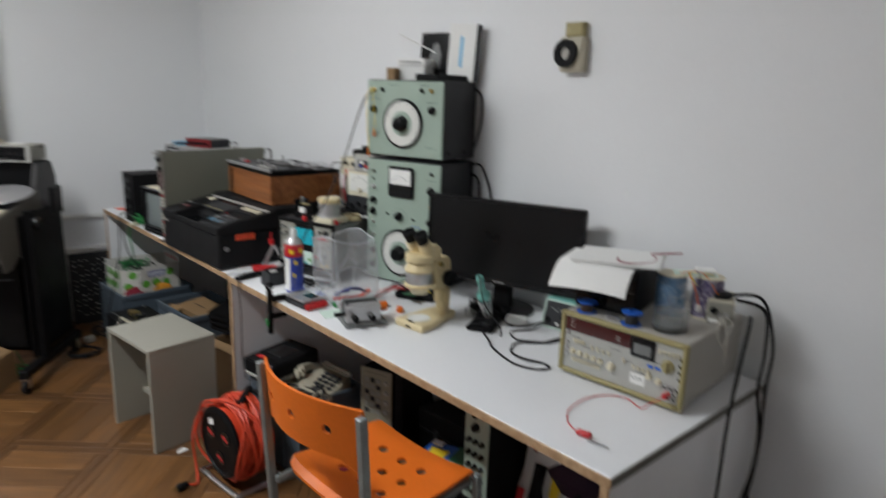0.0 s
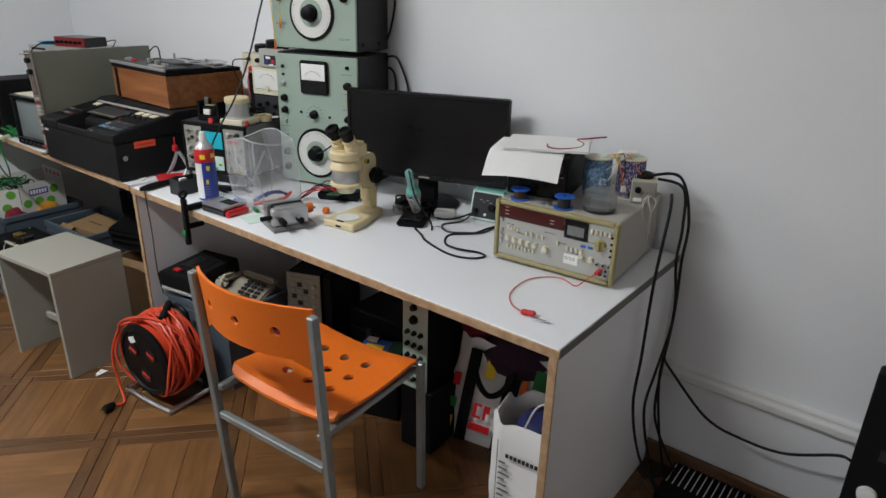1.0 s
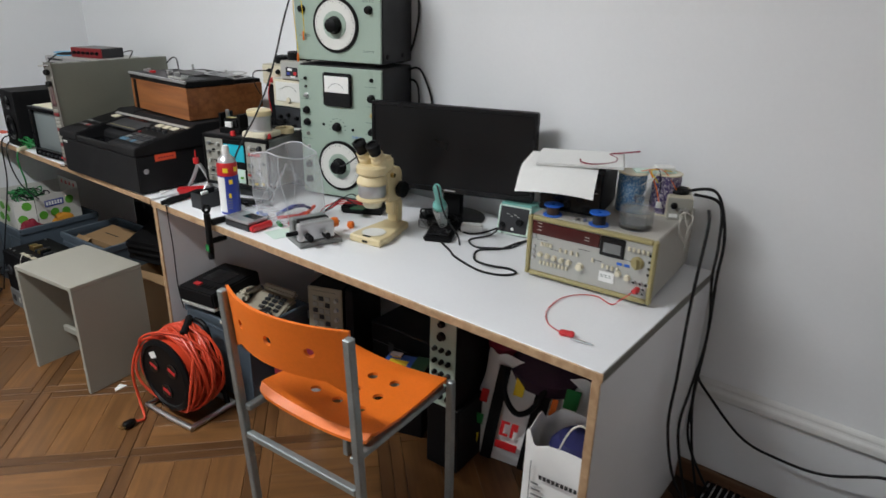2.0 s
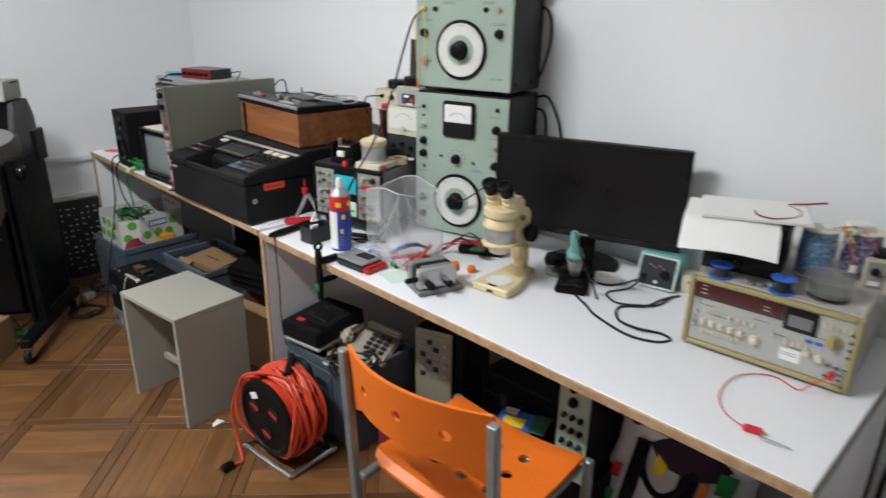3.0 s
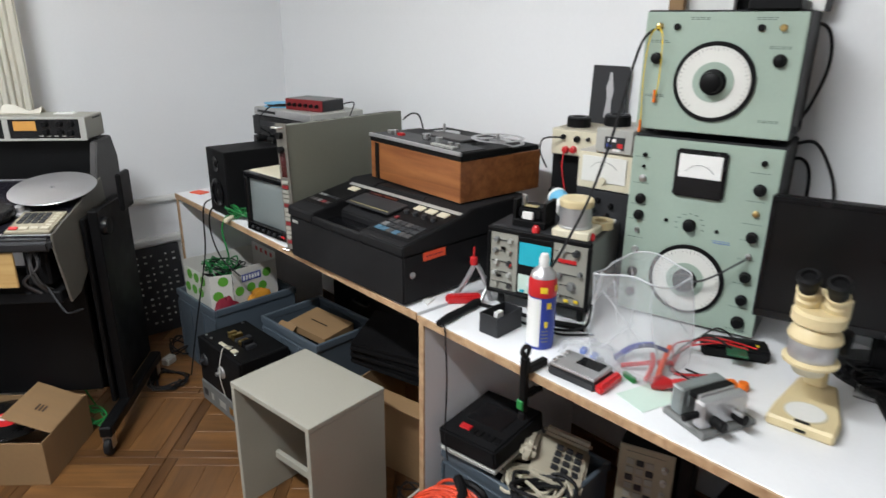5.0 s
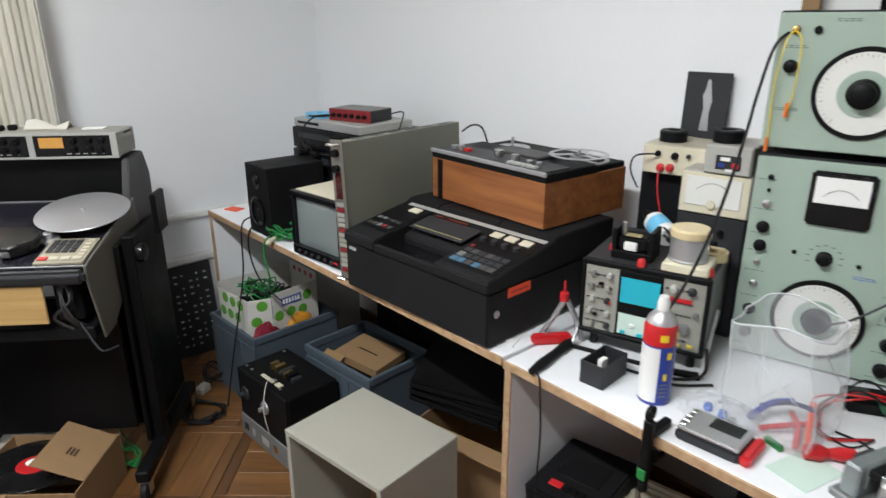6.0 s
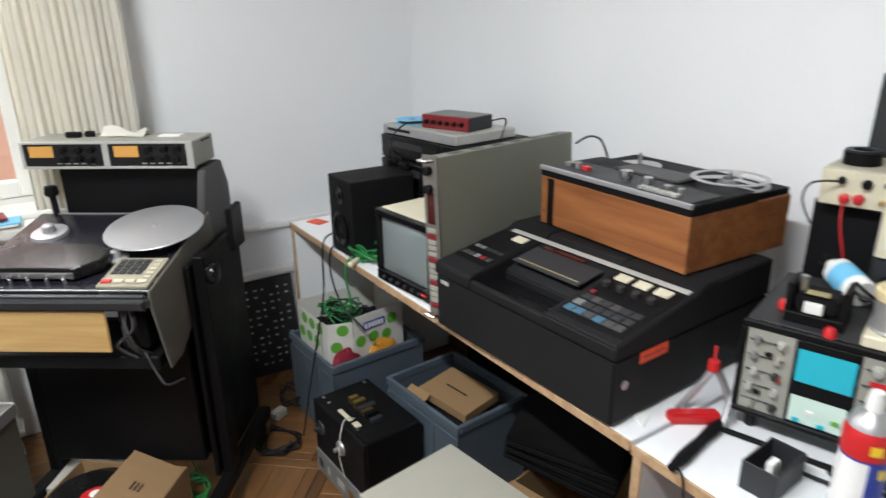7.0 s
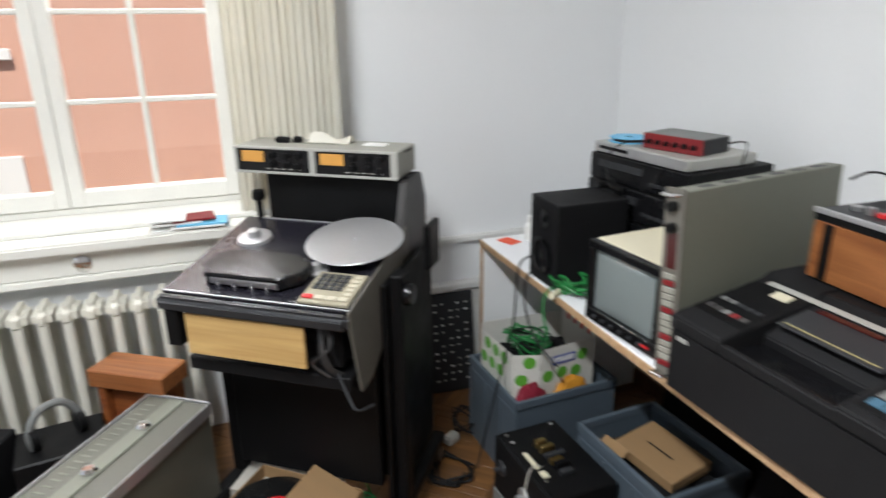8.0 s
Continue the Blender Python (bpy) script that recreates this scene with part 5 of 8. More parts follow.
part("winding", bx(0.012, 0.082, 0.008, 0.066, 0.0205, 0.055, 0.006, 2), "soft_black", tr)
part("end_plate", bx(0, 0.010, 0.002, 0.072, 0.0205, 0.072, 0.001), "black", tr)
part("end_plate", bx(0.085, 0.095, 0.002, 0.072, 0.0205, 0.072, 0.001), "black", tr)
part("white_block", bx(0.03, 0.06, -0.004, 0.0075, 0.024, 0.044, 0.002), "white", tr)
part("yellow_tape", bx(0.028, 0.065, 0.009, 0.030, 0.0552, 0.058, 0.001), "khaki", tr)
part("terminal", cy(0.007, 0.03, (0.02, 0.03, 0.0722 - 0.02), "z", 10), "steel", tr)
for k, (x, y) in enumerate(((0.135, 0.012), (0.278, 0.03), (0.045, 0.09))):
    solid("bottle_top", lathe([(0, 0), (0.010, 0), (0.010, 0.012), (0.006, 0.018), (0, 0.018)], seg=14), "red", "small red plastic bottle top on the oscilloscope", "bottle top", "red bottle tops", m=SCOPE @ pose(x, y, 0.0))
solid("paper_slip", bx(0, 0.05, 0, 0.07, 0, 0.0015, 0), "paper", "white paper slip on the oscilloscope", "paper", m=SCOPE @ pose(0.235, 0.20, 0.0004, 0, 0, 15))
bb = thing("spray_bottle", SCOPE @ pose(0.155, 0.17, 0.029, -80, 0, 40), "white and blue plastic bottle lying among leads", "bottle")
part("body", lathe([(0, 0), (0.025, 0), (0.028, 0.006), (0.028, 0.085), (0.016, 0.10), (0.010, 0.112), (0, 0.112)], seg=24), "white", bb)
part("blue_label", ring(0.0282, 0.0288, 0.045, (0, 0, 0.025), "z", 24), "sky_blue", bb)
part("cap", cy(0.012, 0.02, (0, 0, 0.1125), "z", 14), "black", bb)
tangle("test_leads", tuple(SCOPE @ Vector((0.17, 0.20, 0.0))), (0.06, 0.05), 3, 0.0028, "rubber", "black test leads heaped on the oscilloscope", "cable", 21, 0.05)
solid("black_probe_lead", sweep([(1.535, 1.936, 1.482), (1.505, 1.955, 1.45), (1.465, 1.958, 1.36), (1.425, 1.955, 1.26), (1.375, 1.955, 1.15), (1.32, 1.955, 1.06), (1.265, 1.96, 0.985), (1.235, 1.985, 0.90), (1.24, 2.00, 0.80), (1.26, 1.97, 0.748), (1.33, 1.90, 0.746)], 0.0032, 6, 10), "rubber", "black lead hanging down from the oscillator", "cable")
solid("scope_lead", sweep([(1.375, 1.945, 0.80), (1.335, 1.925, 0.765), (1.31, 1.95, 0.747), (1.26, 2.02, 0.746), (1.235, 2.13, 0.746)], 0.004, 6, 8), "rubber", "black lead below the oscilloscope", "cable")

# ---- things along the front of the first bench ----
can = thing("spray_can", pose(1.196, 1.965, DESK, 0, 0, 25), "blue, red and yellow lubricant spray can with a white nozzle", "spray can")
part("body", lathe([(0, 0), (0.032, 0), (0.033, 0.003), (0.033, 0.135), (0, 0.135)], seg=32), "blue", can)
part("white_label", lathe([(0.0332, 0.008), (0.0336, 0.008), (0.0336, 0.132), (0.0332, 0.132)], seg=32), "white", can)
bm = lathe([(0.0338, 0.006), (0.0342, 0.006), (0.0342, 0.134), (0.0338, 0.134)], seg=32)
bmesh.ops.delete(bm, geom=[f for f in bm.faces if f.calc_center_median().y > -0.008 and f.calc_center_median().x < 0.03], context="FACES")
part("blue_field", bm, "blue", can)
part("red_band", lathe([(0.0333, 0.1355), (0.0337, 0.137), (0.0337, 0.172), (0.031, 0.180), (0.0, 0.180)], seg=32), "red", can)
for a, zz, w_ in ((200, 0.148, 0.5), (262, 0.150, 0.5), (225, 0.108, 0.35), (215, 0.06, 0.25), (300, 0.10, 0.35)):
    s = sheet(8, 2, lambda u, v: (0.0346 * math.cos(math.radians(a) + w_ * (u - 0.5)), 0.0346 * math.sin(math.radians(a) + w_ * (u - 0.5)), zz + 0.016 * v), 0)
    part("yellow_mark", s, "yellow", can)
for k in range(4):
    s = sheet(6, 1, lambda u, v: (0.0346 * math.cos(math.radians(212) + 0.5 * (u - 0.5)), 0.0346 * math.sin(math.radians(212) + 0.5 * (u - 0.5)), 0.022 + 0.009 * k + 0.003 * v), 0)
    part("printed_mark", s, "grey", can)
part("dome", lathe([(0.031, 0.1805), (0.027, 0.192), (0.016, 0.203), (0.013, 0.206), (0, 0.206)], seg=32), "alu", can)
part("nozzle", lathe([(0.012, 0.2062), (0.0125, 0.222), (0.009, 0.236), (0, 0.237)], seg=20), "white", can)

gbx = thing("plastic_tub", pose(1.185, 2.085, DESK, 0, 0, 4), "small dark grey plastic tub", "tub")
part("tub", join(bx(-0.05, 0.05, -0.030, -0.027, 0.0, 0.055, 0.001), bx(-0.05, 0.05, 0.027, 0.030, 0.0, 0.055, 0.001), bx(-0.05, -0.047, -0.027, 0.027, 0.0, 0.055, 0.001), bx(0.047, 0.05, -0.027, 0.027, 0.0, 0.055, 0.001), bx(-0.047, 0.047, -0.027, 0.027, 0.0, 0.004, 0)), "dark_grey", gbx)
part("white_tab", bx(-0.03, -0.005, -0.012, 0.0, 0.01, 0.058, 0.001), "white", gbx)

pl = thing("crimping_pliers", pose(1.235, 2.262, DESK), "crimping pliers with red fittings standing open", "pliers")
part("handle", sweep([(0.0, 0.05, 0.004), (0.02, 0.03, 0.05), (0.03, 0.005, 0.105), (0.02, -0.005, 0.115)], 0.007, 8), "alu", pl)
part("handle", sweep([(0.06, -0.035, 0.004), (0.05, -0.02, 0.06), (0.03, -0.008, 0.11)], 0.007, 8), "alu", pl)
part("red_joint", cy(0.011, 0.022, (0.02, -0.004, 0.112), "z", 14), "red", pl)
part("red_rod", cy(0.003, 0.03, (0.02, -0.004, 0.134), "z", 8), "red", pl)
part("red_body", moved(bx(-0.05, 0.05, -0.014, 0.014, 0, 0.024, 0.005, 2), pose(-0.005, 0.01, 0.0, 0, 0, -35)), "red", pl)
ck = thing("utility_knife", pose(1.16, 2.212, DESK, 0, 0, 10), "black handled tool lying at the bench edge", "tool")
part("handle", lathe([(0, -0.095), (0.008, -0.093), (0.012, -0.05), (0.010, 0.02), (0.013, 0.07), (0.008, 0.095), (0, 0.096)], (0, 0, 0.0125), "x", 12), "soft_black", ck)
part("lead", sweep([(-0.08, 0, 0.008), (-0.092, -0.02, 0.004), (-0.099, -0.03, -0.05), (-0.099, -0.035, -0.14), (-0.097, -0.03, -0.30), (-0.085, -0.03, -0.40)], 0.0022), "rubber", ck)
solid("paper_scrap", prism([(0, 0), (0.05, 0.008), (0.03, 0.04)], 0.004, bevel=0.0005), "paper", "folded white paper scrap", "paper", m=pose(1.125, 2.305, DESK2, 0, 0, 15))
solid("dark_strip_tool", bx(-0.06, 0.06, -0.008, 0.008, 0, 0.014, 0.004), "black", "black plastic strip tool", "tool", m=pose(1.315, 1.99, DESK, 0, 0, -62))

cl = thing("bench_clamp", pose(1.078, 1.890, DESK), "black screw clamp gripping the bench edge", "clamp")
part("bar", bx(-0.030, -0.014, -0.010, 0.010, -0.095, 0.045, 0.003), "black", cl)
part("upper_jaw", bx(-0.0135, 0.050, -0.009, 0.009, 0.0005, 0.020, 0.003), "black", cl)
part("lower_jaw", bx(-0.0135, 0.040, -0.009, 0.009, -0.062, -0.046, 0.003), "black", cl)
part("screw", cy(0.005, 0.022, (0.025, 0, -0.0455), "z", 10), "steel", cl)
part("ring", ring(0.008, 0.015, 0.008, (-0.022, 0.004, 0.060), "-y", 20), "black", cl)
part("green_tag", bx(-0.035, -0.0305, -0.009, 0.009, -0.085, -0.062, 0.001), "cable_green", cl)
part("grip", cy(0.010, 0.020, (-0.022, 0, -0.1155), "z", 12), "soft_black", cl)

cas = thing("cassette_recorder", pose(1.146, 1.802, DESK, 0, 0, 4), "silver pocket cassette recorder with a red end", "cassette recorder")
part("body", bx(-0.042, 0.042, -0.058, 0.062, 0.0, 0.022, 0.004, 2), "dark_grey", cas)
part("lid", bx(-0.041, 0.041, -0.057, 0.061, 0.0222, 0.031, 0.003, 2), "alu", cas)
part("window", bx(-0.006, 0.032, -0.046, 0.014, 0.0312, 0.0326, 0.0005), "gloss_black", cas)
part("red_end", bx(-0.042, 0.044, -0.078, -0.0585, 0.001, 0.022, 0.005, 2), "red", cas)
for k in range(4):
    part("key", bx(-0.036 + 0.018 * k, -0.022 + 0.018 * k, 0.046, 0.058, 0.0312, 0.0345, 0.001), "steel", cas)
solid("green_tab", bx(-0.02, 0.02, -0.006, 0.006, 0, 0.014, 0.003), "cable_green", "small green plastic tab", "tab", m=pose(1.215, 1.722, DESK, 0, 0, 70))
solid("pale_card", bx(-0.055, 0.055, -0.04, 0.04, 0, 0.0012, 0), "mint", "pale green card on the bench", "card", m=pose(1.185, 1.655, DESK + 0.0003, 0, 0, -15))

# see-through bag with tools in it
pbag = thing("plastic_bag", pose(1.285, 1.738, DESK), "clear polythene bag standing open with coloured tools inside", "plastic bag")


def bag_at(u, v):
    a = 2 * math.pi * u
    c, s_ = math.cos(a), math.sin(a)
    box = 1 / (abs(c) ** 8 + abs(s_) ** 8) ** 0.125
    fold = 0.003 * math.sin(4 * a + 3 * v) + 0.009 * noise.noise(Vector((1.6 * c, 1.6 * s_, 2.0 * v))) - 0.004 * abs(noise.noise(Vector((3 * c, 3 * s_, 2.5 * v))))
    q = 0.086 * (0.9 * box + 0.1) + 0.012 * math.sin(math.pi * min(1, v * 1.1)) + fold * (0.4 + v)
    if v < 0.06:
        q *= 0.4 + v * 10
    return (1.0 * q * c - 0.015 * v, 0.95 * q * s_ + 0.012 * v, 0.002 + 0.235 * v + 0.014 * math.sin(2 * a + 1) * v)


part("film", sheet(72, 26, bag_at, 0), "film", pbag)
part("rim_fold", sweep([bag_at(k / 48, 1.0) for k in range(48)], 0.0020, 6, 2, closed=True), "film_fold", pbag, "thick milky folded rim")
for u in (0.125, 0.375, 0.625, 0.875):
    part("corner_fold", sweep([bag_at(u + 0.010 * math.sin(7 * v + 9 * u), v) for v in (0.08, 0.25, 0.42, 0.6, 0.8, 1.0)], 0.0015, 5, 3), "film_fold", pbag)
for u0, v0, u1, v1 in ((0.42, 0.85, 0.60, 0.45), (0.44, 0.30, 0.57, 0.62), (0.66, 0.9, 0.80, 0.5), (0.47, 0.95, 0.50, 0.55)):
    part("crease", sweep([bag_at(u0 + (u1 - u0) * t, v0 + (v1 - v0) * t) for t in (0, 0.3, 0.7, 1)], 0.0010, 5, 3), "film_fold", pbag)
for k, (pts, r, mt) in enumerate((([(-0.06, -0.05, 0.012), (0.0, -0.03, 0.02), (0.05, 0.0, 0.014)], 0.006, "red"), ([(-0.05, 0.02, 0.014), (0.01, -0.03, 0.02), (0.05, -0.05, 0.012)], 0.006, "red"),
                                    ([(-0.05, -0.07, 0.012), (0.0, -0.05, 0.02), (0.07, -0.03, 0.04)], 0.006, "orange_label"), ([(-0.03, 0.05, 0.014), (0.02, 0.03, 0.035), (0.05, 0.0, 0.04)], 0.007, "blue"),
                                    ([(0.02, 0.05, 0.02), (0.03, 0.0, 0.045), (0.045, -0.04, 0.04)], 0.005, "navy"))):
    part("tool", sweep(pts, r, 8), mt, pbag)

def crumple(u, v):
    a = 2 * math.pi * u
    q = math.sin(0.5 * math.pi * v)
    n = 1 + 0.35 * noise.noise(Vector((2.2 * math.cos(a), 2.2 * math.sin(a), 3 * v)))
    return (0.055 * q * n * math.cos(a), 0.075 * q * n * math.sin(a), 0.003 + 0.030 * max(0.0, math.cos(0.5 * math.pi * v)) ** 0.6 * n)


cbag = thing("plastic_bag", pose(1.235, 1.842, DESK, 0, 0, 20), "small crumpled clear bag with blue fittings on the bench", "plastic bag")
part("film", sheet(40, 12, crumple, 0), "film", cbag)
for k, (x, y) in enumerate(((-0.02, -0.03), (0.015, 0.02), (0.0, -0.01))):
    part("fitting", bx(x - 0.012, x + 0.012, y - 0.008, y + 0.008, 0.0, 0.012, 0.003), "bright_blue" if k else "dark_grey", cbag)

# bench vice
vise = thing("bench_vice", pose(1.198, 1.535, DESK, 0, 0, -18) @ Matrix.Diagonal((1.0, 1.0, 1.25, 1.0)), "small grey machinist's vice with black screw handles", "vice")
part("base", bx(-0.065, 0.075, -0.055, 0.055, 0.0, 0.012, 0.003), "grey", vise)
part("fixed_jaw", join(bx(-0.060, 0.055, 0.012, 0.042, 0.0122, 0.060, 0.004), bx(-0.045, 0.045, 0.008, 0.0118, 0.028, 0.062, 0.001)), "tube_grey", vise)
part("moving_jaw", join(bx(-0.060, 0.055, -0.044, -0.018, 0.0122, 0.058, 0.004), bx(-0.045, 0.045, -0.0178, -0.012, 0.030, 0.060, 0.001)), "alu", vise)
part("jaw_plate", bx(-0.048, 0.050, -0.0118, 0.0078, 0.050, 0.0605, 0.001), "black", vise)
part("screw", cy(0.008, 0.13, (0.02, 0.060, 0.030), "-y", 14), "steel", vise)
for x in (-0.035, 0.02):
    part("screw_end", cy(0.009, 0.030, (x, -0.0445, 0.028), "-y", 14), "black", vise)
part("handle", cy(0.006, 0.05, (-0.095, -0.030, 0.036), "x", 12), "soft_black", vise)
part("red_block", bx(-0.01, 0.035, 0.0425, 0.060, 0.0122, 0.050, 0.004), "dark_grey", vise)
part("orange_knob", lathe([(0, 0), (0.012, 0), (0.014, 0.008), (0.012, 0.022), (0, 0.024)], (0.0755, 0.03, 0.03), "x", 16), "orange", vise)
rt = thing("red_wire_stripper", pose(1.245, 1.64, DESK, 0, 0, -50), "red plastic tool beside the vice", "tool")
part("body", lathe([(0, -0.045), (0.014, -0.04), (0.016, -0.015), (0.009, 0.0), (0.013, 0.02), (0.012, 0.045), (0, 0.047)], (0, 0, 0.016), "x", 12), "red", rt)
part("lead", sweep([(0.04, 0, 0.012), (0.07, 0.01, 0.005), (0.09, 0.05, 0.005), (0.05, 0.09, 0.005)], 0.0022), "rubber", rt)

mm = thing("multimeter", pose(1.51, 1.625, DESK, 0, 0, -60), "dark multimeter under red and black test leads", "multimeter")
part("body", bx(-0.075, 0.075, -0.035, 0.035, 0.0, 0.030, 0.006, 2), "soft_black", mm)
part("screen", bx(-0.065, -0.025, -0.024, 0.024, 0.0302, 0.0316, 0.0005), "dark_grey", mm)
part("selector", cy(0.018, 0.006, (0.02, 0.0, 0.0302), "z", 20), "black", mm)
part("yellow_mark", bx(0.045, 0.053, -0.01, 0.0, 0.0302, 0.0312, 0), "yellow", mm)
for k in range(5):
    rn = random.Random(40 + k)
    pts = [(1.50 + rn.uniform(-0.04, 0.03), 1.60 + rn.uniform(-0.03, 0.03), DESK + 0.036), (1.46 + rn.uniform(-0.03, 0.03), 1.66, DESK + 0.04 + 0.006 * k), (1.42, 1.71 + rn.uniform(-0.02, 0.02), DESK + 0.018), (1.36 + rn.uniform(-0.03, 0.03), 1.70, DESK + 0.008), (1.31, 1.655 + rn.uniform(-0.03, 0.03), DESK + 0.005), (1.37, 1.60, DESK + 0.006)]
    solid("test_lead", sweep(pts, 0.0022, 6, 7), "red" if k < 3 else "rubber", "red test lead coiled on the bench" if k < 3 else "black test lead coiled on the bench", "cable", "test leads")
solid("circuit_board", bx(-0.035, 0.035, -0.022, 0.022, 0.0, 0.004, 0.0005), "pcb", "small green circuit board among the leads", "circuit board", m=pose(1.465, 1.60, DESK + 0.0305, 0, 6, 25))
solid("bottle_top", lathe([(0, 0), (0.010, 0.001), (0.013, 0.01), (0.010, 0.02), (0, 0.022)], seg=16), "orange", "small orange plastic bottle top on the bench", "bottle top", m=pose(1.36, 1.535, DESK))

# ---- stereo microscope ----
mic = thing("stereo_microscope", pose(1.280, 1.392, DESK, 0, 0, -83), "cream enamelled stereo microscope with black eyepieces", "microscope")
base = part("base", prism([(-0.061, 0.0), (0.061, 0.0), (0.061, 0.055), (0.026, 0.205), (-0.050, 0.205), (-0.061, 0.055)], 0.024, (0, 0, 0), "z", 0.005), "cream", mic)
part("stage_plate", cy(0.036, 0.002, (-0.002, 0.052, 0.0242), "z", 36, ease=0.0004), "white", base, "white round stage plate")
part("stage_rim", ring(0.0362, 0.040, 0.0015, (-0.002, 0.052, 0.0242), "z", 36), "ivory", base)
part("clip", bx(-0.012, 0.016, 0.006, 0.013, 0.0242, 0.027, 0.001), "black", base)
part("clip", bx(-0.008, 0.012, -0.002, -0.0002, 0.008, 0.014, 0.0005), "black", base)
part("column", bx(-0.036, 0.006, 0.168, 0.200, 0.0242, 0.100, 0.005, 2), "cream", mic)
part("rack_housing", side_prism([(0.120, 0.105), (0.120, 0.198), (0.135, 0.212), (0.185, 0.212), (0.200, 0.195), (0.200, 0.1005), (0.150, 0.1005)], -0.032, 0.004, 0.004), "cream", mic)
part("rack_foot", bx(-0.030, 0.002, 0.1500, 0.1678, 0.055, 0.100, 0.004), "cream", mic)
for s_, x in (("x", 0.0042), ("-x", -0.0322)):
    part("focus_knob", lathe([(0, 0), (0.012, 0), (0.012, 0.010), (0.026, 0.012), (0.027, 0.026), (0.024, 0.030), (0, 0.030)], (x, 0.170, 0.142), s_, 24), "black", mic)
part("lock_screw", cy(0.008, 0.012, (0.0042, 0.140, 0.192), "x", 12), "brass", mic)
AX = (-0.016, 0.066, 0)
part("objective", lathe([(0, 0.104), (0.026, 0.104), (0.030, 0.110), (0.032, 0.122), (0, 0.122)], AX, "z", 32), "ivory", mic)
part("lens_mount", lathe([(0, 0.1222), (0.036, 0.1222), (0.050, 0.129), (0.051, 0.135), (0.044, 0.139), (0, 0.139)], AX, "z", 36), "cream", mic)
part("zoom_ring", lathe([(0.0, 0.1392), (0.041, 0.1392), (0.043, 0.144), (0.043, 0.174), (0.041, 0.178), (0.0, 0.178)], AX, "z", 36), "alu", mic, "milky silver zoom ring")
part("collar", lathe([(0, 0.1782), (0.047, 0.1782), (0.049, 0.184), (0.046, 0.193), (0.038, 0.206), (0, 0.206)], AX, "z", 36), "cream", mic)
part("arm", bx(-0.030, 0.002, 0.090, 0.1198, 0.174, 0.204, 0.004), "cream", mic)
part("head", join(cy(0.048, 0.030, (AX[0], AX[1], 0.2085), "z", 40, ease=0.006), bx(-0.060, 0.028, 0.066, 0.128, 0.212, 0.262, 0.010, 3)), "cream", mic)
for s_ in (-1, 1):
    em = pose(AX[0] + s_ * 0.025, 0.082, 0.228, 30, 0, 0)
    t = part("eyepiece_tube", moved(lathe([(0, 0), (0.023, 0), (0.022, 0.036), (0.018, 0.040), (0.018, 0.048), (0.021, 0.050), (0.021, 0.056), (0, 0.056)], seg=24), em), "cream", mic)
    part("eyepiece", moved(lathe([(0.0, 0.0562), (0.017, 0.0562), (0.018, 0.062), (0.018, 0.074), (0.021, 0.080), (0.021, 0.092), (0.014, 0.094), (0.012, 0.088), (0, 0.088)], seg=24), em), "black", t, "black rubber eyepiece")

# ---- soldering iron in its stand, soldering station ----
stand = thing("soldering_iron_stand", pose(1.505, 1.268, DESK, 0, 0, -62), "black soldering iron stand with a wire spring holder", "soldering stand")
part("base", bx(-0.045, 0.045, -0.07, 0.06, 0.0, 0.018, 0.005, 2), "black", stand)
part("tray", bx(-0.035, 0.035, -0.06, -0.005, 0.0182, 0.026, 0.004), "gloss_black", stand)
coil = []
ax_a, ax_b = Vector((0.0, 0.030, 0.024)), Vector((0.0, -0.025, 0.100))
axis = (ax_b - ax_a)
n1 = axis.orthogonal().normalized()
n2 = axis.normalized().cross(n1)
for k in range(90):
    t = k / 89
    a = t * 2 * math.pi * 8
    q = 0.012 + 0.012 * t
    coil.append(ax_a + axis * t + n1 * (q * math.cos(a)) + n2 * (q * math.sin(a)))
part("spring", sweep(coil, 0.0018, 6, smooth=False), "steel", stand)
iron = thing("soldering_iron", pose(1.505, 1.268, DESK, 0, 0, -62), "soldering iron with a mint green handle resting in its stand", "soldering iron")
hd = lathe([(0, 0), (0.016, 0), (0.022, 0.006), (0.022, 0.018), (0.013, 0.028), (0.011, 0.060), (0.013, 0.095), (0.010, 0.108), (0, 0.110)], seg=20)
hd.transform(Matrix.Translation(ax_b + axis.normalized() * 0.002) @ axis.to_track_quat("Z", "Y").to_matrix().to_4x4())
part("handle", hd, "teal", iron)
sh = cy(0.006, 0.075, seg=12)
sh.transform(Matrix.Translation(ax_b - axis.normalized() * 0.074) @ axis.to_track_quat("Z", "Y").to_matrix().to_4x4())
part("shaft", sh, "steel", iron)
tip = ax_b + axis.normalized() * 0.112
part("lead", sweep([tip, tip + Vector((0.01, -0.03, 0.0)), tip + Vector((0.035, -0.05, -0.07)), Vector((0.06, -0.055, 0.03)), Vector((0.068, -0.05, 0.004)), Vector((0.074, -0.08, 0.004))], 0.0028), "rubber", iron)

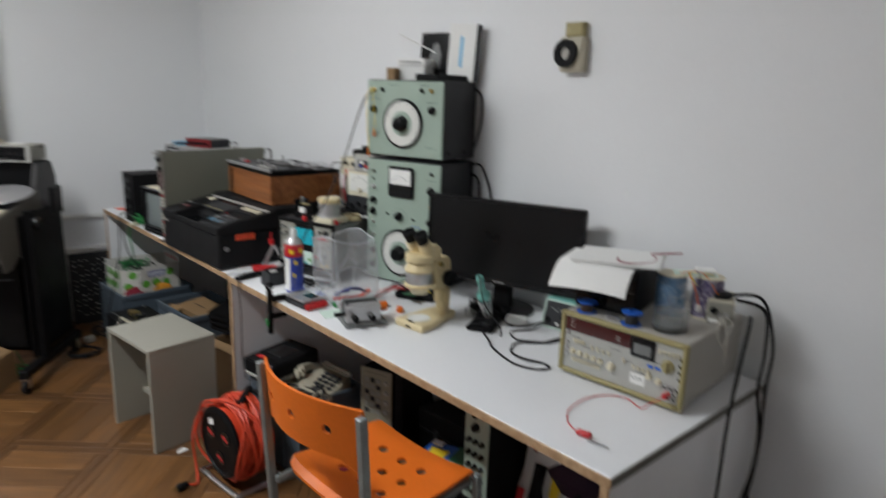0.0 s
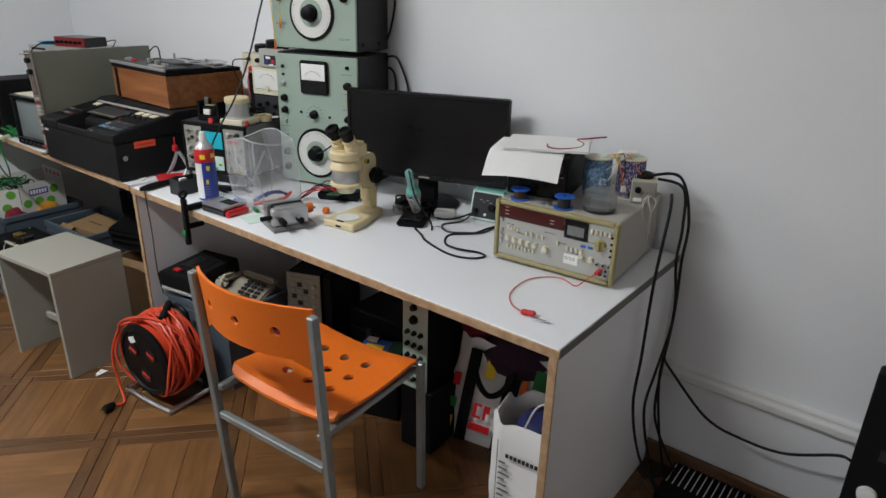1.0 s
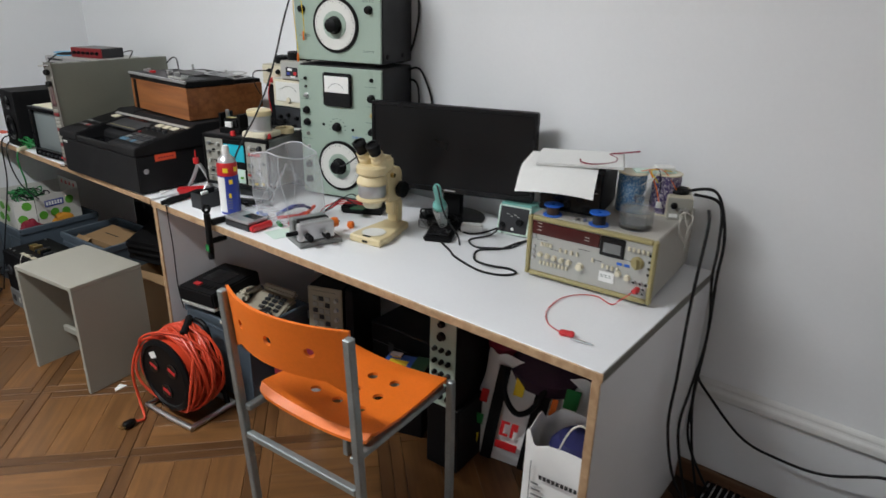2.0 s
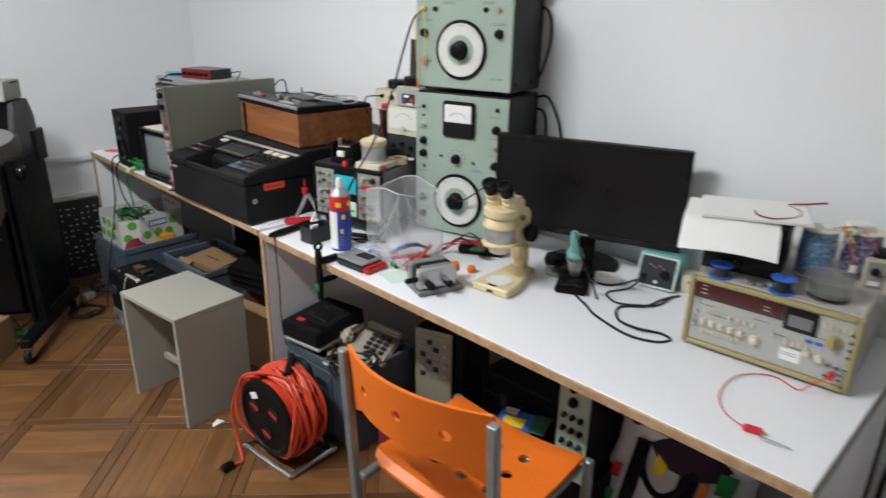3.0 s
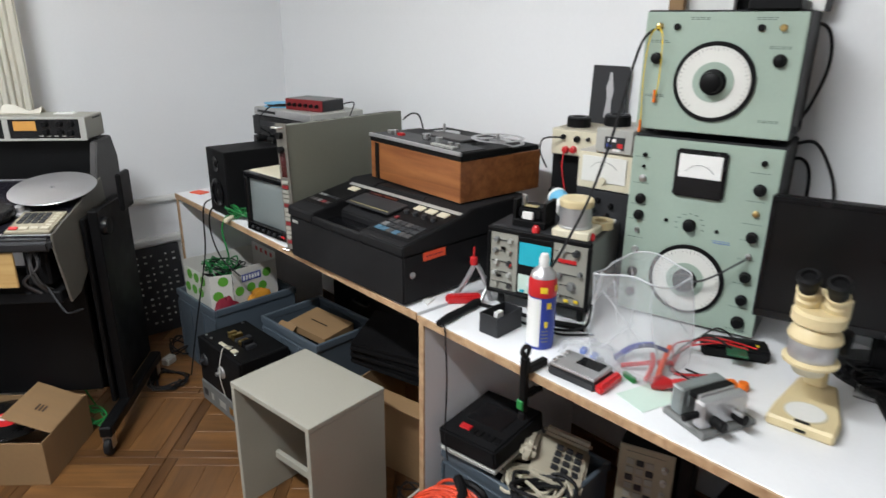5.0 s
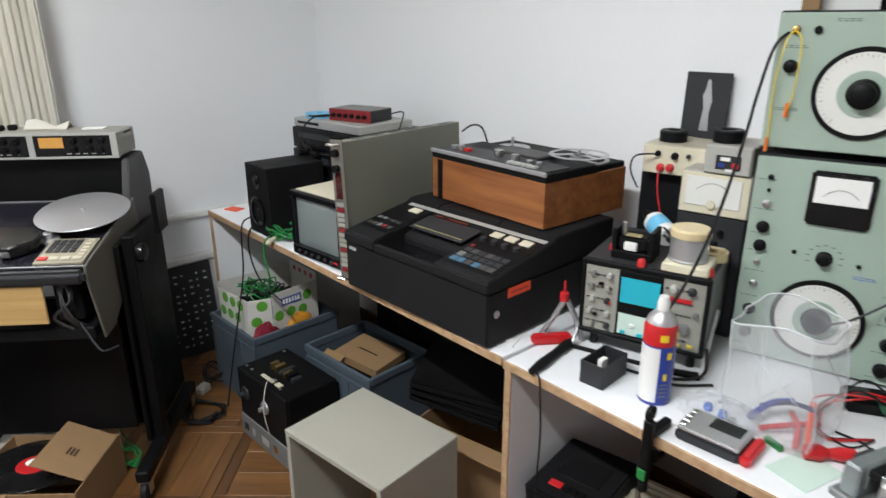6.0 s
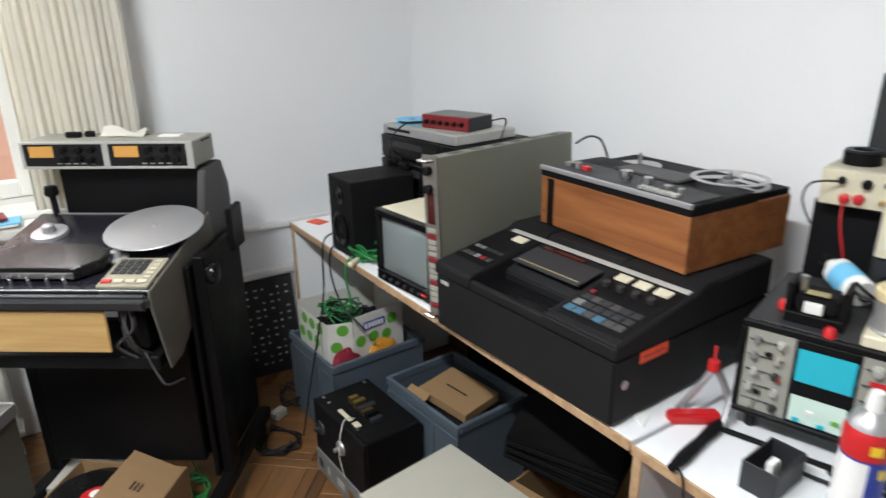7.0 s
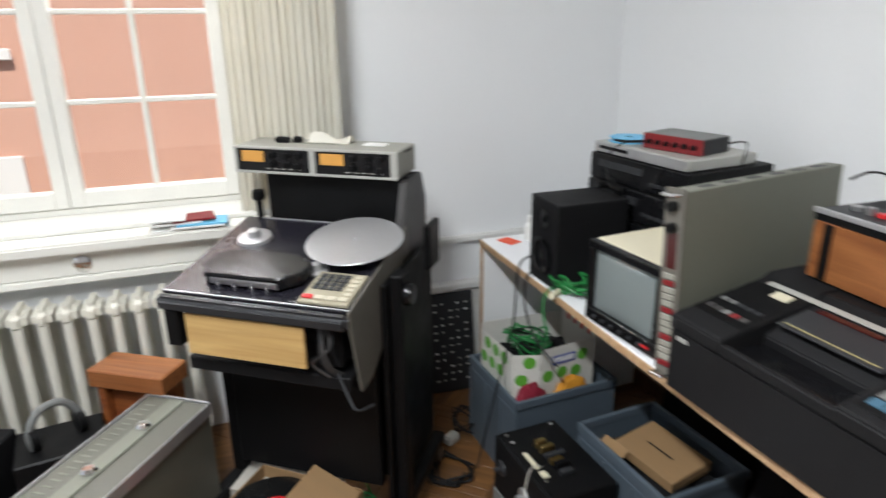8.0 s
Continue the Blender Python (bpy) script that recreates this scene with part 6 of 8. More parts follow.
stn = thing("soldering_station", pose(1.640, 1.148, DESK, 0, 0, -80), "mint green soldering station with a dark sloping front", "soldering station")
part("case", side_prism([(0.006, 0.004), (0.130, 0.004), (0.130, 0.088), (0.032, 0.100)], 0.0, 0.110, 0.004), "teal", stn)
fr = part("front_plate", moved(bx(0.006, 0.104, -0.002, 0.0, 0.008, 0.090, 0.001), pose(0, 0.0055, 0.002, -15.2, 0, 0)), "dark_grey", stn, "dark printed front plate")
part("bezel", moved(join(bx(0.0, 0.006, -0.003, 0.001, 0.002, 0.096, 0.001), bx(0.104, 0.11, -0.003, 0.001, 0.002, 0.096, 0.001), bx(0.006, 0.104, -0.003, 0.001, 0.002, 0.0075, 0.001), bx(0.006, 0.104, -0.003, 0.001, 0.0905, 0.096, 0.001)), pose(0, 0.0055, 0.002, -15.2, 0, 0)), "mint", stn)
kb = cy(0.011, 0.014, (0.078, -0.0022, 0.045), "-y", 18)
part("knob", moved(kb, pose(0, 0.0055, 0.002, -15.2, 0, 0)), "black", stn)
part("socket", moved(cy(0.008, 0.01, (0.02, -0.0022, 0.03), "-y", 14), pose(0, 0.0055, 0.002, -15.2, 0, 0)), "black", stn)
part("badge", moved(cy(0.005, 0.001, (0.055, -0.0022, 0.02), "-y", 14, ease=0.0002), pose(0, 0.0055, 0.002, -15.2, 0, 0)), "white", stn)
for k in range(4):
    part("printed_legend", moved(bx(0.03 + 0.012 * k, 0.038 + 0.012 * k, -0.0026, -0.0021, 0.066 - 0.006 * (k % 2), 0.068 - 0.006 * (k % 2), 0), pose(0, 0.0055, 0.002, -15.2, 0, 0)), "panel_grey", stn)
for fx in (0.015, 0.095):
    for fy in (0.02, 0.115):
        part("foot", cy(0.007, 0.005, (fx, fy, 0), "z", 10, ease=0.0004), "rubber", stn)
ad = thing("power_adapter", pose(1.70, 1.005, DESK, 0, 0, -70), "cream plug-in power adapter", "power adapter", "power adapters")
part("body", bx(-0.03, 0.03, 0, 0.06, 0, 0.052, 0.005, 2), "ivory", ad)
part("red_switch", bx(-0.012, 0.012, -0.002, -0.0002, 0.03, 0.038, 0.0005), "red", ad)
ad2 = thing("power_adapter", pose(1.60, 1.215, DESK, 0, 0, -60), "white flat power adapter", "power adapter", "power adapters")
part("body", bx(-0.035, 0.035, -0.02, 0.02, 0, 0.026, 0.004, 2), "white", ad2)
solid("black_lead", sweep([(1.478, 1.24, DESK + 0.004), (1.453, 1.225, DESK + 0.003), (1.411, 1.157, DESK + 0.003), (1.381, 1.113, DESK + 0.003), (1.346, 1.003, DESK + 0.003), (1.362, 0.935, DESK + 0.003), (1.400, 0.913, DESK + 0.003), (1.412, 0.945, DESK + 0.003),
                             (1.385, 1.00, DESK + 0.008), (1.405, 1.06, DESK + 0.003), (1.47, 1.095, DESK + 0.003), (1.53, 1.05, DESK + 0.003), (1.60, 1.04, DESK + 0.003), (1.66, 1.02, DESK + 0.003)], 0.0034, 8, 8), "rubber", "black cable looping across the white bench top", "cable", "bench leads")
solid("grey_lead", sweep([(1.645, 1.13, DESK + 0.03), (1.60, 1.14, DESK + 0.006), (1.53, 1.17, DESK + 0.003), (1.49, 1.12, DESK + 0.003), (1.51, 1.06, DESK + 0.008), (1.56, 1.03, DESK + 0.003), (1.64, 1.03, DESK + 0.004)], 0.003, 8, 8), "dark_grey", "dark grey cable beside the soldering station", "cable", "bench leads")
solid("black_lead", sweep([(1.66, 1.14, DESK + 0.02), (1.61, 1.17, DESK + 0.006), (1.57, 1.21, DESK + 0.003), (1.60, 1.28, DESK + 0.003), (1.66, 1.33, DESK + 0.003)], 0.0032, 8, 8), "rubber", "black cable behind the soldering stand", "cable", "bench leads")
tangle("tangled_cable", (1.62, 1.375, DESK), (0.06, 0.06), 3, 0.003, "rubber", "heap of black leads at the monitor's foot", "cable", 17, 0.03)
hs = thing("headlamp_loupe", pose(1.585, 1.335, DESK, 0, 0, 10), "clear and black headband magnifier lying folded", "magnifier")
part("band", ring(0.052, 0.058, 0.018, (0, 0, 0.006), "z", 28), "soft_black", hs)
part("lens", bx(-0.075, -0.060, -0.045, 0.045, 0.004, 0.034, 0.003), "jar", hs)

# ---- on top of the audio analyser ----
GT = DESK + 0.178
bd = thing("dc_amplifier", pose(1.476, 0.902, GT, 0, 0, -77), "black equipment case with small knobs, papers on it", "equipment case")
part("case", bx(0, 0.17, 0.004, 0.20, 0.0, 0.122, 0.003), "soft_black", bd)
part("front", bx(0.003, 0.167, 0, 0.0038, 0.003, 0.119, 0.001), "gloss_black", bd)
for k, (x, z_) in enumerate(((0.045, 0.05), (0.115, 0.045), (0.08, 0.025), (0.14, 0.07))):
    knob(bd, x, z_, 0.010, 0.014, "black")
part("window", bx(0.025, 0.07, -0.0015, -0.0002, 0.065, 0.085, 0), "dark_grey", bd)
part("window", bx(0.09, 0.155, -0.0015, -0.0002, 0.075, 0.095, 0), "dark_grey", bd)
for k in range(4):
    bars(bd, 0.03 + 0.034 * k, 0.10 - 0.012 * k, 0.03, 1, 0.004, "panel_grey", y=-0.0022, seed=k + 300)


def curl(u, v):
    x = -0.06 + 0.205 * u
    y = 0.16 - 0.25 * v
    drop = 0.0 if y > -0.005 else (0.065 * (1 - math.cos(min(1.0, (-y - 0.005) / 0.10) * 1.4)) + 0.25 * (-y - 0.005) * 0.6)
    return (x + 0.012 * v, y, 0.1235 - drop - 0.010 * (u - 0.5) ** 2 * (1 if y < 0 else 0) + 0.004 * math.sin(3 * u) * v)


ps = thing("paper_sheets", pose(1.476, 0.902, GT, 0, 0, -72), "white printed sheets drooping over the equipment case", "paper")
part("sheet", sheet(10, 22, curl, 0.0006), "paper", ps)
for k in range(4):
    part("printed_line", bx(0.0, 0.02 + 0.01 * k, 0.10 - 0.02 * k, 0.102 - 0.02 * k, 0.1252, 0.1256, 0), "grey", ps)
fo = thing("paper_folder", pose(1.455, 0.912, GT + 0.1255, 1.5, -1, -66), "white card folder lying on the papers", "folder")
part("cover", bx(0, 0.235, 0, 0.165, 0.001, 0.0028, 0.0005), "paper", fo)
part("cover", bx(0.003, 0.232, 0.003, 0.165, 0.0035, 0.0075, 0.001), "white", fo)
rl = solid("test_lead", sweep([(1.56, 0.83, GT + 0.137), (1.53, 0.81, GT + 0.137), (1.53, 0.775, GT + 0.137), (1.58, 0.745, GT + 0.137), (1.63, 0.755, GT + 0.138), (1.66, 0.79, GT + 0.140), (1.68, 0.76, GT + 0.145), (1.70, 0.72, GT + 0.152)], 0.0022, 6, 8), "dark_red", "dark red test lead lying on the folder", "cable")
for k, (x, y, mt, lb) in enumerate(((1.628, 0.703, "yarn_blue", "spool of blue and white twisted wire"), (1.682, 0.628, "yarn_violet", "spool of violet and white twisted wire"))):
    ys = thing("wire_spool", pose(x, y, GT), lb, "wire spool", "wire spools")
    part("flange", cy(0.040, 0.004, (0, 0, 0), "z", 32), "ivory", ys)
    part("winding", lathe([(0, 0.0042), (0.037, 0.0042), (0.038, 0.02), (0.0375, 0.095), (0.036, 0.108), (0, 0.108)], seg=36), mt, ys)
    part("flange", cy(0.040, 0.004, (0, 0, 0.1082), "z", 32), "ivory", ys)
br = thing("breadboard_circuit", pose(1.665, 0.66, GT + 0.1125, 3, 0, -50), "small circuit assembly with loose wires on the wire spools", "circuit board")
part("board", bx(-0.055, 0.055, -0.02, 0.02, 0.0, 0.004, 0.0005), "mint", br)
part("block", bx(0.0, 0.05, -0.016, 0.016, 0.0042, 0.016, 0.002), "white", br)
for k in range(5):
    rn = random.Random(70 + k)
    part("wire", sweep([(rn.uniform(-0.05, 0.05), -0.018, 0.006), (rn.uniform(-0.05, 0.05), -0.035, 0.015), (rn.uniform(-0.05, 0.05), -0.05, -0.015 - 0.01 * k)], 0.0013), ["yellow", "dust", "orange", "rubber", "white"][k], br)
part("plug", bx(0.0, 0.012, -0.056, -0.048, -0.085, -0.068, 0.001), "white", br)
part("wire", sweep([(0.006, -0.052, -0.068), (-0.005, -0.045, -0.03), (-0.02, -0.03, 0.005), (-0.02, -0.018, 0.006)], 0.0016), "orange", br)
jar = thing("glass_jar", pose(1.508, 0.632, GT), "clear glass jar with a knobbed lid", "jar")
part("body", lathe([(0, 0.0), (0.040, 0.0), (0.043, 0.004), (0.043, 0.045), (0.041, 0.048), (0.038, 0.045), (0.038, 0.007), (0, 0.006)], seg=36), "jar", jar)
part("contents", lathe([(0, 0.0065), (0.036, 0.0075), (0.036, 0.016), (0.02, 0.020), (0, 0.018)], seg=24), "grey", jar)
part("lid", lathe([(0.0, 0.0485), (0.0435, 0.0485), (0.044, 0.052), (0.030, 0.060), (0.010, 0.064), (0.008, 0.068), (0.013, 0.076), (0.012, 0.084), (0, 0.087)], seg=36), "jar", jar)
for k, (x, y, h) in enumerate(((1.462, 0.712, 0.034), (1.452, 0.842, 0.030))):
    bs = thing("solder_spool", pose(x, y, GT), "small blue plastic solder spool", "solder spool", "solder spools")
    part("flange", ring(0.006, 0.026, 0.003, (0, 0, 0), "z", 28), "bright_blue", bs)
    part("winding", ring(0.008, 0.017, h - 0.0065, (0, 0, 0.0032), "z", 24), "dark_grey" if k == 0 else "tape_brown", bs)
    part("flange", ring(0.006, 0.026, 0.003, (0, 0, h - 0.003), "z", 28), "bright_blue", bs)
for k, (x, y) in enumerate(((1.455, 0.775), (1.46, 0.756))):
    solid("terminal_nut", cy(0.009, 0.010, seg=12), "steel", "small metal nut on the analyser", "nut", "loose nuts", m=pose(x, y, GT))
gb = thing("preamp_box", pose(1.622, 0.598, GT, 0, 0, -66), "grey metal box with a black dome knob", "test instrument")
part("case", bx(0, 0.066, 0.003, 0.12, 0.0, 0.064, 0.004), "beige", gb)
part("front", bx(0.002, 0.064, 0, 0.0028, 0.002, 0.062, 0.001), "taupe", gb)
knob(gb, 0.018, 0.040, 0.009, 0.008, "black")
for x in (0.034, 0.05):
    knob(gb, x, 0.030, 0.006, 0.012, "steel")
part("label", bx(0.008, 0.03, -0.001, -0.0002, 0.008, 0.018, 0), "paper", gb)
part("dome", lathe([(0.026, 0), (0.026, 0.006), (0.020, 0.014), (0, 0.018)], (0.032, 0.05, 0.0642), "z", 20), "black", gb)
for k in range(4):
    rn = random.Random(90 + k)
    part("loose_wire", sweep([(0.045, -0.01, 0.03), (0.05 + rn.uniform(-0.02, 0.02), -0.03, 0.02), (0.05 + rn.uniform(-0.02, 0.03), -0.04, -0.02), (0.05 + rn.uniform(-0.02, 0.03), -0.03, -0.06 - 0.01 * k)], 0.0012), "dust", gb)

# red lead with a probe
rp2 = thing("banana_lead", pose(0, 0, 0), "red test lead with a probe lying on the bench", "cable")
part("lead", sweep([(1.425, 0.574, DESK + 0.047), (1.400, 0.60, DESK + 0.022), (1.393, 0.622, DESK + 0.003), (1.412, 0.673, DESK + 0.003), (1.385, 0.715, DESK + 0.003), (1.331, 0.737, DESK + 0.003), (1.25, 0.727, DESK + 0.003), (1.196, 0.69, DESK + 0.003), (1.172, 0.645, DESK + 0.006)], 0.0014, 6, 8), "red", rp2)
part("plug", moved(bx(-0.006, 0.006, -0.026, 0.0, -0.006, 0.006, 0.002), pose(1.430, 0.574, DESK + 0.048, 0, 0, -88)), "red", rp2)
part("grip", moved(bx(-0.008, 0.008, 0.0, 0.036, 0.0005, 0.013, 0.004), pose(1.171, 0.648, DESK, 0, 0, 195)), "red", rp2)
part("tip", moved(cy(0.0035, 0.055, (0, 0, 0), "y", 10, r2=0.0012), pose(1.161, 0.612, DESK + 0.006, 0, 0, 188)), "chrome", rp2)

# cables over the end of the bench
for k, pts in enumerate(([(1.66, 0.50, 0.955), (1.60, 0.478, 0.93), (1.56, 0.474, 0.80), (1.548, 0.474, 0.70), (1.545, 0.474, 0.52), (1.53, 0.47, 0.36), (1.58, 0.44, 0.16), (1.66, 0.38, 0.006)],
                         [(1.68, 0.55, 0.985), (1.72, 0.49, 0.96), (1.715, 0.474, 0.85), (1.695, 0.470, 0.76), (1.745, 0.468, 0.62), (1.735, 0.466, 0.52), (1.66, 0.464, 0.42), (1.60, 0.46, 0.32), (1.62, 0.43, 0.15), (1.66, 0.40, 0.006)],
                         [(1.66, 0.58, 0.99), (1.74, 0.51, 0.985), (1.768, 0.476, 0.86), (1.752, 0.472, 0.74), (1.762, 0.470, 0.60), (1.74, 0.466, 0.50), (1.70, 0.462, 0.38), (1.71, 0.44, 0.20), (1.73, 0.40, 0.006)],
                         [(1.735, 0.468, 0.43), (1.77, 0.452, 0.377), (1.78, 0.327, 0.255), (1.775, 0.21, 0.235), (1.76, 0.10, 0.254), (1.72, -0.015, 0.335), (1.69, -0.0465, 0.355)],
                         [(1.74, 0.465, 0.52), (1.705, 0.462, 0.40), (1.695, 0.455, 0.25), (1.74, 0.41, 0.10), (1.77, 0.36, 0.006)])):
    solid("black_cable", sweep(pts, 0.0042, 8, 10), "rubber", "thick black cable hanging at the end of the workbench", "cable", "hanging cables")

# cables behind the tower
for k, pts in enumerate(([(1.79, 1.69, 1.20), (1.815, 1.64, 1.215), (1.815, 1.60, 1.17), (1.815, 1.57, 1.09), (1.80, 1.56, 0.95)], [(1.80, 1.69, 1.16), (1.815, 1.66, 1.17), (1.815, 1.635, 1.13), (1.81, 1.63, 1.00)],
                         [(1.79, 1.70, 1.50), (1.818, 1.655, 1.48), (1.818, 1.64, 1.40), (1.818, 1.665, 1.30), (1.81, 1.69, 1.25)])):
    solid("tower_cable", sweep(pts, 0.004, 8, 8), "rubber", "black cable behind the instrument tower", "cable", "tower cables")

# small device on the wall
wd = thing("wall_telephone_bell", pose(WALL_X - 0.0005, 1.275, 1.555, 0, 0, -90), "old grey wall device with a black ring dial", "wall device")
part("body", bx(0.0, 0.095, -0.035, 0.0, 0.0, 0.110, 0.006, 2), "beige", wd)
part("ring", ring(0.020, 0.043, 0.016, (0.034, -0.0352, 0.058), "-y", 32), "black", wd)
part("centre", cy(0.0195, 0.008, (0.034, -0.0352, 0.058), "-y", 24), "case_grey", wd)
part("upper_box", bx(0.015, 0.085, -0.030, 0.0, 0.1105, 0.155, 0.004), "khaki", wd)

# ---- bins and boxes below the benches ----
def equipment_case(m, w, d, h, mat, label):
    """A closed case with a body, a lid, two latches and a handle on its front."""
    c = thing("dark_case", m, label, "equipment case", "equipment cases")
    part("body", bx(0, w, 0, d, 0.0, h * 0.72, 0.006), mat, c)
    part("lid", bx(-0.002, w + 0.002, -0.002, d + 0.002, h * 0.72 + 0.003, h, 0.006), mat, c)
    part("seam", bx(0.003, w - 0.003, 0.003, d - 0.003, h * 0.72, h * 0.72 + 0.003, 0), "dark_grey", c)
    for x in (w * 0.25, w * 0.75):
        part("latch", bx(x - 0.014, x + 0.014, -0.007, -0.0022, h * 0.72 - 0.02, h * 0.72 + 0.025, 0.002), "dark_grey", c)
    part("handle", sweep([(w * 0.4, -0.002, h * 0.6), (w * 0.4, -0.022, h * 0.58), (w * 0.6, -0.022, h * 0.58), (w * 0.6, -0.002, h * 0.6)], 0.006, 8), "rubber", c)
    return c


def crate(m, w, d, h, mat, label):
    """A stacking bin with a rolled rim, ribs and a bottom; origin at the front left corner."""
    c = thing("storage_crate", m, label, "storage crate", "storage crates")
    t = 0.006
    e = 0.012
    part("bottom", bx(e, w - e, e, d - e, 0.0, 0.006, 0.001), mat, c)
    for nm, b in (("wall", bx(e, w - e, e - t, e, 0.0, h - 0.03, 0.001)), ("wall", bx(e, w - e, d - e, d - e + t, 0.0, h - 0.03, 0.001)), ("wall", bx(e - t, e, e - t, d - e + t, 0.0, h - 0.03, 0.001)), ("wall", bx(w - e, w - e + t, e - t, d - e + t, 0.0, h - 0.03, 0.001))):
        part(nm, b, mat, c)
    part("rim", join(bx(0, w, 0, 0.014, h - 0.0298, h, 0.003), bx(0, w, d - 0.014, d, h - 0.0298, h, 0.003), bx(0, 0.014, 0.0142, d - 0.0142, h - 0.0298, h, 0.003), bx(w - 0.014, w, 0.0142, d - 0.0142, h - 0.0298, h, 0.003)), mat, c)
    part("rim", join(bx(0.003, w - 0.003, 0.003, 0.0058, h - 0.055, h - 0.046, 0.001), bx(0.003, 0.0058, 0.006, d - 0.004, h - 0.055, h - 0.046, 0.001)), mat, c)
    for x in (0.0, w * 0.33, w * 0.66, w - 0.012):
        part("rib", bx(x + 0.002, x + 0.010, 0.001, 0.0058, 0.01, h - 0.056, 0.001), mat, c)
    for y in (0.05, d * 0.5, d - 0.06):
        part("rib", bx(0.001, 0.0058, y, y + 0.008, 0.01, h - 0.056, 0.001), mat, c)
    return c


crate(pose(1.125, 2.245, 0, 0, 0, -87), 0.385, 0.30, 0.32, "crate", "grey-blue storage crate full of cables below the bench")
pcs = thing("portable_recorder", pose(1.105, 2.225, 0.338, 5, -3, -84), "black portable recorder with a silver edge in the crate", "recorder")
part("body", bx(0, 0.20, 0, 0.23, 0.012, 0.072, 0.006, 2), "soft_black", pcs)
part("silver_edge", bx(0.002, 0.198, -0.002, 0.225, 0.0, 0.0118, 0.002), "panel_grey", pcs)
part("red_key", bx(0.05, 0.085, 0.035, 0.055, 0.0722, 0.078, 0.001), "red", pcs)
for k in range(5):
    part("key", bx(0.09 + 0.02 * k, 0.106 + 0.02 * k, 0.03, 0.055, 0.0722, 0.076, 0.001), "black", pcs)
part("cassette_door", bx(0.04, 0.16, 0.08, 0.17, 0.0722, 0.075, 0.002), "gloss_black", pcs)
ph = thing("telephone", pose(1.20, 1.985, 0.335, -16, 14, -62), "yellowed cream push-button telephone on its side", "telephone")
part("base", side_prism([(0, 0), (0.19, 0), (0.19, 0.075), (0.09, 0.06), (0.0, 0.022)], 0.0, 0.15, 0.008), "beige", ph)
part("cradle", bx(0.002, 0.148, 0.145, 0.188, 0.0755, 0.098, 0.010, 2), "beige", ph)
part("handset", join(bx(-0.035, 0.000, 0.02, 0.185, 0.055, 0.085, 0.012, 3), bx(-0.04, 0.004, 0.01, 0.06, 0.03, 0.075, 0.014, 3), bx(-0.04, 0.004, 0.15, 0.195, 0.03, 0.075, 0.014, 3)), "beige", ph)
for i in range(3):
    for j in range(4):
        k = bx(0.052 + 0.028 * i, 0.072 + 0.028 * i, 0.03 + 0.024 * j, 0.047 + 0.024 * j, 0.034 + 0.0105 * j, 0.046 + 0.0105 * j, 0.002)
        part("key", k, "dark_grey", ph)
for k in range(3):
    tangle("coiled_cable", (1.26 - 0.04 * k, 2.02 - 0.06 * k, 0.285 + 0.012 * k), (0.09, 0.10), 4, 0.005, ["ivory", "beige", "rubber"][k], ["cream cable coiled in the crate", "beige flat cable coiled in the crate", "black cable coiled in the crate"][k], "cable", 31 + k, 0.04)
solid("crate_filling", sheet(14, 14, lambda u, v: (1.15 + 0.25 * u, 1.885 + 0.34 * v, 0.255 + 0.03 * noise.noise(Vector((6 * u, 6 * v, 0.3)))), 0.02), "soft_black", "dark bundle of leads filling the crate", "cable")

ki = thing("keypad_instrument", pose(1.405, 1.835, 0, 0, 0, -70), "beige instrument with a keypad front standing on end", "test instrument")
part("case", bx(0, 0.145, 0.008, 0.26, 0.0, 0.425, 0.004), "soft_black", ki)
part("front", bx(0, 0.145, 0.0, 0.0078, 0.001, 0.425, 0.003), "drab", ki)
for i in range(3):
    for j in range(6):
        part("key", bx(0.022 + 0.026 * i, 0.042 + 0.026 * i, -0.004, -0.0002, 0.24 + 0.026 * j, 0.258 + 0.026 * j, 0.001), "taupe" if (i + j) % 3 else "dark_grey", ki)
for j in range(4):
    knob(ki, 0.122, 0.26 + 0.04 * j, 0.009, 0.012, "case_grey")
bars(ki, 0.02, 0.408, 0.10, 1, 0.005, "ink", seed=77)
kb2 = solid("black_binder", bx(0, 0.035, 0, 0.25, 0, 0.43, 0.003), "black", "black equipment case beside the keypad instrument", "equipment case", m=pose(1.462, 1.690, 0, 0, 0, -70))
mb = solid("maroon_box", bx(0, 0.16, 0, 0.14, 0, 0.20, 0.003), "dark_red", "maroon box on the floor below the bench", "box", m=pose(1.20, 1.80, 0, 0, 0, -75))
cn = thing("aerosol_can", pose(1.235, 1.60, 0), "silver aerosol can on the floor below the bench", "spray can")
part("body", lathe([(0, 0), (0.026, 0), (0.026, 0.16), (0.018, 0.175), (0.012, 0.18), (0, 0.18)], seg=24), "alu", cn)
part("cap", cy(0.016, 0.02, (0, 0, 0.1805), "z", 16), "white", cn)
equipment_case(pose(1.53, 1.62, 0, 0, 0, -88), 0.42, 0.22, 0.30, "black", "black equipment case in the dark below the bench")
kit = thing("electronics_kit", pose(1.35, 1.43, 0.0, 0, 0, -70), "colourful electronics package on a dark box", "package")
part("box", bx(0, 0.18, 0, 0.16, 0, 0.235, 0.003), "black", kit)
part("blue_sleeve", bx(0.01, 0.13, 0.01, 0.12, 0.2355, 0.250, 0.002), "bright_blue", kit)
part("yellow_print", bx(0.03, 0.10, 0.03, 0.08, 0.2505, 0.2515, 0), "yellow", kit)
part("board", bx(0.12, 0.175, 0.02, 0.12, 0.252, 0.256, 0.001), "pcb", kit)
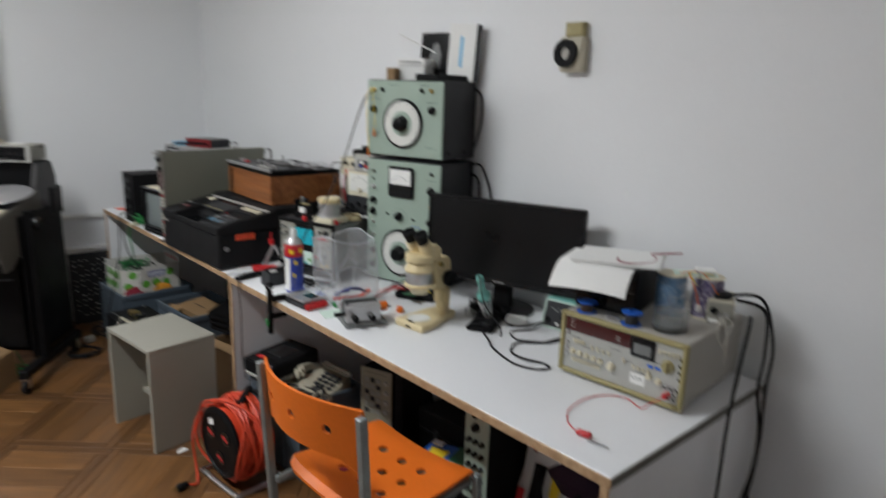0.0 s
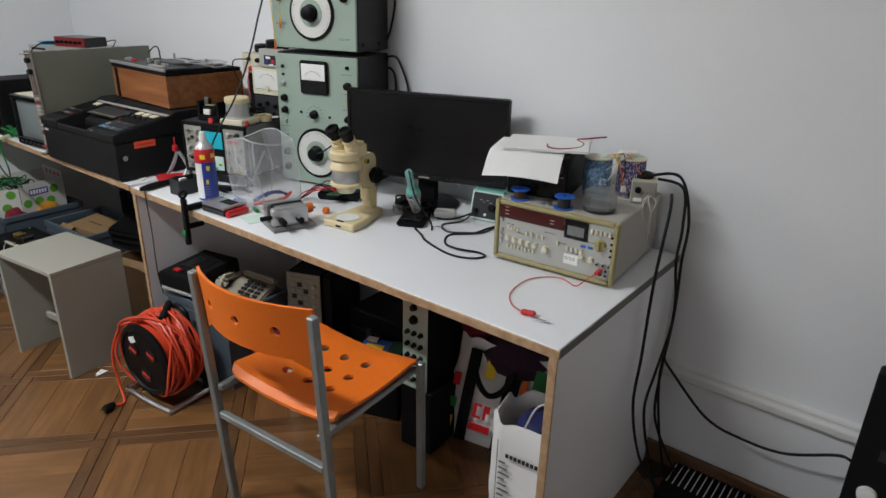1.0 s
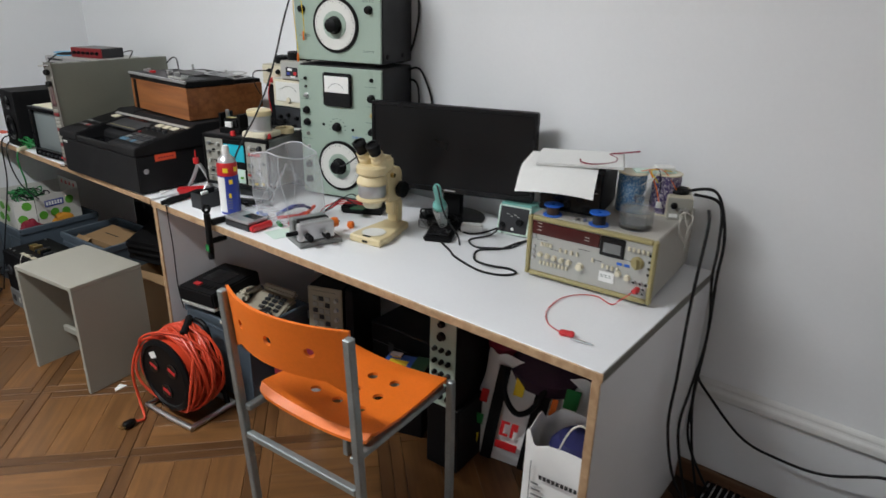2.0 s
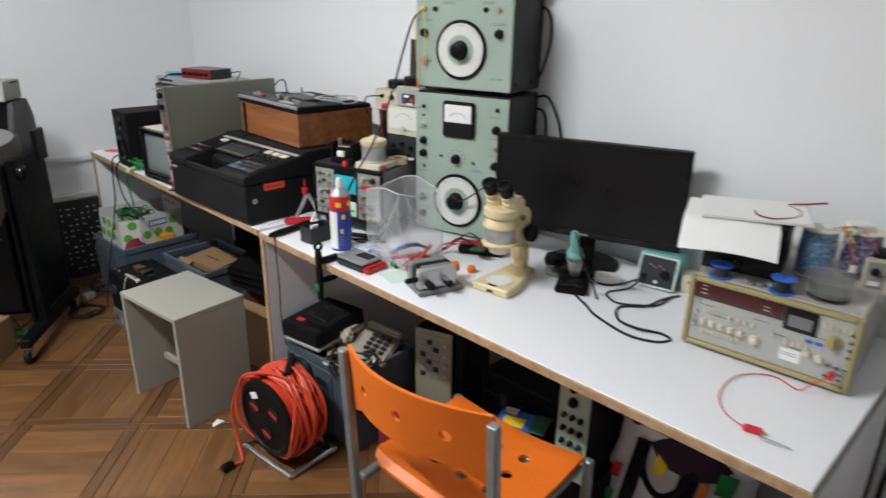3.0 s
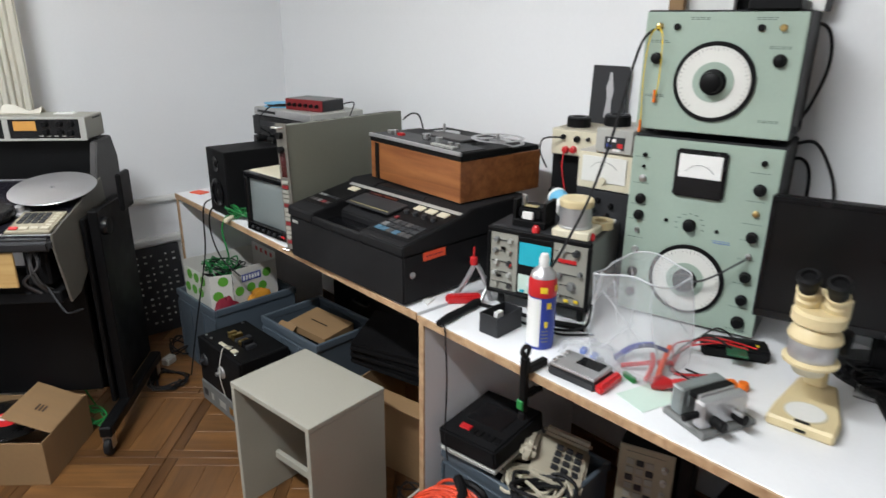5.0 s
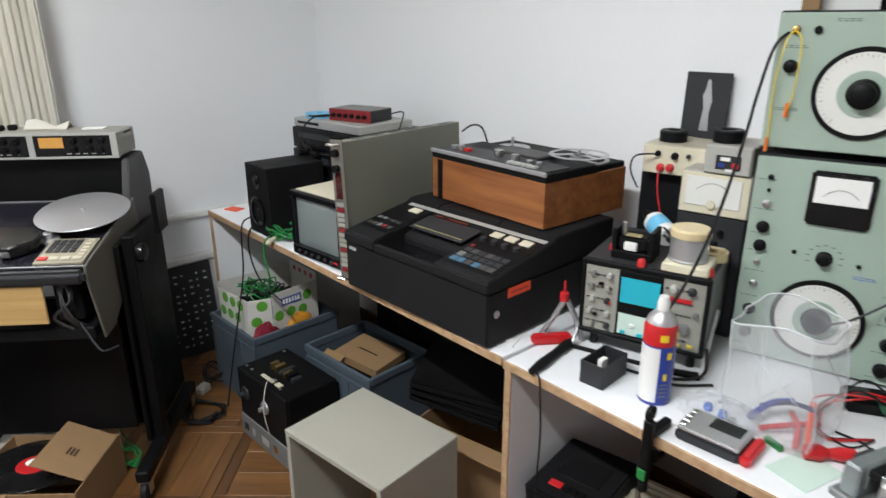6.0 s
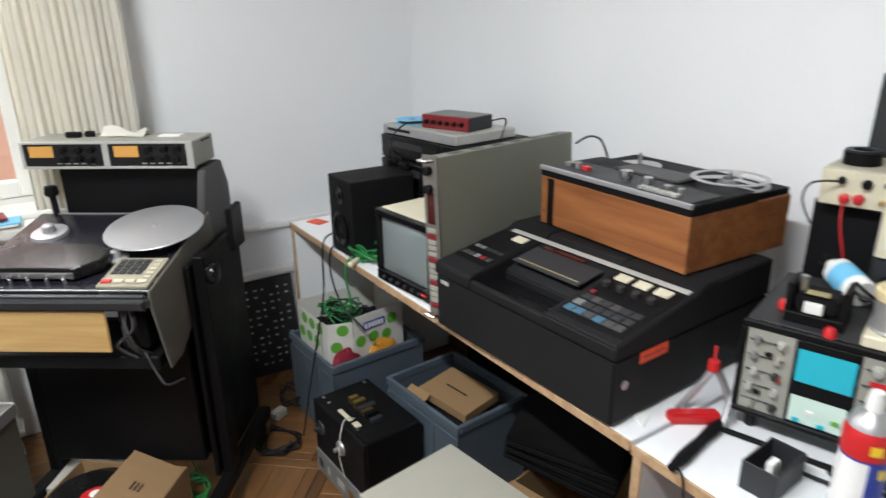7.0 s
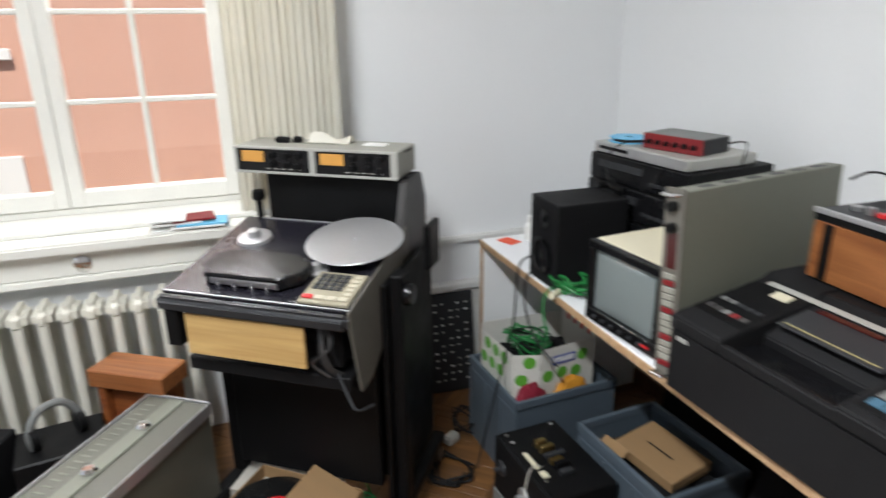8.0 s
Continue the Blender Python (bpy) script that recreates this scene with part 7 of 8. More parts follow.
part("foil", bx(0.02, 0.07, 0.085, 0.115, 0.2505, 0.262, 0.004), "chrome", kit)
rk = thing("patch_panel", pose(1.335, 1.168, 0.0, 0, 0, -87), "sage green panel with rows of knobs on a black box", "test instrument")
part("case", bx(0.002, 0.094, 0.006, 0.25, 0.240, 0.565, 0.002), "black", rk)
part("front", bx(0, 0.096, 0, 0.0058, 0.2405, 0.565, 0.001), "sage", rk)
for zz, r in ((0.535, 0.012), (0.492, 0.015)):
    knob(rk, 0.046, zz, r, 0.014, "black")
for i in range(3):
    for j in range(5):
        knob(rk, 0.022 + 0.026 * i, 0.445 - 0.042 * j, 0.0085, 0.013, "black" if (i + j) % 4 else "dark_grey")

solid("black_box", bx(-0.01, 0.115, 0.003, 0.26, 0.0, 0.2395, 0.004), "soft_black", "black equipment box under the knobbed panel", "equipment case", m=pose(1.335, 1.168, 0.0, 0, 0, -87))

# ---- bags below the bench ----
def tote(m, w, d, h, label, mat, bulge, seed, lean=0.0):
    t = thing("shopping_bag", m, label, "shopping bag", "shopping bags")

    def at(u, v):
        a = 2 * math.pi * u
        c, s = math.cos(a), math.sin(a)
        e = 0.45
        x = math.copysign(abs(c) ** e, c) * w / 2
        y = math.copysign(abs(s) ** e, s) * d / 2
        k = 1 + bulge * math.sin(math.pi * min(v, 0.8)) + 0.05 * noise.noise(Vector((2 * c + seed, 2 * s, 4 * v)))
        slump = 0.04 * noise.noise(Vector((2 * c, 2 * s + seed, 1.0))) * v
        return (x * k + lean * h * v, y * k, 0.002 + h * v + slump)
    part("bag", sheet(64, 16, at, 0.002), mat, t)
    return t


b1 = tote(pose(1.60, 0.945, 0, 0, 0, -80), 0.37, 0.20, 0.40, "printed white and black shopping bag stuffed with dark cloth", "paper", 0.06, 1.7, 0.15)
part("stuffing", lathe([(0, 0.0), (0.13, 0.0), (0.15, 0.05), (0.11, 0.10), (0.04, 0.13), (0, 0.135)], (0.07, 0.0, 0.32), "z", 20), "violet_black", b1)
part("red_cloth", lathe([(0, 0.0), (0.05, 0.0), (0.06, 0.05), (0.03, 0.09), (0, 0.095)], (-0.09, -0.02, 0.36), "z", 14), "dark_red", b1)


def on_front(f0, f1, z0, z1, y=-0.117):
    return sheet(6, 6, lambda u, v: (f0 + (f1 - f0) * u + 0.15 * (z0 + (z1 - z0) * v), y - 0.008 * math.sin(math.pi * min(0.8, (z0 + (z1 - z0) * v) / 0.4)), z0 + (z1 - z0) * v), 0.002)


part("black_strap", on_front(-0.125, -0.085, 0.01, 0.385), "black", b1)
part("black_strap", on_front(0.01, 0.060, 0.01, 0.385), "black", b1)
part("handle", sweep([(-0.045, -0.125, 0.37), (-0.035, -0.145, 0.30), (0.01, -0.155, 0.25), (0.06, -0.15, 0.28), (0.095, -0.13, 0.36)], 0.010, 6), "black", b1)
part("red_print", join(on_front(-0.075, -0.062, 0.13, 0.18, -0.1175), on_front(-0.075, -0.045, 0.175, 0.184, -0.1175), on_front(-0.075, -0.045, 0.125, 0.134, -0.1175), on_front(-0.038, -0.028, 0.125, 0.184, -0.1175), on_front(-0.028, -0.015, 0.155, 0.184, -0.1175)), "red", b1)
part("red_band", on_front(-0.082, -0.005, 0.07, 0.10, -0.1172), "red", b1)
part("yellow_print", on_front(-0.06, -0.028, 0.29, 0.36, -0.1176), "yellow", b1)
part("orange_print", on_front(0.065, 0.085, 0.26, 0.32, -0.1176), "orange", b1)
part("green_print", on_front(0.10, 0.145, 0.30, 0.37, -0.1176), "cable_green", b1)
part("yellow_print", on_front(-0.172, -0.145, 0.04, 0.10, -0.1150), "yellow", b1)
part("green_print", on_front(-0.175, -0.14, 0.14, 0.18, -0.1150), "cable_green", b1)
part("red_print", on_front(-0.165, -0.14, 0.23, 0.28, -0.1150), "red", b1)
b2 = tote(pose(1.338, 0.655, 0, 0, 0, -84), 0.235, 0.17, 0.350, "white paper carrier bag with black print, dark blue cloth inside", "paper", 0.03, 4.2)
part("stuffing", lathe([(0, 0.0), (0.07, 0.0), (0.085, 0.04), (0.06, 0.07), (0, 0.08)], (0.02, 0.0, 0.285), "z", 20), "navy", b2)
part("printed_word", join(*[bx(-0.055 + 0.0125 * k, -0.046 + 0.0125 * k, -0.0975, -0.0955, 0.252, 0.264, 0) for k in range(9)]), "ink", b2)
part("printed_lines", join(*[bx(-0.075, -0.075 + 0.02 + 0.008 * (k % 3), -0.0965, -0.0945, 0.228 - 0.019 * k, 0.233 - 0.019 * k, 0) for k in range(10)]), "grey", b2)
part("printed_rule", bx(-0.082, -0.080, -0.0965, -0.0945, 0.02, 0.30, 0), "grey", b2)
part("cord_handle", sweep([(-0.01, -0.085, 0.36), (0.02, -0.095, 0.44), (0.05, -0.09, 0.46), (0.085, -0.07, 0.41), (0.085, -0.05, 0.34)], 0.0025, 6), "dust", b2)
solid("white_tube", sweep([(1.33, 0.70, 0.60), (1.30, 0.518, 0.585)], 0.009, 10, smooth=False), "white", "thin white tube stuck behind the bag", "tube")

# ---- cable reel ----
reel = thing("cable_reel", pose(0.975, 2.045, 0, 0, 0, -84), "black cable reel wound with orange-red extension cable", "cable reel")
hub = part("socket_plate", lathe([(0, 0), (0.134, 0), (0.138, 0.004), (0.138, 0.012), (0.120, 0.018), (0.116, 0.012), (0, 0.012)], (0, -0.055, 0.178), "-y", 40), "black", reel)
for a in (35, 155, 275):
    x, z_ = 0.060 * math.cos(math.radians(a)), 0.178 + 0.060 * math.sin(math.radians(a))
    s = part("socket", cy(0.028, 0.004, (x, -0.0672, z_), "-y", 24), "gloss_black", hub)
    part("red_cover", moved(bx(-0.020, 0.020, -0.0725, -0.0715, -0.007, 0.007, 0.0004), pose(x, 0, z_, 0, 20, 0)), "red", s)
part("label", moved(bx(-0.018, 0.018, -0.0692, -0.0672, -0.012, 0.012, 0.0004), pose(-0.055, 0, 0.245, 0, -25, 0)), "paper", hub)
part("rear_flange", lathe([(0, 0), (0.138, 0), (0.138, 0.010), (0, 0.010)], (0, 0.075, 0.178), "-y", 40), "black", reel)
coils = []
rn = random.Random(6)
for k in range(24):
    q = 0.132 + 0.030 * rn.random()
    y0 = -0.045 + 0.105 * rn.random()
    ph_ = rn.random() * 6
    tilt = rn.uniform(-0.035, 0.035)
    coils.append(sweep([(q * math.cos(a + ph_) * 1.0, y0 + tilt * math.sin(2 * a + ph_) + tilt * math.cos(a), 0.178 + q * math.sin(a + ph_) * (1.0 if math.sin(a + ph_) > -0.6 else 0.98)) for a in [i * math.pi / 8 for i in range(16)]], 0.0048, 6, 3, closed=True))
for turn in coils:
    part("cable_turn", turn, "cable_red", reel)
part("drum", lathe([(0, 0), (0.127, 0), (0.127, 0.118), (0, 0.118)], (0, 0.064, 0.178), "-y", 28), "cable_red", reel)
part("frame", sweep([(-0.11, -0.075, 0.011), (0.11, -0.075, 0.011), (0.125, -0.055, 0.011), (0.125, 0.10, 0.011), (0.11, 0.115, 0.011), (-0.11, 0.115, 0.011), (-0.125, 0.10, 0.011), (-0.125, -0.055, 0.011)], 0.0105, 10, 3, closed=True), "steel", reel, "bent steel tube stand")
for y in (0.094,):
    part("upright", sweep([(-0.118, y, 0.02), (-0.06, y, 0.25), (-0.035, y, 0.322), (0.035, y, 0.322), (0.06, y, 0.25), (0.118, y, 0.02)], 0.010, 8, 3), "black", reel)
part("grip", sweep([(-0.05, 0.094, 0.325), (0.0, 0.05, 0.335), (0.04, 0.0, 0.325)], 0.014, 10, 4), "soft_black", reel)
part("loose_cable", sweep([(-0.06, -0.03, 0.30), (-0.13, -0.06, 0.27), (-0.172, -0.085, 0.15), (-0.15, -0.09, 0.03), (-0.09, -0.115, 0.006), (-0.065, -0.135, 0.006), (-0.072, -0.165, 0.012)], 0.0048, 8, 8), "cable_red", reel)
part("plug", lathe([(0, 0), (0.009, 0), (0.014, 0.012), (0.015, 0.035), (0.012, 0.042), (0, 0.043)], (-0.072, -0.163, 0.0155), "-y", 14), "black", reel)
for x in (-0.080, -0.064):
    part("pin", cy(0.0025, 0.016, (x, -0.206, 0.0155), "-y", 8), "brass", reel)

# ---- below the second bench ----
crate(pose(0.985, 3.895, 0, 0, 0, -87), 0.365, 0.40, 0.34, "crate", "grey-blue storage crate with a gift bag and cloth in it")
gbag = thing("gift_bag", pose(0, 0, 0.17), "open white gift bag printed with green dots, leads spilling out", "gift bag")
BAG = [(1.04, 3.635), (1.13, 3.605), (1.355, 3.632), (1.350, 3.855), (1.02, 3.865)]
rn = random.Random(14)
for k, (p, q) in enumerate(zip(BAG, BAG[1:] + BAG[:1])):
    run = Vector((q[0] - p[0], q[1] - p[1], 0))
    side = pose(p[0], p[1], 0, 0, 0, math.degrees(math.atan2(run.y, run.x)))
    high = (0.285, 0.30, 0.33, 0.31, 0.285)[k]
    w = run.length
    wall = part("bag_wall", moved(bx(0.0015, w - 0.0015, 0, 0.0025, 0.0, high, 0.0008), side), "gift_paper", gbag)
    for a in range(max(2, int(w / 0.058))):
        for b in range(2):
            x = 0.030 + a * 0.058 + (0.026 if b else 0.0)
            if x < w - 0.024 and not (k == 1 and 0.04 < x < 0.15 and b):
                part("green_dot", moved(cy(0.022, 0.0008, (x, -0.0002, 0.195 + 0.058 * b + rn.uniform(-0.006, 0.006)), "-y", 20, ease=0.0002), side), "green", wall)
    if k == 1:
        part("blue_print", moved(bx(0.045, 0.140, -0.0020, -0.0010, 0.235, 0.268, 0), side), "blue", wall)
        part("white_print", moved(join(*[bx(0.050 + 0.0145 * c, 0.060 + 0.0145 * c, -0.0028, -0.0021, 0.241, 0.262, 0) for c in range(6)]), side), "paper", wall)
    if k == 2:
        for c in range(4):
            part("red_mark", moved(bx(0.03 + 0.045 * c, 0.05 + 0.045 * c, 0.0026, 0.0034, 0.295, 0.315, 0), side), "red", wall)
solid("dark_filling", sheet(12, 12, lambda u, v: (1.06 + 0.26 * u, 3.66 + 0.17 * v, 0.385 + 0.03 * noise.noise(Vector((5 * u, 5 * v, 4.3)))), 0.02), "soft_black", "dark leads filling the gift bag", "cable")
for k, (cx, cyy, sx, sy, mt, lb) in enumerate(((1.085, 3.588, 0.055, 0.020, "dark_red", "dark red cloth"), (1.240, 3.588, 0.065, 0.018, "yellow_cloth", "orange yellow cloth"))):
    def heap(u, v, cx=cx, cyy=cyy, sx=sx, sy=sy, k=k):
        a = 2 * math.pi * u
        r = math.sin(0.5 * math.pi * v)
        n = 1 + 0.3 * noise.noise(Vector((2 * math.cos(a) + k, 2 * math.sin(a), 3 * v)))
        return (cx + sx * r * n * math.cos(a), cyy + sy * r * n * math.sin(a), 0.25 + 0.135 * math.cos(0.5 * math.pi * v) ** 0.6 * (0.85 + 0.3 * (n - 1)))
    solid("folded_cloth", sheet(28, 10, heap, 0.004), mt, lb + " lying in the crate", "cloth", "cloths")
tangle("green_cable", (1.14, 3.74, 0.42), (0.08, 0.09), 6, 0.0033, "cable_green", "green cable spilling from the gift bag", "cable", 44, 0.07)
tangle("black_leads", (1.16, 3.72, 0.43), (0.09, 0.07), 3, 0.003, "rubber", "dark leads over the gift bag", "cable", 45, 0.05)

crate(pose(1.135, 3.375, 0, 0, 0, -86), 0.39, 0.30, 0.34, "crate", "grey-blue storage crate holding a cardboard box")
cb = thing("cardboard_box", pose(1.20, 3.27, 0.298, 3, 4, -78), "flat brown cardboard box in the crate", "cardboard box")
part("box", bx(0, 0.215, 0, 0.165, 0.0, 0.032, 0.001), "card", cb)
part("slot", bx(0.06, 0.15, 0.075, 0.081, 0.0322, 0.0328, 0), "black", cb)
part("flap", moved(bx(-0.03, 0.06, -0.05, 0.0, 0, 0.002, 0), pose(0, -0.001, 0.031, 25, 0, 0)), "card", cb)
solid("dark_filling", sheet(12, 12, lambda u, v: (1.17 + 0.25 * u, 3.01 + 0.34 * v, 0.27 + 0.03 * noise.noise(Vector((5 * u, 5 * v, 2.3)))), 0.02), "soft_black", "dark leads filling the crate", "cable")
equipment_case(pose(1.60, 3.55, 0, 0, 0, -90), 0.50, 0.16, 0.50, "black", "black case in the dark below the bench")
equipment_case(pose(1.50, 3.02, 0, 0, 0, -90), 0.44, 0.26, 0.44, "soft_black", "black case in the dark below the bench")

bigcard = thing("cardboard_box", pose(1.175, 2.740, 0.0, 0, 0, -78), "large brown cardboard box with open flaps below the bench", "cardboard box")
part("front_wall", bx(0, 0.38, 0, 0.004, 0.0, 0.31, 0.001), "card", bigcard)
part("side_wall", bx(0, 0.004, 0.0042, 0.26, 0.0, 0.31, 0.001), "card", bigcard)
part("side_wall", bx(0.376, 0.38, 0.0042, 0.26, 0.0, 0.31, 0.001), "card", bigcard)
part("back_wall", bx(0, 0.38, 0.2602, 0.264, 0.0, 0.31, 0.001), "card", bigcard)
part("bottom", bx(0.0042, 0.3758, 0.0042, 0.26, 0.0, 0.004, 0), "card", bigcard)
part("flap", moved(bx(0.0, 0.375, -0.085, 0.0, 0, 0.003, 0), pose(0, 0.0, 0.311, -8, 0, 0)), "card", bigcard)
for k in range(3):
    lp = thing("laptop", pose(1.195 - 0.010 * k, 2.810 - 0.015 * k, 0.335 + 0.034 * k, 7, 7, -66 + 4 * k), "closed black laptop in a pile on a cardboard box", "laptop", "laptops")
    part("base", bx(0, 0.31, 0, 0.235, 0.0, 0.020, 0.004, 2), "soft_black", lp)
    part("lid", bx(0.001, 0.309, 0.001, 0.234, 0.0205, 0.031, 0.004, 2), "black", lp)
    part("hinge", cy(0.006, 0.05, (0.03, 0.236, 0.018), "x", 10), "dark_grey", lp)
solid("white_lead", sweep([(1.10, 2.42, 0.006), (1.18, 2.40, 0.05), (1.25, 2.36, 0.12), (1.28, 2.33, 0.14)], 0.004, 6, 6), "dust", "white lead behind the bench leg", "cable")
tangle("black_leads", (1.16, 2.42, 0.0), (0.05, 0.06), 3, 0.003, "rubber", "black leads on the floor below the bench", "cable", 51, 0.03)

amp = thing("tape_transport", pose(0.905, 3.475, 0, 0, 0, -87), "black equipment chassis with a grey front, lid off", "equipment chassis")
part("chassis", bx(0, 0.335, 0.012, 0.215, 0.0, 0.285, 0.004), "black", amp)
part("upper_front", bx(0.001, 0.334, 0.0, 0.0118, 0.092, 0.284, 0.002), "soft_black", amp)
part("lower_front", bx(0.0, 0.335, -0.004, 0.0118, 0.002, 0.091, 0.002), "grey", amp)
for x in (0.05, 0.19):
    part("spindle", lathe([(0, 0), (0.026, 0), (0.024, 0.006), (0.008, 0.010), (0.008, 0.025), (0, 0.026)], (x, -0.0002, 0.195), "-y", 24), "dark_grey" if x < 0.1 else "alu", amp)
for x, w_ in ((0.02, 0.03), (0.08, 0.02), (0.15, 0.05), (0.23, 0.03)):
    part("badge", bx(x, x + w_, -0.0055, -0.0042, 0.03, 0.06, 0.001), ["dark_grey", "panel_grey", "brass", "paper"][int(x * 13) % 4], amp)
part("label_strip", bx(0.12, 0.20, 0.03, 0.045, 0.2852, 0.288, 0.0005), "ivory", amp)
part("label_strip", bx(0.215, 0.245, 0.03, 0.05, 0.2852, 0.290, 0.0005), "ivory", amp)
for k in range(6):
    rn = random.Random(60 + k)
    part("inner_part", bx(0.10 + 0.028 * k, 0.118 + 0.028 * k, 0.08, 0.10 + rn.uniform(0, 0.05), 0.2852, 0.295 + rn.uniform(0, 0.025), 0.002), rn.choice(["steel", "dark_grey", "brass", "black"]), amp)
for k, (x, y) in enumerate(((0.02, 0.03), (0.255, 0.03), (0.02, 0.19), (0.06, 0.03))):
    part("screw", cy(0.006, 0.003, (x, y, 0.2852), "z", 10), "steel", amp)
part("white_lead", sweep([(0.20, 0.05, 0.292), (0.22, 0.0, 0.31), (0.235, -0.03, 0.22), (0.24, -0.02, 0.12)], 0.0018), "dust", amp)

# dark patch panel leaning on the end wall
mx = thing("mixing_panel", pose(0.905, 4.205, 0.0, -8, 0, -3), "dark grey mixing panel with white marks leaning on the wall", "mixing panel")
part("panel", bx(0, 0.235, 0, 0.03, 0.0, 0.44, 0.004), "dark_grey", mx)
for i in range(6):
    for j in range(12):
        if (i * 5 + j * 3) % 4:
            part("button", bx(0.025 + 0.034 * i, 0.034 + 0.034 * i + (0.006 if i % 2 else 0), -0.003, -0.0002, 0.05 + 0.031 * j, 0.058 + 0.031 * j, 0.0005), "panel_grey" if (i + j) % 5 else "white", mx)
tangle("floor_cable", (0.835, 3.70, 0.0), (0.085, 0.115), 5, 0.0042, "rubber", "black cable coiled on the parquet", "cable", 61, 0.02)
tangle("floor_cable", (0.98, 3.93, 0.0), (0.06, 0.09), 4, 0.0035, "rubber", "black cable heaped on the parquet by the wall", "cable", 62, 0.06)
pls = thing("plug_adapter", pose(0.90, 3.86, 0.0, 0, 0, 30), "clear plastic plug adapter on the floor", "plug")
part("body", bx(-0.03, 0.03, -0.02, 0.02, 0, 0.035, 0.006, 2), "panel_grey", pls)

# ---- studio tape machine on its black trolley ----
TM = pose(-0.003, 3.650, 0, 0, 0, -36)
tm = thing("studio_tape_machine", TM, "studio tape machine on a black trolley, one bare metal turntable", "tape machine")
TILT_D = 11.0
deckm = pose(0, 0, 0.838, TILT_D, 0, 0)


def dk_(name, bm, mat, label="", parent=tm):
    return part(name, moved(bm, deckm), mat, parent, label)


plate = dk_("deck_plate", bx(0.0, 0.545, 0.012, 0.455, -0.012, 0.0, 0.003), "deck_sheen", "dark deck plate")
dk_("front_lip", bx(-0.004, 0.549, -0.025, 0.0115, -0.045, -0.001, 0.012, 3), "dark_grey", "padded dark front edge")
dk_("trim", bx(0.0, 0.545, 0.0118, 0.016, 0.0002, 0.003, 0.0005), "alu", parent=plate)
dk_("back_trim", bx(0.06, 0.545, 0.446, 0.450, 0.0002, 0.004, 0.0005), "alu", parent=plate)
pt = dk_("turntable", lathe([(0, 0), (0.02, 0), (0.022, 0.018), (0.138, 0.020), (0.140, 0.022), (0.138, 0.0245), (0.006, 0.0245), (0.006, 0.032), (0.003, 0.034), (0, 0.034)], (0.445, 0.300, 0.012), "z", 56), "alu", "bare matt metal turntable disc")
hubp = dk_("supply_hub", lathe([(0, 0), (0.052, 0), (0.050, 0.010), (0.020, 0.012), (0.018, 0.030), (0.012, 0.034), (0, 0.034)], (0.110, 0.315, 0.0002), "z", 32), "alu")
hb = dk_("head_cover", prism([(0.085, 0.085), (0.12, 0.055), (0.33, 0.055), (0.385, 0.10), (0.385, 0.155), (0.33, 0.19), (0.13, 0.19), (0.085, 0.15)], 0.036, (0, 0, 0.006), "z", 0.004), "gloss_black", "black head cover")
dk_("head_slot", bx(0.13, 0.33, 0.052, 0.056, 0.012, 0.030, 0.001), "steel", parent=hb)
for x in (0.16, 0.21, 0.26, 0.305):
    dk_("tape_guide", cy(0.006, 0.024, (x, 0.045, 0.0002), "z", 10), "chrome", parent=plate)
dk_("roller", lathe([(0, 0), (0.030, 0), (0.030, 0.006), (0.014, 0.008), (0.014, 0.026), (0, 0.027)], (0.385, 0.175, 0.0002), "z", 24), "alu", parent=plate)
for k, (x, y) in enumerate(((0.19, 0.205), (0.24, 0.205), (0.29, 0.207))):
    dk_("switch", bx(x, x + 0.025, y, y + 0.01, 0.0002, 0.006, 0.001), "black", parent=plate)
kp = dk_("key_panel", bx(0.400, 0.538, 0.022, 0.165, 0.0002, 0.010, 0.002), "drab", "drab cream key panel with a red key")
for i in range(4):
    for j in range(4):
        dk_("key", bx(0.414 + 0.022 * i, 0.432 + 0.022 * i, 0.078 + 0.019 * j, 0.093 + 0.019 * j, 0.0102, 0.014, 0.001), "dark_grey", parent=kp)
for i in range(4):
    dk_("key", bx(0.408 + 0.032 * i, 0.434 + 0.032 * i, 0.034, 0.050, 0.0102, 0.015, 0.001), "red" if i == 0 else "beige", parent=kp)
for j in range(5):
    dk_("key", bx(0.510, 0.528, 0.06 + 0.02 * j, 0.072 + 0.02 * j, 0.0102, 0.013, 0.0005), "beige", parent=kp)
# meter bridge
part("bridge_neck", bx(0.05, 0.535, 0.50, 0.585, 0.80, 1.068, 0.004), "black", tm)
mbx = part("meter_bridge", bx(-0.022, 0.520, 0.452, 0.615, 1.0685, 1.152, 0.004), "taupe", tm, "grey meter housing with two amber meters")
part("bridge_trim", join(bx(-0.024, 0.522, 0.446, 0.4518, 1.068, 1.076, 0.001), bx(-0.024, 0.522, 0.446, 0.4518, 1.145, 1.153, 0.001), bx(-0.024, -0.014, 0.446, 0.4518, 1.0762, 1.1448, 0.001), bx(0.500, 0.522, 0.446, 0.4518, 1.0762, 1.1448, 0.001), bx(0.236, 0.256, 0.446, 0.4518, 1.0762, 1.1448, 0.001)), "panel_grey", mbx)
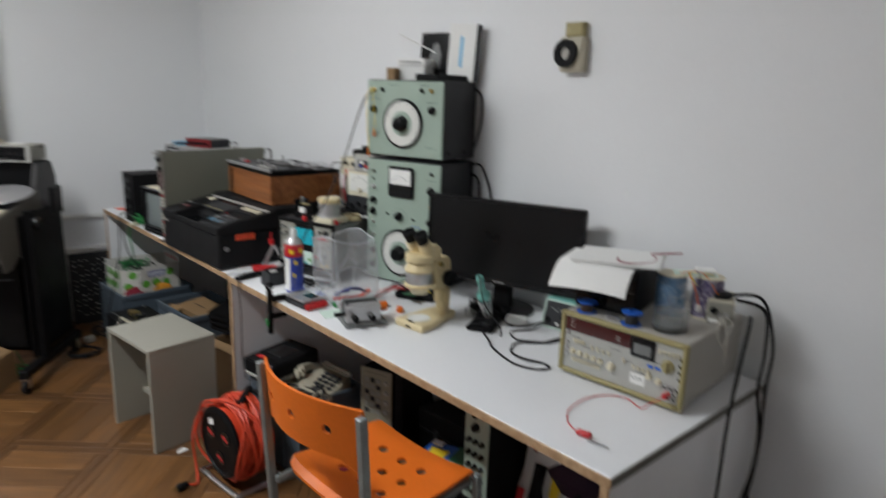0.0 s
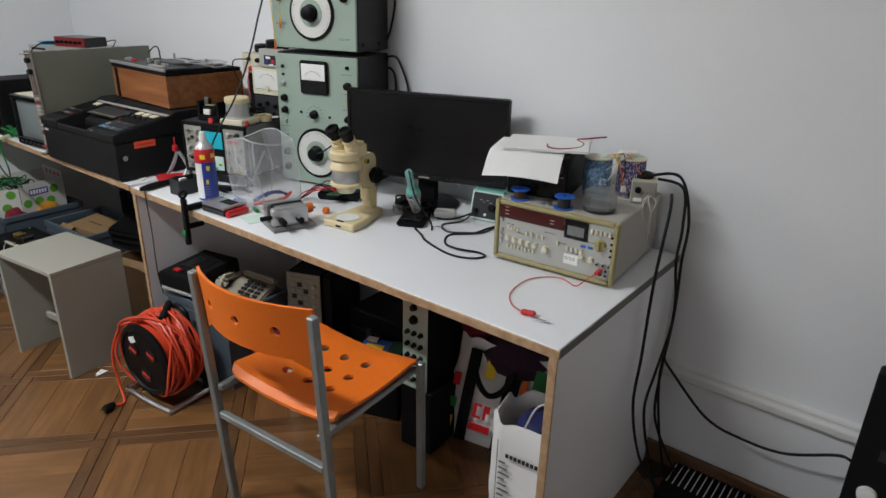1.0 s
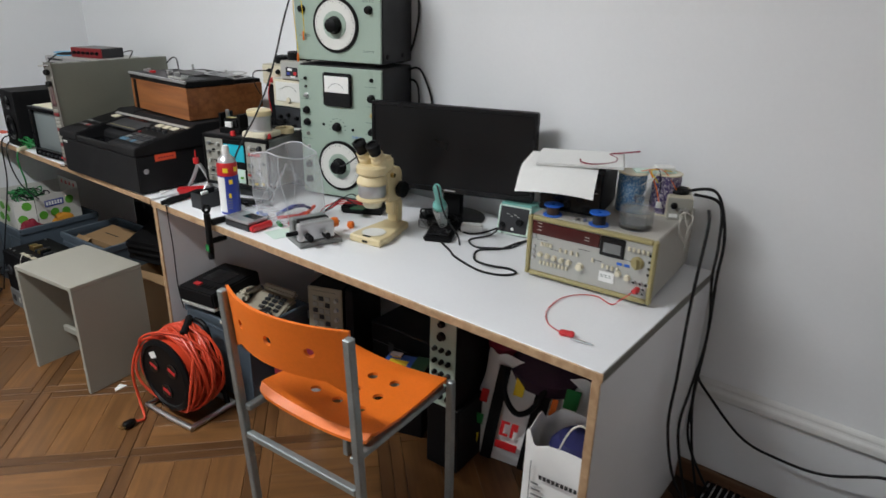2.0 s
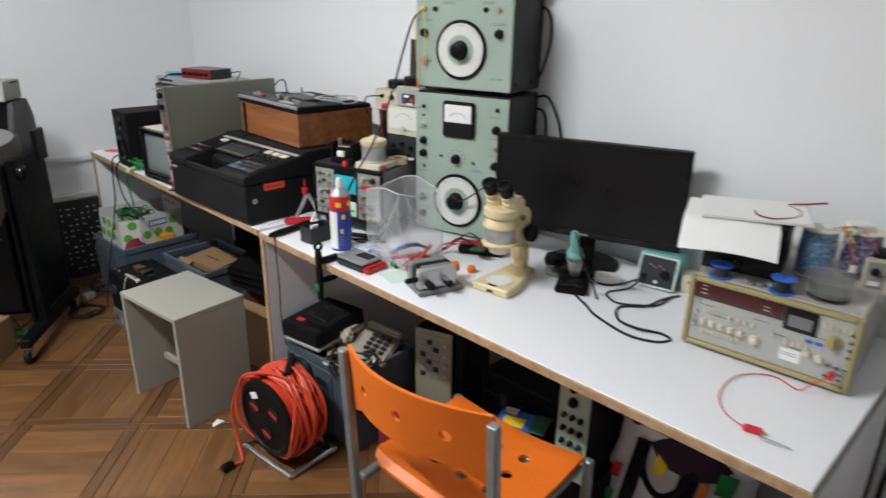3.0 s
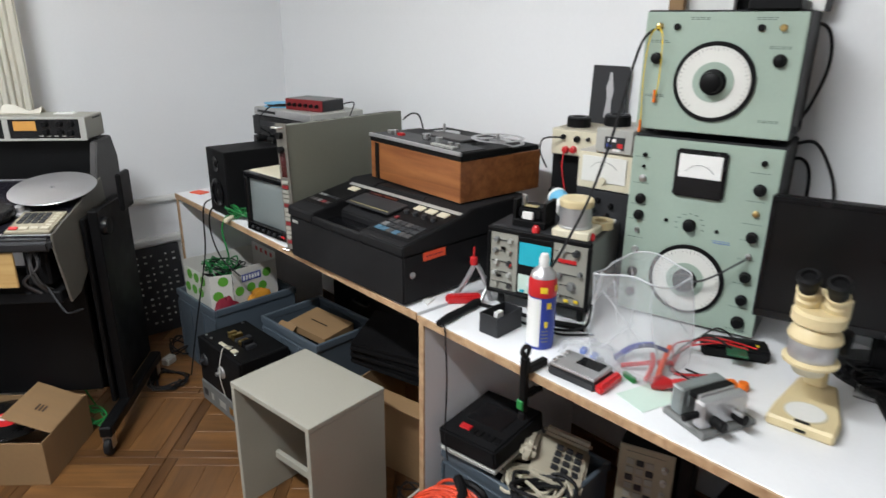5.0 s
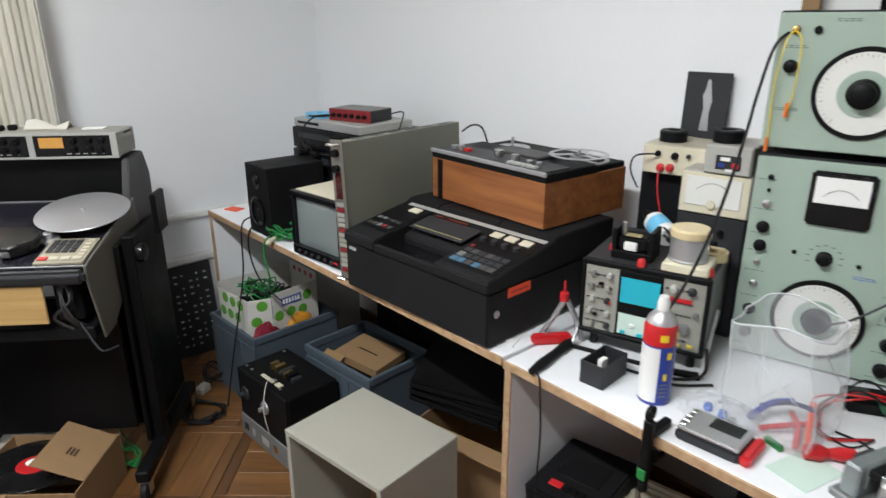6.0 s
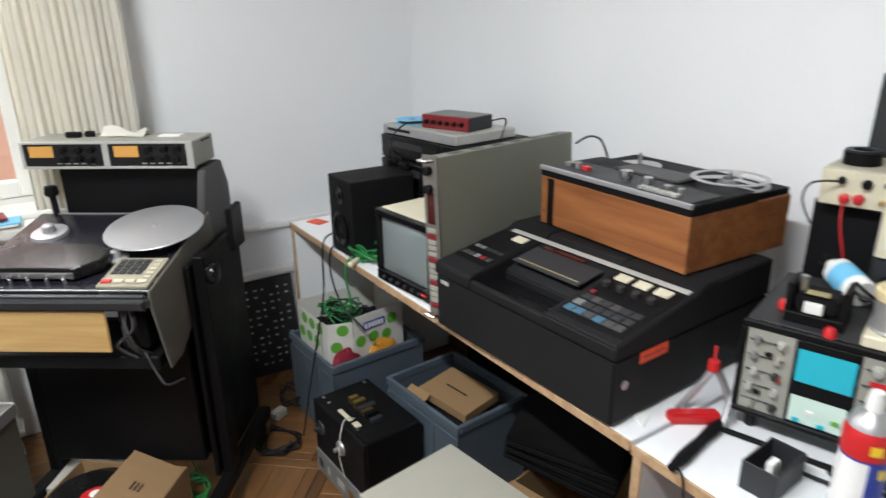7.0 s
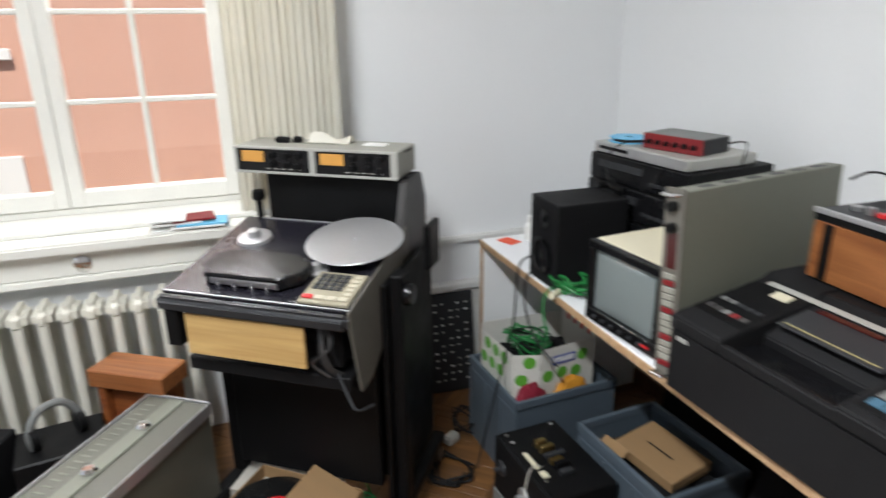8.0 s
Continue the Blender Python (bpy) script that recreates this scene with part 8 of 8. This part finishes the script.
for x0 in (-0.0138, 0.2562):
    pn = part("meter_panel", bx(x0, x0 + 0.2436 if x0 > 0 else 0.2358, 0.4485, 0.4518, 1.0762, 1.1448, 0.0005), "gloss_black", mbx)
    part("amber_meter", bx(x0 + 0.016, x0 + 0.094, 0.4465, 0.4484, 1.104, 1.139, 0.001), "amber", pn, "amber level meter")
    for kx, kz in ((0.115, 0.127), (0.165, 0.127), (0.205, 0.127), (0.115, 0.098), (0.165, 0.098), (0.20, 0.094)):
        q = lathe([(0, 0), (0.011, 0), (0.009, 0.012), (0, 0.013)], (x0 + kx + 0.01, 0.4484, 1.0 + kz), "-y", 14)
        part("knob", q, "black", pn)
    for k in range(5):
        part("printed_legend", bx(x0 + 0.10 + 0.026 * k, x0 + 0.115 + 0.026 * k, 0.4478, 0.4484, 1.083, 1.086, 0), "panel_grey", pn)
part("vent_slot", bx(0.5198, 0.5208, 0.52, 0.59, 1.138, 1.144, 0), "black", mbx)
part("side_cheek", side_prism([(0.40, 0.80), (0.40, 0.90), (0.46, 1.06), (0.60, 1.066), (0.64, 0.98), (0.64, 0.80)], 0.5205, 0.545, 0.004), "charcoal", tm)
part("wooden_panel", bx(0.075, 0.425, -0.006, 0.004, 0.672, 0.790, 0.002), "pine", tm, "pale plywood front panel")
part("black_bracket", bx(0.015, 0.058, -0.012, 0.02, 0.69, 0.795, 0.004), "black", tm)
part("drive_unit", bx(0.43, 0.505, 0.04, 0.30, 0.66, 0.80, 0.006), "soft_black", tm)
for k in range(5):
    rn = random.Random(80 + k)
    part("wiring", sweep([(0.44 + rn.uniform(0, 0.06), 0.03, 0.79), (0.44 + rn.uniform(0, 0.06), 0.0, 0.74), (0.46 + rn.uniform(-0.03, 0.05), 0.01, 0.68), (0.50, 0.05, 0.64 - 0.01 * k)], 0.004), rn.choice(["rubber", "dark_grey", "rubber", "charcoal"]), tm)
part("side_panel", side_prism([(0.0, 0.800), (0.0, 0.845), (0.43, 0.935), (0.45, 0.80), (0.12, 0.60), (0.05, 0.595)], 0.5455, 0.553, 0.002), "side_brown", tm, "grey-brown hinged side panel")
# trolley
part("trolley_back", bx(0.04, 0.53, 0.20, 0.23, 0.17, 0.665, 0.004), "black", tm)
part("trolley_shelf", bx(0.04, 0.53, 0.03, 0.1998, 0.60, 0.64, 0.004), "soft_black", tm)
for x in (0.012, 0.590):
    pst = part("upright", bx(x - 0.018, x + 0.018, 0.215, 0.275, 0.075, 0.86, 0.004), "black", tm)
    part("pivot_knob", lathe([(0, 0), (0.032, 0), (0.034, 0.006), (0.030, 0.022), (0, 0.024)], (x + (0.0185 if x > 0.3 else -0.0185), 0.245, 0.80), "x" if x > 0.3 else "-x", 20), "gloss_black", pst)
    part("foot_bar", bx(x - 0.022, x + 0.022, 0.02, 0.60, 0.075, 0.118, 0.005), "black", tm)
    for y in (0.05, 0.57):
        cs = part("castor_fork", join(bx(x - 0.017, x - 0.013, y - 0.022, y + 0.012, 0.025, 0.0748, 0.001), bx(x + 0.013, x + 0.017, y - 0.022, y + 0.012, 0.025, 0.0748, 0.001), bx(x - 0.017, x + 0.017, y - 0.02, y + 0.015, 0.066, 0.0748, 0.001)), "steel", tm)
        part("wheel", cy(0.034, 0.024, (x - 0.012, y - 0.012, 0.034), "x", 24, ease=0.004), "rubber", cs)
part("lower_panel", bx(0.034, 0.55, 0.335, 0.355, 0.10, 0.60, 0.004), "black", tm)
part("rear_unit", bx(0.612, 0.632, 0.40, 0.50, 0.81, 0.95, 0.005), "black", tm)
part("side_skirt", bx(0.5555, 0.5715, 0.19, 0.60, 0.119, 0.84, 0.004), "black", tm)
part("tension_arm", sweep([(0.055, 0.44, 0.925), (0.05, 0.445, 0.965), (0.052, 0.44, 0.985)], 0.010, 8), "black", tm)
part("arm_knob", lathe([(0, 0), (0.018, 0), (0.022, 0.010), (0.018, 0.03), (0, 0.032)], (0.052, 0.44, 0.985), "z", 16), "black", tm)
part("lead", sweep([(0.50, 0.02, 0.66), (0.545, -0.01, 0.60), (0.57, -0.02, 0.585), (0.59, 0.03, 0.575)], 0.0035), "dark_grey", tm)
for k, (x, y, w_) in enumerate(((0.08, 0.52, 0.05), (0.14, 0.53, 0.03))):
    solid("plug_bits", bx(0, w_, 0, 0.02, 0, 0.018, 0.004), "black", "small black connector on the meter housing", "connector", "connectors", m=TM @ pose(x, y, 1.1525, 0, 0, 20 * k))
solid("cream_cloth", sheet(16, 8, lambda u, v: (0.14 * u, 0.06 * v, 0.004 + 0.03 * abs(math.sin(3 * u + 2 * v)) * (1 - abs(2 * v - 1))), 0.004), "curtain", "folded cream cloth on the meter housing", "cloth", m=TM @ pose(0.19, 0.53, 1.1525))
solid("paper_slip", bx(0, 0.07, 0, 0.04, 0, 0.004, 0), "paper", "white paper slip on the meter housing", "paper", m=TM @ pose(0.38, 0.53, 1.1525))

# ---- things on the floor round the tape machine ----
kbx = thing("cardboard_box", pose(0.292, 3.285, 0, 0, 0, -40), "open brown cardboard box with a black disc in it", "cardboard box")
part("front_wall", bx(-0.36, 0, 0, 0.004, 0, 0.165, 0.001), "card", kbx)
part("side_wall", bx(-0.004, 0, 0.0042, 0.30, 0, 0.165, 0.001), "card", kbx)
part("side_wall", bx(-0.36, -0.356, 0.0042, 0.30, 0, 0.165, 0.001), "card", kbx)
part("back_wall", bx(-0.36, 0, 0.3002, 0.304, 0, 0.165, 0.001), "card", kbx)
part("bottom", bx(-0.3558, -0.0042, 0.0042, 0.30, 0, 0.004, 0), "card", kbx)
fl = part("flap", moved(bx(-0.165, 0.0, 0.004, 0.235, 0, 0.003, 0), pose(-0.002, 0.05, 0.166, 0, 22, 0)), "card", kbx)
part("printed_mark", moved(join(*[bx(-0.10 + 0.012 * k, -0.093 + 0.012 * k, 0.09, 0.125, 0.0032, 0.0036, 0) for k in range(3)]), pose(-0.002, 0.05, 0.166, 0, 22, 0)), "tape_brown", fl)
part("flap", moved(bx(-0.355, -0.20, -0.14, 0.0, 0, 0.003, 0), pose(0, 0.0, 0.1655, 12, 0, 0)), "card", kbx)
vin = thing("vinyl_record", pose(0.230, 3.545, 0.150, -3, 3, -40), "black vinyl record with a red and white label", "record")
part("disc", cy(0.146, 0.002, (0, 0, 0.0), "z", 56, ease=0.0004), "vinyl", vin)
part("label", cy(0.05, 0.0006, (0, 0, 0.0021), "z", 32, ease=0.0001), "red", vin)
part("label_half", cy(0.020, 0.0006, (-0.01, 0.012, 0.0028), "z", 32, ease=0.0001), "paper", vin)
solid("board_box", bx(0, 0.305, 0, 0.20, 0, 0.12, 0.002), "case_grey", "flat-topped grey board box below the tape machine", "box", m=pose(0.10, 3.724, 0, 0, 0, -33.6))
tangle("green_cable", (0.515, 3.60, 0.0), (0.05, 0.08), 4, 0.0035, "cable_green", "green cable tangled on the floor", "cable", 71, 0.03, tails=[[(0.54, 3.66, 0.02), (0.52, 3.72, 0.08), (0.50, 3.76, 0.13), (0.51, 3.79, 0.16)]])

gc = thing("flight_case", pose(0.083, 3.722, 0, 0, 0, -35), "grey-green metal instrument case standing on end", "instrument case")
part("case", bx(-0.215, -0.006, -0.62, -0.004, 0.0, 0.425, 0.004), "olive_dark", gc)
part("top_frame", join(bx(-0.221, -0.2152, -0.624, 0, 0.40, 0.44, 0.002), bx(-0.0058, 0.0, -0.624, 0, 0.40, 0.44, 0.002), bx(-0.215, -0.006, -0.0038, 0.004, 0.40, 0.44, 0.002)), "alu", gc)
part("top_plate", bx(-0.214, -0.007, -0.62, -0.006, 0.4252, 0.434, 0.002), "olive_dark", gc)
part("ridge", bx(-0.135, -0.085, -0.61, -0.01, 0.4342, 0.440, 0.002), "olive", gc)
for y in (-0.16, -0.36):
    part("foot", lathe([(0, 0), (0.018, 0), (0.020, 0.006), (0.014, 0.014), (0, 0.015)], (-0.11, y, 0.4402), "z", 20), "chrome", gc)
for k in range(22):
    part("vent_slot", bx(-0.19, -0.16, -0.58 + 0.025 * k, -0.574 + 0.025 * k, 0.4342, 0.4352, 0), "olive", gc)
wb = thing("wooden_stand", pose(-0.225, 4.045, 0, 0, 0, -33), "small orange-brown wooden stand by the radiator", "wooden stand")
part("top", bx(0, 0.27, -0.10, 0.03, 0.435, 0.495, 0.004), "walnut", wb)
for x in (0.02, 0.23):
    part("leg", bx(x, x + 0.025, -0.09, 0.02, 0.0, 0.4345, 0.003), "dark_wood", wb)
part("rail", bx(0.0455, 0.2295, -0.06, -0.04, 0.03, 0.434, 0.003), "dark_wood", wb)
bk = thing("projector", pose(-0.80, 3.93, 0, 0, 0, -20), "black projector with a round lens standing on the floor", "projector")
part("body", bx(0, 0.30, -0.12, 0.10, 0.0, 0.36, 0.006), "soft_black", bk)
part("rim", bx(0.002, 0.298, -0.123, -0.1202, 0.34, 0.36, 0.001), "alu", bk)
part("lens", lathe([(0, 0), (0.055, 0), (0.055, 0.015), (0.045, 0.018), (0, 0.012)], (0.17, -0.1202, 0.22), "-y", 28), "dark_grey", bk)
hp = thing("headphones", pose(-0.36, 3.86, 0.33, 0, 0, 30), "grey headphones resting on a black box", "headphones")
part("band", sweep([(-0.07, 0, 0.0), (-0.075, 0, 0.06), (-0.04, 0, 0.115), (0.02, 0, 0.12), (0.06, 0, 0.07), (0.065, 0, 0.01)], 0.012, 8), "grey", hp)
for x in (-0.07, 0.062):
    part("ear_cup", cy(0.035, 0.022, (x - 0.01, 0, 0.035), "x", 20), "black", hp)
solid("black_box", bx(-0.12, 0.12, -0.10, 0.10, 0, 0.33, 0.005), "black", "black equipment box on the floor by the radiator", "equipment case", m=pose(-0.36, 3.86, 0, 0, 0, 10))
for k, (mt, dx, rz) in enumerate((("paper", -0.03, 5), ("paper", 0.03, -4), ("sky_blue", 0.05, -3), ("paper", -0.02, 3), ("crimson", 0.04, 6), ("paper", -0.05, -2))):
    solid("leaflet", bx(0, 0.19 - 0.012 * k, 0, 0.095, 0, 0.007, 0.001), mt, "printed leaflet in a loose pile on the window sill", "leaflet", "leaflets", m=pose(-0.02 + dx, 4.197, 0.8425 + 0.0072 * k, 0, 0, rz))

# ---- at the near end of the wall ----
pcb = thing("pedal_unit", pose(1.60, -0.048, 0, 0, 0, -92), "black equipment panel with a yellow label leaning by the wall", "equipment panel")
part("panel", bx(0.0, 0.42, 0.0, 0.05, 0.0, 0.66, 0.004), "soft_black", pcb)
part("upper_step", bx(0.02, 0.42, 0.0, 0.05, 0.6605, 0.715, 0.003), "soft_black", pcb)
part("yellow_label", moved(prism([(0.085, 0.27), (0.12, 0.25), (0.18, 0.25), (0.21, 0.29), (0.19, 0.36), (0.115, 0.37)], 0.001, (0, 0, 0), "z", 0), pose(0, -0.0004, 0, 90, 0, 0)), "yellow", pcb)
for x, z_ in ((0.05, 0.34), (0.045, 0.26), (0.05, 0.22)):
    part("white_knob", lathe([(0, 0), (0.022, 0), (0.020, 0.012), (0, 0.016)], (x, -0.0002, z_), "-y", 20), "white", pcb)
for k in range(3):
    part("mark", bx(0.05 + 0.01 * k, 0.085 + 0.01 * k, -0.001, -0.0002, 0.44 + 0.06 * k, 0.47 + 0.06 * k, 0), "dark_grey", pcb)
gr = thing("floor_heater", pose(1.628, 0.40, 0, 0, 0, -90), "black floor unit with a row of bright metal slats", "floor unit")
part("body", bx(0.0, 0.40, 0.0, 0.19, 0.0, 0.035, 0.004), "black", gr)
for k in range(20):
    part("slat", bx(0.012 + 0.019 * k, 0.017 + 0.019 * k, 0.06, 0.18, 0.0352, 0.046, 0.001), "chrome", gr)
bl = solid("blue_bundle", lathe([(0, 0), (0.06, 0.0), (0.07, 0.03), (0.04, 0.06), (0, 0.065)], seg=18), "navy", "dark blue cloth bundle on the floor", "cloth", m=pose(1.52, 0.20, 0))

# ---- oak parquet: square panels laid on the diagonal ----
floor = structure("floor", bx(-3.6, WALL_X + 0.3, -2.5, END_Y + 0.4, -0.06, -0.007, 0), "groove", "worn oak parquet of framed square panels")
CELL, GAP = 0.435, 0.0022
FW, INNER = 0.042, 0.435 - 2 * 0.042


def plank_mesh(name, w, d, mat):
    bm = bmesh.new()
    e = 0.0012
    lo = [bm.verts.new((sx * w / 2, sy * d / 2, -0.0065)) for sx, sy in ((-1, -1), (1, -1), (1, 1), (-1, 1))]
    mid = [bm.verts.new((sx * w / 2, sy * d / 2, -e)) for sx, sy in ((-1, -1), (1, -1), (1, 1), (-1, 1))]
    top = [bm.verts.new((sx * (w / 2 - e), sy * (d / 2 - e), 0.0)) for sx, sy in ((-1, -1), (1, -1), (1, 1), (-1, 1))]
    bm.faces.new(top)
    for a, b in ((lo, mid), (mid, top)):
        for i in range(4):
            bm.faces.new((a[i], a[(i + 1) % 4], b[(i + 1) % 4], b[i]))
    me = bpy.data.meshes.new(name)
    bm.to_mesh(me)
    bm.free()
    me.materials.append(M[mat])
    return me


SLAT = plank_mesh("plank", INNER - 0.0004, INNER / 3 - 0.0004, "plank")
STRIP_LONG = plank_mesh("strip", CELL - FW - GAP, FW - GAP, "strip")
rnd = random.Random(5)
rest = []
PARQUET = pose(0.67, 2.562, 0, 0, 0, 48.0)
count = 0
for i in range(-16, 17):
    for j in range(-16, 17):
        centre = PARQUET @ Vector(((i + 0.5) * CELL, (j + 0.5) * CELL, 0))
        if not (-3.3 < centre.x < 1.95 and -2.6 < centre.y < 4.5):
            continue
        turn = 90 * ((i + j) % 2)
        pieces = [(SLAT, 0, k * INNER / 3, 0) for k in (-1, 0, 1)]
        o = (CELL - FW) / 2
        pieces += [(STRIP_LONG, -FW / 2, -o, 0), (STRIP_LONG, o, -FW / 2, 90), (STRIP_LONG, FW / 2, o, 180), (STRIP_LONG, -o, FW / 2, 270)]
        near = 0.0 < centre.x < 1.5 and 0.9 < centre.y < 4.2
        for me, px, py, r in pieces:
            m = pose(centre.x, centre.y, rnd.uniform(-0.0004, 0.0), 0, 0, 48.0 + turn) @ pose(px, py, 0, 0, 0, r)
            if not (-3.42 < m.translation.x < 1.93 and -2.32 < m.translation.y < 4.48):
                continue
            if near and count < 300:
                ob = new(me.name.split(".")[0], me)
                ob.parent = floor
                ob.matrix_basis = m
                count += 1
            else:
                rest.append((me, m))
for key, mat in ((SLAT, "plank"), (STRIP_LONG, "strip")):
    verts, faces = [], []
    for me, m in rest:
        if me is key:
            k = len(verts)
            verts += [m @ v.co for v in me.vertices]
            faces += [[k + a for a in p.vertices] for p in me.polygons]
    data = bpy.data.meshes.new("far_" + mat)
    data.from_pydata(verts, [], faces)
    data.materials.append(M[mat])
    ob = new("far_planks" if mat == "plank" else "far_strips", data)
    ob.parent = floor
    ob["kind"] = "stuff"
